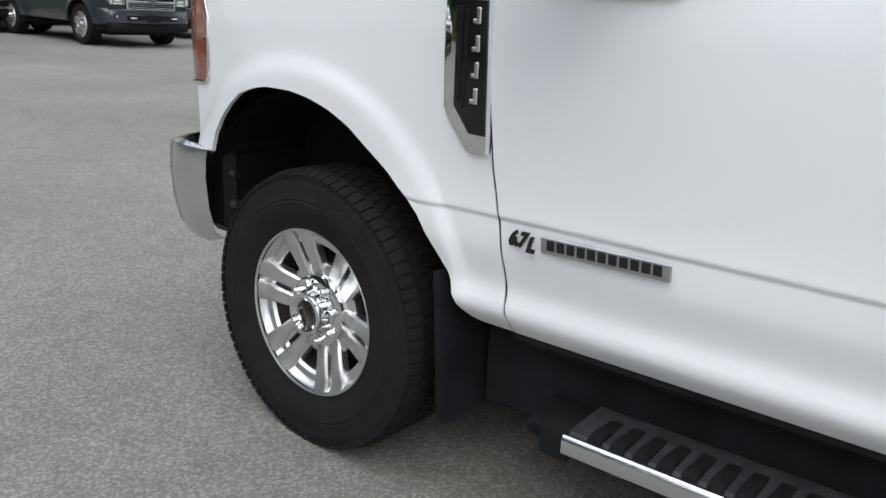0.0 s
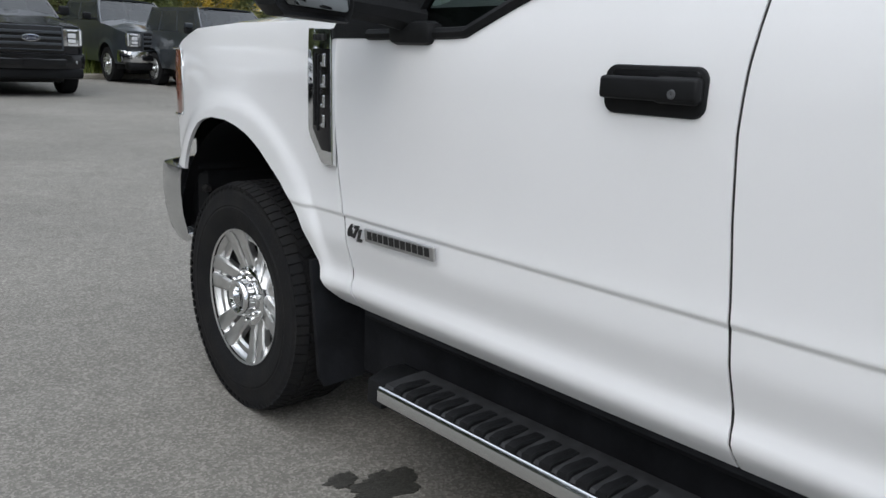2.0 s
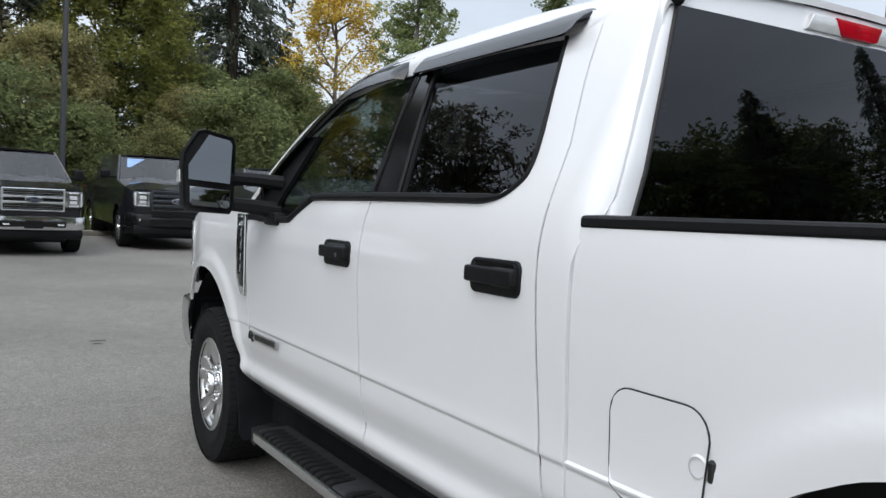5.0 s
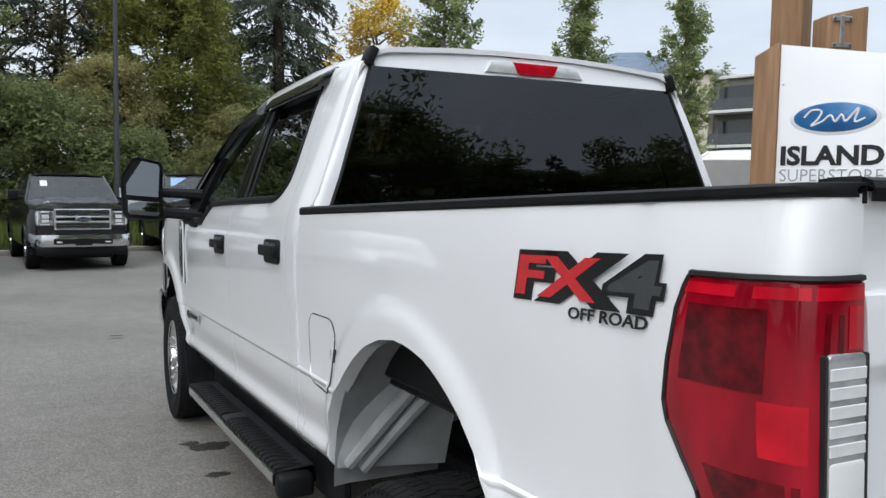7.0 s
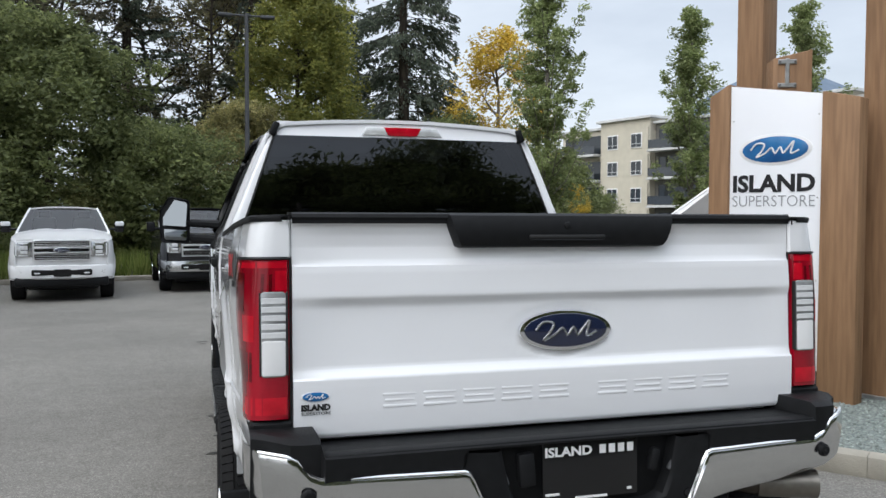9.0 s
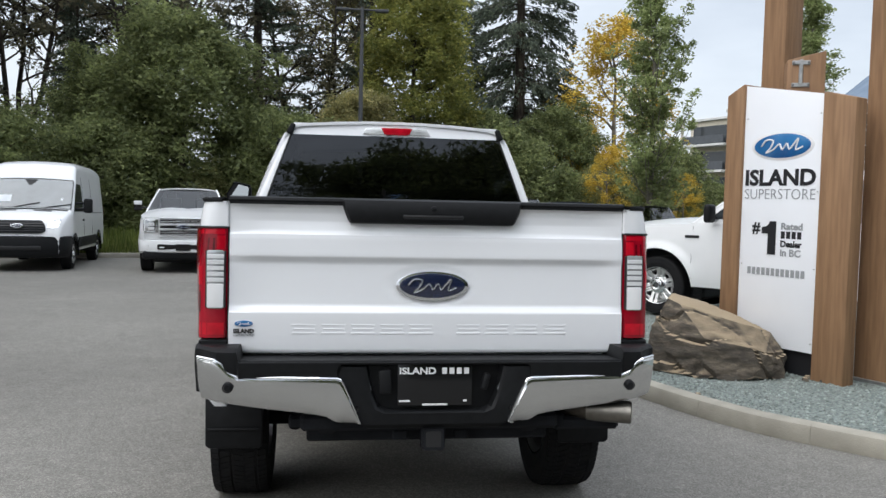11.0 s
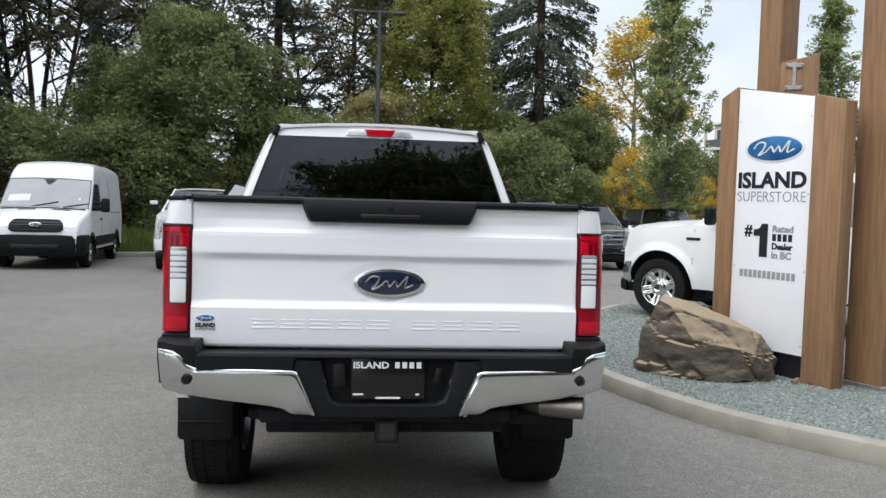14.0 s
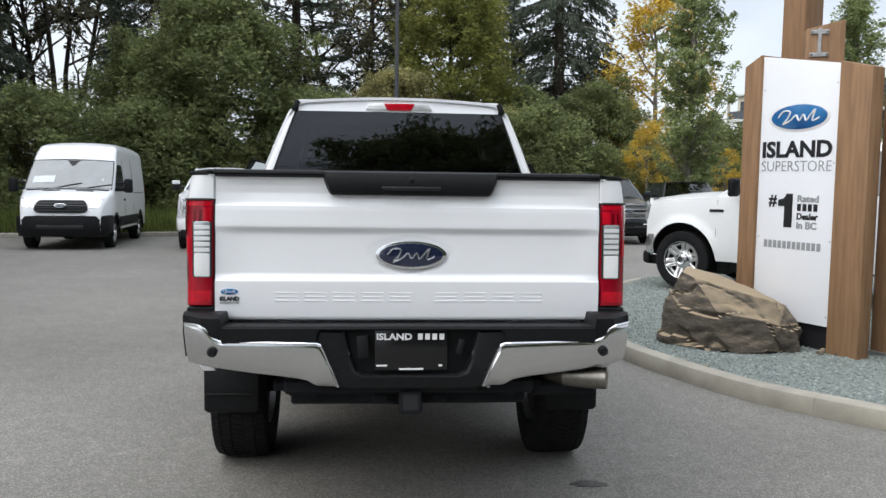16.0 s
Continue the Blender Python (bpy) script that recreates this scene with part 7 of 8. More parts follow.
def cargo_van(at):
    v = thing("cargo_van", "white cargo van with black bumper, grille and lower trim", "van", at, row)
    ax_f, ax_r, ra, rw = 4.64, 1.05, 0.44, 0.36
    TOP = [(0, 2.40), (0.05, 2.47), (0.2, 2.52), (1, 2.56), (3.1, 2.56), (3.45, 2.535), (3.72, 2.46), (3.92, 2.34), (4.04, 2.22), (4.13, 2.10), (4.86, 1.37), (5.02, 1.325), (5.2, 1.27), (5.36, 1.195), (5.48, 1.10), (5.56, 0.98), (5.60, 0.84), (5.61, 0.70)]
    FACE = [(0.70, 5.61), (0.84, 5.60), (0.98, 5.56), (1.10, 5.48), (1.195, 5.36), (1.27, 5.2), (1.325, 5.02)]

    def wide(y, z):
        w = 1.03 - 0.025 * max(0, 0.8 - z) - 0.13 * max(0, (z - 1.2) / 1.3) ** 1.2
        if y > 4.6:
            w -= 0.17 * ((y - 4.6) / 1.0) ** 2
        return w - (0.04 * ((0.15 - y) / 0.15) ** 2 if y < 0.15 else 0)

    def low(y):
        z = 0.44
        for c in (ax_f, ax_r):
            if abs(y - c) < ra:
                z = max(z, rw + math.sqrt(ra * ra - (y - c) ** 2))
        return z

    ys = sorted(set([5.61 * i / 70 for i in range(71)] + [p[0] for p in TOP] + [c + q * ra * k for c in (ax_f, ax_r) for q in (-1, 1) for k in (0.999, 0.97, 0.9, 0.8)]))
    rows = []
    for y in ys:
        t, lo = interp(y, TOP), low(y)
        r = min(0.24 if y < 3.6 else 0.13, (t - lo) * 0.45)
        half = [(wide(y, lo + (t - r - lo) * i / 9), lo + (t - r - lo) * i / 9) for i in range(10)]
        e = half[-1][0]
        half += [(e - r * (1 - math.cos(q)) * 0.9, t - r + r * math.sin(q)) for q in [math.pi / 2 * i / 6 for i in range(1, 7)]]
        e = half[-1][0]
        half += [(e * k, t + 0.035 * (1 - k * k)) for k in (0.75, 0.5, 0.25, 0.0)]
        rows.append([(-x, y, z) for x, z in half] + [(x, y, z) for x, z in half[-2::-1]])
    part("body", M().sheet(rows, (0, 0, -1), 0.01), WHITE2, v)
    part("underbody", M().box((0, 2.8, 0.42), (1.5, 5.2, 0.14), 0.02), FRAME, v)
    part("tail", M().box((0, 0.03, 1.4), (1.7, 0.05, 1.9), 0.02), WHITE2, v)

    def crown(y, k, off):
        t = interp(y, TOP)
        e = wide(y, t - 0.13) - 0.117
        return (e * k * 1.07, y + off * 0.6, t + 0.035 * (1 - k * k) + off)
    part("windscreen", M().sheet([[crown(y, k, 0.010) for k in (-1, -0.7, -0.35, 0, 0.35, 0.7, 1)] for y in (4.16, 4.3, 4.5, 4.7, 4.82)], (0, 0, -1), 0.006), VANSCREEN, v, "windscreen with the sky's grey put into its colour")
    for k in (-1, 1):
        part("screen_seal", M().tube([crown(y, k * 1.01, 0.012) for y in (4.14, 4.4, 4.84)], 0.012, 5), SEAL, v)
    part("screen_seal", M().tube([crown(4.145, k, 0.012) for k in (-1, -0.5, 0, 0.5, 1)], 0.010, 5), SEAL, v)
    part("cowl", M().tube([crown(4.86, k, 0.006) for k in (-0.95, -0.5, 0, 0.5, 0.95)], 0.022, 6), SEAL, v)
    part("dash_sheet", M().sheet([[crown(y, k, 0.014) for k in (0.36, 0.6, 0.86)] for y in (4.54, 4.62, 4.70)], (0, 0, -1), 0.002), PAPER, v, "white paper sheet on the dashboard")
    part("screen_dot", M().sheet([[crown(y, k, 0.014) for k in (-0.80, -0.75)] for y in (4.60, 4.64)], (0, 0, -1), 0.002), PAPER, v)
    part("sensor_patch", M().sheet([[crown(y, k, 0.013) for k in (-w, 0, w)] for y, w in ((4.17, 0.16), (4.23, 0.10), (4.30, 0.03))], (0, 0, -1), 0.002), SEAL, v)
    for s0, s1 in ((-0.62, -0.22), (0.16, 0.56)):
        part("bonnet_vent", M().tube([crown(4.98, k, 0.004) for k in (s0, (s0 + s1) / 2, s1)], 0.016, 5), SEAL, v)
    for x in (-0.45, 0.25):
        part("wiper", M().tube([crown(4.83, x, 0.02), crown(4.72, x - 0.55, 0.02)], 0.012, 5), SEAL, v)

    def face(x, z, off):
        return (x, interp(z - 0.03 * (1 - (x / 0.9) ** 2), FACE) + off - 0.10 * max(0, abs(x) - 0.5) ** 1.5, z)
    g = part("grille", M().sheet([[face(w * k, z, 0.03) for k in (-1, -0.7, -0.35, 0, 0.35, 0.7, 1)] for z, w in ((0.86, 0.44), (0.875, 0.52), (0.93, 0.58), (1.04, 0.56), (1.13, 0.50), (1.155, 0.44))], (0, -1, 0), 0.03), PLASTIC, v, "black trapezoid grille")
    for z in (0.91, 0.965, 1.02, 1.075):
        part("grille_bar", M().sheet([[face(0.54 * k, zz, 0.045) for k in (-1, -0.5, 0, 0.5, 1)] for zz in (z, z + 0.02)], (0, -1, 0), 0.02), PLASTIC_S, g)
    emblem(g, facing((0, 5.635, 1.03), (-1, 0, 0), (0, -0.25, 1)), 0.13, 0.05, NAVY, CHROME, 0.016)
    for s in (-1, 1):
        h = part("headlight", M().sheet([[face(s * x, z, 0.016) for x in xs_] for z, xs_ in ((0.985, (0.60, 0.68, 0.74, 0.80)), (1.02, (0.60, 0.69, 0.77, 0.84)), (1.08, (0.62, 0.70, 0.78, 0.86)), (1.15, (0.70, 0.75, 0.80, 0.87)), (1.20, (0.78, 0.81, 0.84, 0.87)))], (0, -1, 0), 0.02), LAMPREF, v, "clear swept headlight")
        part("lamp_inner", M().sheet([[face(s * x, z, 0.020) for x in (0.64, 0.70, 0.76)] for z in (1.01, 1.05, 1.09)], (0, -1, 0), 0.004), CLEARL, h)
        rows = [[(s * (wide(y, z) + 0.006 - (0.10 if z > 1.9 else 0.0) * 0), y, z) for y in ys2] for z, ys2 in ((1.36, (3.45, 3.9, 4.35, 4.70)), (1.55, (3.45, 3.85, 4.2, 4.55)), (1.8, (3.47, 3.75, 4.05, 4.32)), (2.02, (3.52, 3.7, 3.9, 4.08)))]
        part("side_window", M().sheet(rows, (-s, 0, 0), 0.004), WINDK, v, "dark side glass")
        part("wing_mirror", M().box((s * 1.30, 4.52, 1.50), (0.20, 0.12, 0.34), 0.05, 3).box((s * 1.14, 4.52, 1.42), (0.24, 0.08, 0.07), 0.02).box((s * 1.12, 4.52, 1.56), (0.22, 0.06, 0.05), 0.02), PLASTIC, v, "tall black wing mirror")
        part("side_trim", M().box((s * 1.028, 2.84, 0.62), (0.04, 2.65, 0.24), 0.012, 2), PLASTIC, v)
        part("arch_trim", M().lathe([(ra + 0.01, s * 1.0), (ra + 0.01, s * 1.045), (ra + 0.06, s * 1.04)], 22, "x", (0, ax_f, rw), radians(-8), radians(188)), PLASTIC, v)
        part("arch_trim", M().lathe([(ra + 0.01, s * 1.0), (ra + 0.01, s * 1.045), (ra + 0.06, s * 1.04)], 22, "x", (0, ax_r, rw), radians(-8), radians(188)), PLASTIC, v)
        for y in (3.35, 2.1):
            part("door_seam", M().tube([(s * (wide(y, z) + 0.001), y, z) for z in (0.5, 0.9, 1.4, 1.9, 2.2)], 0.005, 4), SEAL, v)
        part("slide_rail", M().box((s * 1.018, 1.3, 1.32), (0.012, 1.7, 0.03), 0.004), GREYPL, v)
        part("door_handle", M().box((s * 1.04, 3.5, 1.15), (0.03, 0.18, 0.05), 0.012, 2), PLASTIC, v)
        part("tail_lamp", M().box((s * 0.95, 0.02, 1.25), (0.12, 0.08, 0.5), 0.02, 2), REDLENS, v)
        for y in (ax_f, ax_r):
            m = Matrix.Translation((s * 0.875, y, rw)) @ (Matrix.Rotation(math.pi, 4, "Z") if s > 0 else Matrix()) @ Matrix.Scale(0.36 / 0.41, 4)
            w = part("wheel", FAR_TYRE, RUBBER, v, "black tyre on a silver steel wheel", m)
            part("rim", RIM_ME, STEEL, w)
            part("hub_cap", CAP_ME, STEEL, w)
            part("wheel_liner", M().lathe([(ra, s * 0.99), (ra, s * 0.6)], 18, "x", (0, y, rw), radians(-10), radians(190)), SEAL, v)
    plan = [(-1.04, 5.09), (-1.03, 5.25), (-0.985, 5.46), (-0.86, 5.60), (-0.5, 5.69), (0, 5.72)]
    plan += [(-a, b) for a, b in plan[-2::-1]]
    bb = part("front_bumper", M().sheet([[(x * 0.95, y - 0.08, 0.80), (x, y - 0.02, 0.785), (x * 1.005, y, 0.70), (x * 1.005, y + 0.006, 0.56), (x, y, 0.44), (x * 0.95, y - 0.06, 0.33), (x * 0.9, y - 0.14, 0.31)] for x, y in plan], (0, -0.8, 0), 0.03), PLASTIC, v, "black plastic front bumper")
    part("lower_intake", M().box((0, 5.70, 0.54), (1.0, 0.06, 0.09), 0.02, 2), SEAL, bb)
    part("rear_bumper", M().box((0, -0.05, 0.5), (1.9, 0.14, 0.2), 0.04, 2), PLASTIC, v)
    return v


van = cargo_van(parked(-7.36, 15.65, 187, 5.6))
wt = vehicle("pickup_truck", "white light-duty pickup displayed on the gravel island", "pickup truck", Matrix.Translation((0, 0, 0.115 - fall(8.70))) @ parked(4.31, 8.58, 40, 5.9), WHITE2, fo=0.62, cowl=1.14, rwr=0.425, lean=0.86, hood=1.275, belt=1.31, H=2.02, bumper=CHROME_B, grille="chrome")
for q in (-1, 1):
    part("fender_badge", M().box((q * 1.0, 4.78, 1.125), (0.012, 0.20, 0.036), 0.004), DECAL_K, wt, "dark block badge")

# ---- trees ----
def quads(name, V, k=4):
    """A mesh of loose leaves of k corners from an array of corners."""
    n = len(V) // k
    me = bpy.data.meshes.new(name)
    me.vertices.add(n * k)
    me.vertices.foreach_set("co", np.ascontiguousarray(V, dtype=np.float32).ravel())
    me.loops.add(n * k)
    me.loops.foreach_set("vertex_index", np.arange(n * k, dtype=np.int32))
    me.polygons.add(n)
    me.polygons.foreach_set("loop_start", np.arange(0, n * k, k, dtype=np.int32))
    me.update(calc_edges=True)
    return me


def leaves(rng, C, R, per, size, flat=0.5, long=1.7):
    """Leaves round clump centres C with radii R: (clumps * per) diamonds of about that size."""
    n = len(C) * per
    c, r = np.repeat(C, per, 0), np.repeat(R, per)[:, None]
    d = rng.normal(size=(n, 3))
    d /= np.linalg.norm(d, axis=1, keepdims=True)
    p = c + d * r * rng.random((n, 1)) ** 0.45 * np.array([1, 1, 0.8])
    a = rng.normal(size=(n, 3))
    a[:, 2] *= flat
    a /= np.linalg.norm(a, axis=1, keepdims=True)
    b = np.cross(a, rng.normal(size=(n, 3)))
    b /= np.linalg.norm(b, axis=1, keepdims=True)
    s = size * rng.uniform(0.6, 1.3, (n, 1))
    V = np.empty((n, 3, 3))
    V[:, 0], V[:, 1], V[:, 2] = p - a * s * long / 2 + b * s * 0.25, p + a * s * long / 2, p - b * s * 0.6
    return V.reshape(-1, 3)


def limbs(rng, m, start, way, length, r, depth, ends, spread=0.6, up=0.25, kids=(3, 4), bend=0.12):
    """A limb that bends, tapers and forks; leaves its tips in ends."""
    pts, p, d = [Vector(start)], Vector(start), Vector(way).normalized()
    steps = 4
    for _ in range(steps):
        d = (d + Vector(rng.normal(0, bend, 3)) + Vector((0, 0, up * 0.25))).normalized()
        p = p + d * (length / steps)
        pts.append(p.copy())
    m.tube(pts, [r * (1 - 0.55 * i / steps) for i in range(steps + 1)], 6 if depth > 1 else 4, False)
    if depth == 0:
        ends.append(pts[-1])
        ends.append(pts[-2])
        return
    for k in range(int(rng.integers(kids[0], kids[1] + 1))):
        t = pts[-1] if k == 0 else pts[int(rng.integers(2, steps + 1))]
        w = (d + Vector(rng.normal(0, spread, 3))).normalized()
        limbs(rng, m, t, w, length * rng.uniform(0.55, 0.8), r * 0.5, depth - 1, ends, spread, up, kids, bend)


def broadleaf(seed, H, crown, leaf, bark=BARK, trunks=1, per=90, size=0.17, bare=0.0, low=0.25, clump=0.75, extra=0):
    rng = np.random.default_rng(seed)
    m, ends = M(), []
    for t in range(trunks):
        a = 6.28 * t / trunks
        base = (0.25 * math.cos(a) * (trunks > 1), 0.25 * math.sin(a) * (trunks > 1), -0.3)
        lean = Vector((0.16 * math.cos(a), 0.16 * math.sin(a), 1)) if trunks > 1 else Vector((0.02, 0.03, 1))
        trunk = [Vector(base)]
        for i in range(7):
            trunk.append(trunk[-1] + (lean + Vector(rng.normal(0, 0.06, 3))).normalized() * H * 0.85 / 7)
        rr = H * 0.018 / (trunks ** 0.4)
        m.tube(trunk, [rr * (1.25 if i == 0 else 1 - 0.11 * i) for i in range(8)], 9, False)
        for i in range(int(H * 1.3)):
            z = low + (1 - low) * rng.random() ** 0.8
            q = trunk[min(7, 1 + int(z * 6.9))].lerp(trunk[min(7, 2 + int(z * 6.9))], rng.random())
            a2 = rng.random() * 6.28
            k = math.sin(math.pi * min(1, 0.28 + 0.72 * (z - low) / (1 - low) * 0.98)) ** 0.7
            limbs(rng, m, q, (math.cos(a2), math.sin(a2), 0.35 + 0.5 * rng.random()), crown * (0.35 + 0.6 * k) * rng.uniform(0.55, 0.85), rr * 0.35, 1, ends, 0.55, 0.2, (2, 3))
    C = np.array([e[:] for e in ends])
    if bare:
        C = C[rng.random(len(C)) > bare * np.clip((C[:, 2] / H - 0.2) * 1.6, 0, 1)]
    if extra:
        a = rng.random(extra) * 6.28
        z = rng.random(extra)
        rr2 = crown * np.sin(np.pi * np.clip(0.2 + 0.78 * z, 0, 1)) ** 0.6 * np.sqrt(rng.uniform(0.2, 1, extra))
        C = np.vstack([C, np.stack([rr2 * np.cos(a), rr2 * np.sin(a), H * (low * 0.5 + (1 - low * 0.5) * z * 0.97)], 1)])
    V = leaves(rng, C, rng.uniform(0.5, 1.2, len(C)) * clump, per, size)
    return m.mesh("trunk", 60), quads("crown", V, 3), bark, leaf


def conifer(seed, H, R, leaf, droop=0.35, density=1.0, bare=0.12, gap=0.0, hang=0.0):
    rng = np.random.default_rng(seed)
    m = M()
    m.tube([(0.0, 0.0, -0.3), (0.05, 0, H * 0.3), (0.0, 0.05, H * 0.65), (0, 0, H)], [H * 0.018, H * 0.014, H * 0.008, 0.02], 9, False)
    P, A, S = [], [], []
    z = H * bare
    while z < H * 0.99:
        t = z / H
        n = int(rng.integers(4, 7))
        for k in range(n):
            if rng.random() < gap:
                continue
            a = rng.random() * 6.28
            ln = R * (1 - t) ** 0.75 * rng.uniform(0.6, 1.12) + 0.25
            dz = rng.uniform(0.0, 0.25)
            pts = []
            for i in range(7):
                s = i / 6
                rr = ln * s
                pts.append(Vector((math.cos(a) * rr, math.sin(a) * rr, z + dz * rr - droop * ln * s * s + 0.12 * ln * max(0, s - 0.7))))
            m.tube([pts[0], pts[2], pts[4], pts[6]], [0.05 * (1 - t) + 0.015, 0.03 * (1 - t) + 0.012, 0.015, 0.006], 4, False)
            q = int(max(8, ln * 26) * density)
            for _ in range(q):
                s = 0.12 + 0.88 * rng.random() ** 0.7
                i = min(5, int(s * 6))
                b = pts[i].lerp(pts[i + 1], s * 6 - i)
                side = rng.choice((-1, 1)) * rng.uniform(0.2, 1.0)
                w = ln * 0.27 * (1.2 - s) * (0.55 + 0.45 * math.sin(s * 19 + k * 2.1))
                off = Vector((-math.sin(a), math.cos(a), 0)) * side * w
                P.append((b + off + Vector((0, 0, -abs(side) * w * 0.35 - hang * rng.random() ** 2)))[:])
                A.append((math.cos(a + side * 0.7), math.sin(a + side * 0.7), -0.25 - (0.5 + 2 * hang) * rng.random()))
                S.append(rng.uniform(0.11, 0.27) * (0.7 + 0.5 * (1 - t)))
        z += rng.uniform(0.28, 0.5) * (0.6 + 0.6 * (1 - t))
    P, A, S = np.array(P), np.array(A), np.array(S)[:, None]
    A /= np.linalg.norm(A, axis=1, keepdims=True)
    B = np.cross(A, rng.normal(size=A.shape))
    B /= np.linalg.norm(B, axis=1, keepdims=True)
    V = np.empty((len(P), 4, 3))
    V[:, 0], V[:, 2] = P - A * S * 0.3, P + A * S * 0.9
    V[:, 1], V[:, 3] = P + B * S * 0.26 + A * S * 0.2, P - B * S * 0.26 + A * S * 0.1
    return m.mesh("trunk", 60), quads("crown", V.reshape(-1, 3)), BARK, leaf


def columnar(seed, H, R):
    rng = np.random.default_rng(seed)
    m, C = M(), []
    m.tube([(0, 0, -0.2), (0.03, 0, H * 0.4), (0, 0.03, H * 0.97)], [H * 0.012, H * 0.009, 0.02], 8, False)
    z = 0.8
    while z < H * 0.97:
        t = z / H
        k = R * (math.sin(math.pi * min(1, 0.16 + 0.8 * t)) ** 0.8) * (1.1 - 0.45 * t)
        for _ in range(3):
            a = rng.random() * 6.28
            ln = k * rng.uniform(0.5, 1.65 if rng.random() < 0.25 else 1.15)
            e = Vector((math.cos(a) * ln, math.sin(a) * ln, z + ln * 1.15))
            m.tube([(0, 0, z), (e.x * 0.5, e.y * 0.5, z + ln * 0.35), e], [0.03, 0.018, 0.008], 4, False)
            for s in (0.35, 0.6, 0.82, 1.0):
                C.append((e.x * s + rng.normal(0, 0.07), e.y * s + rng.normal(0, 0.07), z + (e.z - z) * s + rng.normal(0, 0.09)))
        z += rng.uniform(0.2, 0.34)
    C = np.array(C)
    V = leaves(rng, C, rng.uniform(0.15, 0.40, len(C)), 54, 0.095)
    return m.mesh("trunk", 60), quads("crown", V, 3), BARK2, L_COL


def plant(spec, label, x, y, turn=0.0, scale=1.0, name="tree", cat="tree", group="", z=None):
    t_me, c_me, bark, leaf = spec
    for me, mm in ((t_me, bark), (c_me, leaf)):
        if not me.materials:
            me.materials.append(mm)
    base = z if z is not None else 0.0
    m = Matrix.Translation((x, y, base)) @ Matrix.Rotation(radians(turn), 4, "Z") @ Matrix.Scale(scale, 4)
    o = thing(name, label, cat, None, group)
    o.matrix_local = m
    part("trunk", t_me, bark, o)
    part("crown", c_me, leaf, o)
    return o


BIG = broadleaf(11, 20, 6.4, L_MAPLE, trunks=5, per=40, size=0.19, low=0.22, clump=0.72, bare=0.22)
THIN = broadleaf(17, 17, 5.0, L_BROWN, trunks=3, per=70, size=0.15, low=0.15, clump=0.8, bare=0.2)
BIG2 = broadleaf(12, 17, 5.4, L_OLIVE, trunks=1, per=66, size=0.17, low=0.15, clump=0.85)
ROUND = broadleaf(13, 8.8, 3.6, L_DARK, per=104, size=0.125, low=0.05, clump=0.8, extra=420)
YG = broadleaf(14, 13.4, 3.1, L_YG, per=110, size=0.125, low=0.06, clump=0.75, extra=480)
OLIVE = broadleaf(15, 9.0, 3.4, L_OLIVE, per=98, size=0.125, low=0.06, clump=0.82, extra=300)
YEL = broadleaf(16, 10.0, 3.0, L_YEL, bark=BARK2, per=72, size=0.12, bare=0.5, low=0.08, clump=0.65, extra=130)
CON_A = conifer(21, 25, 5.6, L_CON, 0.42, 2.6, 0.04, 0.0, 0.5)
CON_B = conifer(22, 20, 3.8, L_CON, 0.30, 2.0, 0.05, 0.05, 0.3)
CON_C = conifer(23, 15, 3.4, L_CON, 0.2, 2.4, 0.04, 0.05, 0.2)
PINE = conifer(24, 21, 4.8, L_CON, 0.08, 1.8, 0.15, 0.35, 0.1)
COL_A, COL_B = columnar(31, 11.0, 1.42), columnar(32, 10.6, 1.05)
SHRUB = broadleaf(41, 3.6, 2.3, L_MID, per=80, size=0.10, low=0.02, clump=0.62, extra=170)
SHRUB_D = broadleaf(42, 4.4, 2.6, L_DARK, per=80, size=0.11, low=0.02, clump=0.68, extra=200)

zv = 0.05
for x, y, t, s in ((-9.8, 43, 0, 1.0), (-17.0, 41, 150, 0.98), (-26, 31, 200, 0.95)):
    plant(BIG, "tall dark maple with several trunks and open limbs", x, y, t, s, group="tree belt", z=zv)
for x, y, t, s in ((-1.6, 45, 60, 0.95), (-21.5, 38, 130, 0.85), (-14.2, 47, 10, 0.8)):
    plant(THIN, "tall brown-green tree with thin leaves and bare limbs", x, y, t, s, group="tree belt", z=zv)
for x, y, t, s in ((-32, 38, 90, 1.1), (1.4, 49, 200, 0.95)):
    plant(BIG2, "tall olive-green broadleaf tree", x, y, t, s, group="tree belt", z=zv)
for x, y, t, s in ((-6.7, 30.5, 0, 1.02), (-9.2, 31.5, 80, 0.80), (-21, 26, 20, 0.7), (-3.6, 32.5, 120, 0.62), (7.4, 39, 50, 0.72), (12.0, 42, 190, 0.8)):
    plant(ROUND, "dense dark green rounded tree reaching the ground", x, y, t, s, group="tree belt", z=zv)
plant(YG, "yellow-green broadleaf tree turning in autumn", 3.6, 38, 0, 1.0, group="tree belt", z=zv)
for x, y, t, s in ((0.6, 34.5, 0, 0.72), (5.9, 35.5, 20, 0.55)):
    plant(OLIVE, "olive-green tree with yellowing leaves", x, y, t, s, group="tree belt", z=zv)
plant(OLIVE, "small olive-green tree beside the verge", -12.6, 28, 40, 0.5, group="tree belt", z=zv)
plant(YEL, "autumn-yellow tree with a half bare top", 16.4, 45, 0, 1.3, group="tree belt", z=zv)
plant(YEL, "small autumn-yellow tree with thin leaves", 14.0, 43, 100, 0.62, group="tree belt", z=zv)
for x, y, t, s in ((12.5, 34.2, 30, 0.44), (16.5, 34.6, 150, 0.32)):
    plant(YEL, "small autumn-yellow tree with thin leaves", x, y, t, s, group="tree belt", z=zv)
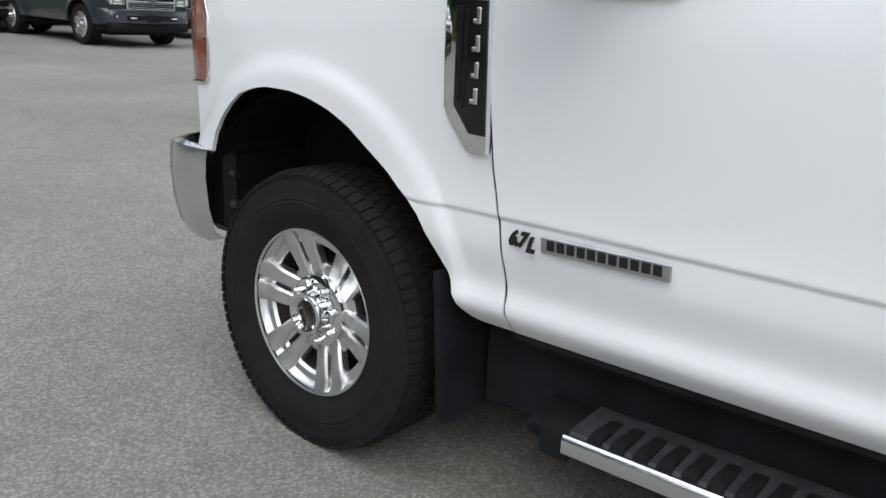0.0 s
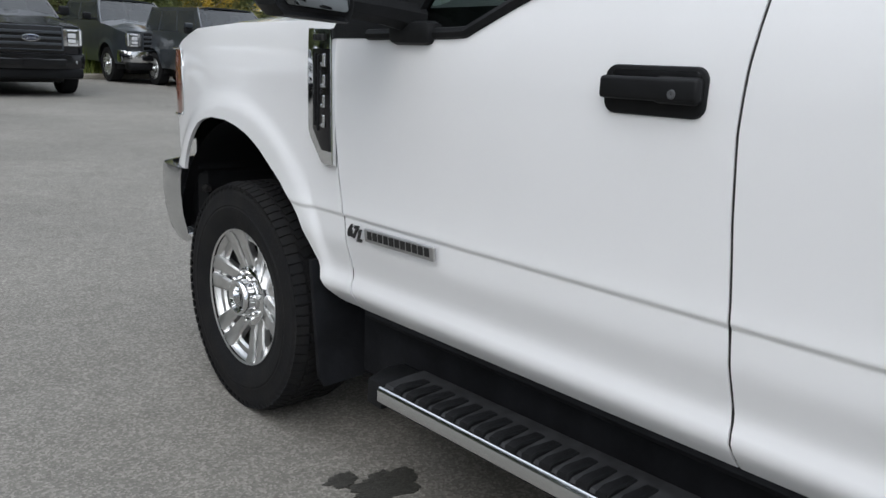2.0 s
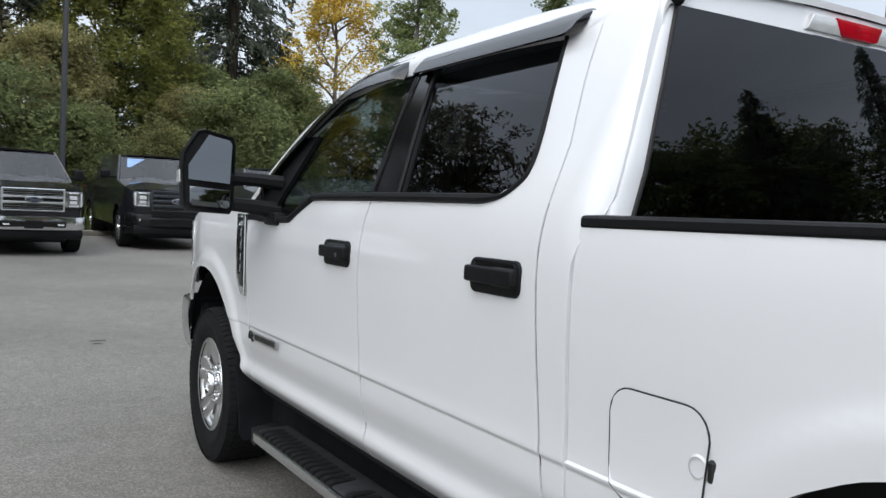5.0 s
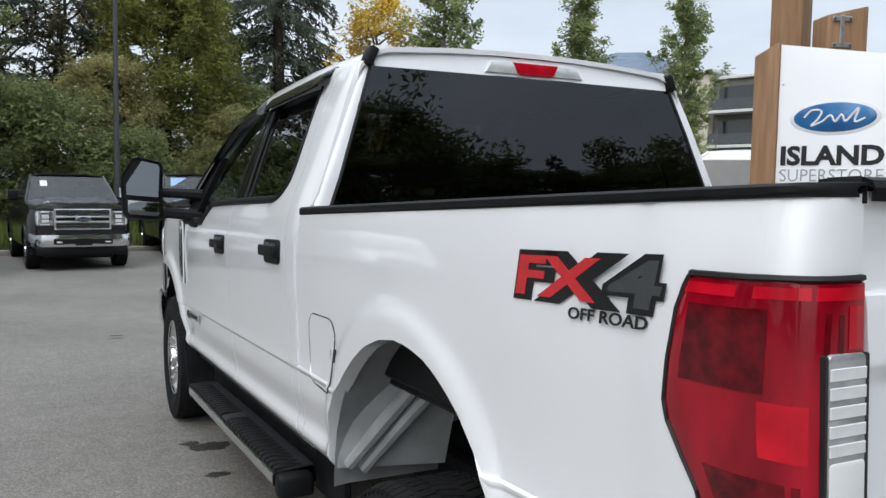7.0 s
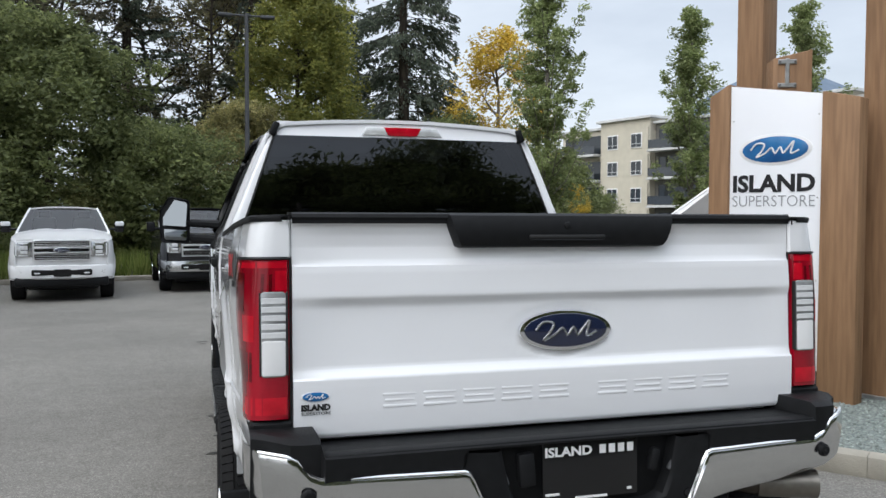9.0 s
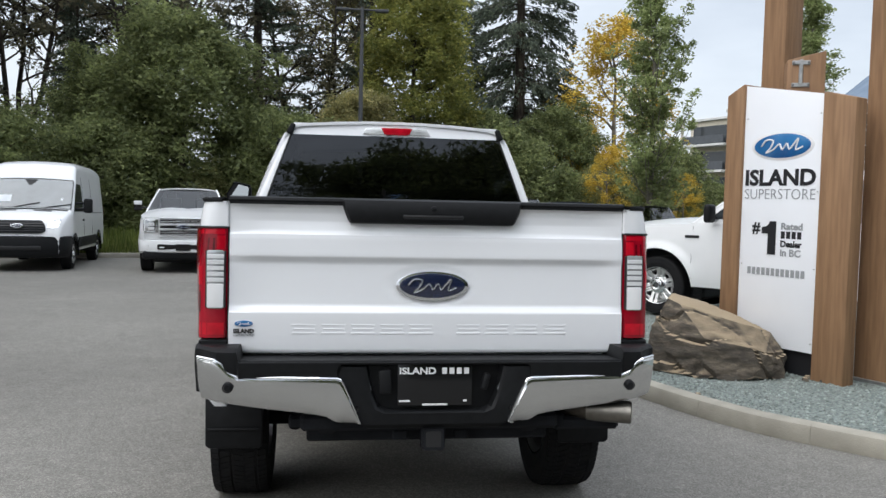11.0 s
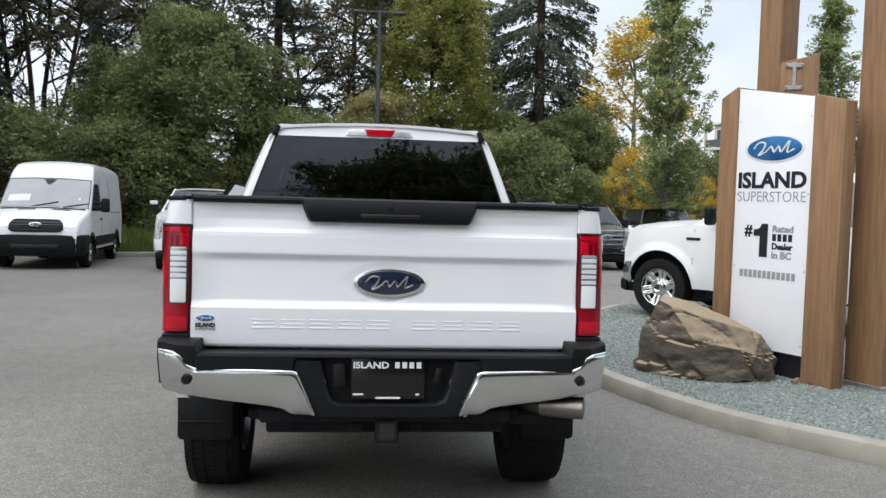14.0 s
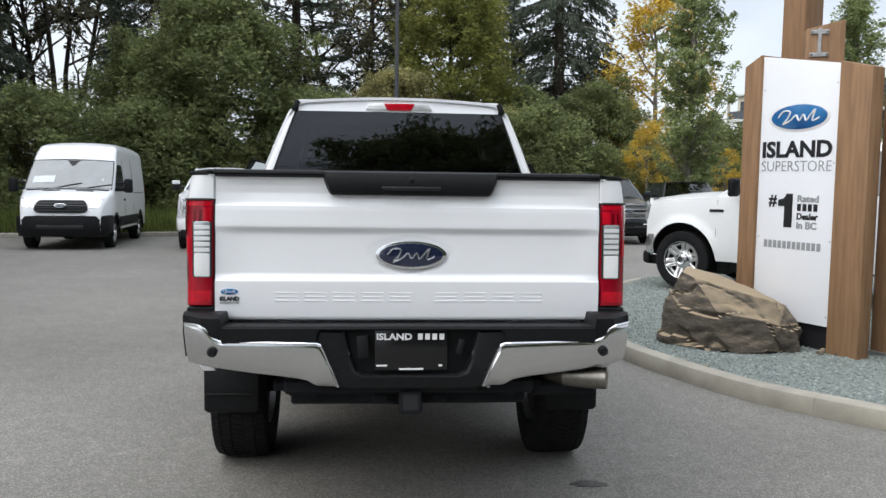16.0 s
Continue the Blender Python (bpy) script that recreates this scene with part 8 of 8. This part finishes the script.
plant(CON_A, "tall dark fir with drooping boughs", 10.9, 47, 0, 1.0, group="tree belt", z=zv)
for x, y, t, s in ((6.9, 50, 200, 1.1), (-29, 27, 10, 0.9), (-12.6, 38, 40, 0.62)):
    plant(CON_B, "dark fir in the tree belt", x, y, t, s, group="tree belt", z=zv)
for x, y, t, s in ((-4.6, 42, 0, 1.0), (1.6, 43, 90, 0.9)):
    plant(PINE, "open dark pine with level boughs", x, y, t, s, group="tree belt", z=zv)
for x, y, sp, t, s in ((11.25, 25.9, COL_A, 0, 1.0), (18.7, 27.9, COL_B, 50, 1.0), (24.0, 27.6, COL_A, 140, 1.0), (35, 29, COL_B, 200, 0.95)):
    plant(sp, "narrow upright green tree with loose leaves", x, y, t, s, group="street trees", z=-0.05)
i = 0
for x, y in ((-22, 19.5), (-18.6, 21.2), (-15.2, 23.2), (-11.8, 25.8), (-8.6, 27.2), (-5.4, 28.6), (-2.2, 30.2), (1.0, 31.2), (4.2, 32.0), (7.4, 33.4), (10.2, 35), (13.5, 36.5), (17, 38), (21, 41), (-26, 17.5), (9.0, 38), (12.5, 39.5)):
    plant((SHRUB_D, SHRUB)[i % 3 == 2], ("dense dark green shrub on the verge", "green shrub on the verge")[i % 3 == 2], x, y, i * 67, 0.9 + 0.22 * math.sin(i * 2.3), "shrub", "shrub", "verge shrubs", -0.05)
    i += 1
for x, y, sp, t, s in ((-25, 43, CON_A, 40, 1.2), (-29.5, 39, CON_B, 90, 1.45), (-34, 35, CON_A, 120, 1.1)):
    plant(sp, "very tall fir beyond the tree belt", x, y, t, s, group="tree belt", z=zv)
# trees across the road, behind the camera's way; they show in the truck's glass
for x, y, t, s in ((-3.2, -28, 70, 1.0), (2.8, -26, 140, 1.92), (8.6, -25, 200, 2.0), (14.5, -24, 20, 1.5)):
    plant(ROUND, "dense rounded tree across the road", x, y, t, s, group="road trees")
for x, y, sp, t, s in ((-33, -20, CON_B, 0, 1.0), (6, -31, CON_C, 50, 1.15), (18, -22, CON_C, 20, 0.9), (21.5, -20, ROUND, 20, 1.4), (25, -17, CON_A, 70, 0.62), (28, -19, ROUND, 80, 1.6), (30, -13, CON_A, 10, 0.66), (33, -9, ROUND, 10, 1.5), (36, -4, CON_B, 10, 0.9)):
    plant(sp, "tree across the road", x, y, t, s, group="road trees")
for x, y, sp, t, s in ((-20.6, 32.5, CON_A, 15, 1.15), (-19.6, 27.5, CON_B, 75, 1.4), (-21, 15, CON_B, 30, 1.35), (-20.5, 22, CON_A, 80, 1.15), (-23, 8, CON_B, 50, 1.4), (-25, 1, CON_A, 10, 1.05), (-22, 29, CON_B, 120, 1.4), (-27, -7, CON_B, 200, 1.1)):
    plant(sp, "tall conifer along the side of the lot", x, y, t, s, group="side trees")

# ---- poles, flats and hills ----
pole = thing("lamp_post", "slim grey car-park lamp post with two heads", "lamp post", Matrix.Translation((0.55, 28.3, -0.1)))
part("shaft", M().tube([(0, 0, 0), (0, 0, 4.5), (0, 0, 9.0)], [0.10, 0.085, 0.065], 12), GREYPL, pole)
part("crossarm", M().tube([(-0.65, 0, 8.92), (0.65, 0, 8.92)], 0.035, 8), GREYPL, pole)
for s in (-1, 1):
    part("lamp_head", M().box((s * 0.75, 0, 8.90), (0.5, 0.26, 0.11), 0.03, 2), GREYPL, pole)
up = thing("utility_pole", "wooden utility pole with crossarm and wires", "utility pole", Matrix.Translation((1.2, -20.5, 0)))
part("pole_shaft", M().tube([(0, 0, -0.2), (0, 0, 5), (0.05, 0, 11)], [0.16, 0.14, 0.11], 10), BARK2, up)
part("crossarm", M().box((0, 0, 10.2), (2.4, 0.1, 0.12), 0.01).box((0, 0, 9.3), (1.6, 0.1, 0.12), 0.01), BARK2, up)
part("transformer", M().lathe([(0.001, 8.6), (0.22, 8.6), (0.22, 9.3), (0.16, 9.4), (0.001, 9.42)], 14, "z", (0.3, 0, 0)), GREYPL, up)
for x in (-1.1, -0.4, 0.4, 1.1):
    part("wire", M().tube([(x - 45, -2 + x, 10.0), (x - 22, -1, 9.3), (x, 0, 10.3), (x + 22, 1, 9.3), (x + 45, 2 + x, 10.0)], 0.018, 4), SEAL, up)

flats = thing("apartment_block", "four-storey cream and grey apartment block with balconies", "apartment building", Matrix.Translation((45.0, 97.7, -0.7)) @ Matrix.Rotation(radians(-74), 4, "Z"))
SW, SH = 8.1, 3.2
for i in range(6):
    kind = "bcbgcb"[i]
    proud = {"b": 0.0, "c": 0.9, "g": -0.3}[kind]
    x0 = i * SW
    wallm = CREAM if kind == "c" or i == 0 else GREYW
    h = SH * 4 + (0.9 if kind == "c" else 0.25)
    wall = part("wall_bay", M().box((x0 + SW / 2, 6 - proud / 2, h / 2), (SW - 0.01, 12 + proud, h)), wallm, flats)
    fy = -proud
    part("roof_edge", M().box((x0 + SW / 2, 6 - proud / 2, h + 0.15), (SW + (0.9 if kind == "c" else 0.1), 12.9 + proud, 0.30), 0.03), ROOFM, flats)
    for k in range(4):
        z = k * SH + 1.65
        if kind == "b":
            part("balcony_opening", M().box((x0 + SW / 2, fy - 0.02, z), (SW - 1.2, 0.12, 2.3)), WINDK, wall)
            b = part("balcony", M().box((x0 + SW / 2, fy - 0.9, k * SH + 0.30), (SW - 0.5, 1.8, 0.28), 0.02), ROOFM, flats, "balcony with a dark railing")
            part("railing", M().box((x0 + SW / 2, fy - 1.75, k * SH + 1.42), (SW - 0.5, 0.06, 0.08)).box((x0 + SW / 2, fy - 1.75, k * SH + 0.95), (SW - 0.5, 0.03, 0.85)), DARKP, b)
            part("balcony_post", M().box((x0 + 0.4, fy - 1.7, k * SH + 1.7), (0.25, 0.25, 2.8)), CREAM, b)
        else:
            for dx in ((-1.95, 1.95) if kind == "c" else (1.3, -2.2)):
                w = part("window", M().box((x0 + SW / 2 + dx, fy - 0.02, z), (1.75, 0.12, 1.75), 0.02), PLATEW, wall, "white-framed window")
                for q in (-0.41, 0.41):
                    part("pane", M().box((x0 + SW / 2 + dx + q, fy - 0.06, z + 0.2), (0.74, 0.08, 1.1)), WINDK, w)
                    part("lower_pane", M().box((x0 + SW / 2 + dx + q, fy - 0.06, z - 0.58), (0.74, 0.08, 0.36)), WINDK, w)

rows = []
for j in range(10):
    r = []
    for i in range(90):
        a = radians(-75 + 150 * i / 89)
        d = 1500 + 90 * j
        h = (60 + 290 * math.exp(-((math.degrees(a) - 39) / 9) ** 2) + 70 * noise.noise(Vector((i * 0.13, j * 0.15, 2))) + 26 * noise.noise(Vector((i * 0.5, j * 0.5, 5)))) * math.sin(math.pi * min(1, j / 9.0 * 0.55))
        r.append((math.sin(a) * d, math.cos(a) * d, max(-2, h) - 2))
    rows.append(r)
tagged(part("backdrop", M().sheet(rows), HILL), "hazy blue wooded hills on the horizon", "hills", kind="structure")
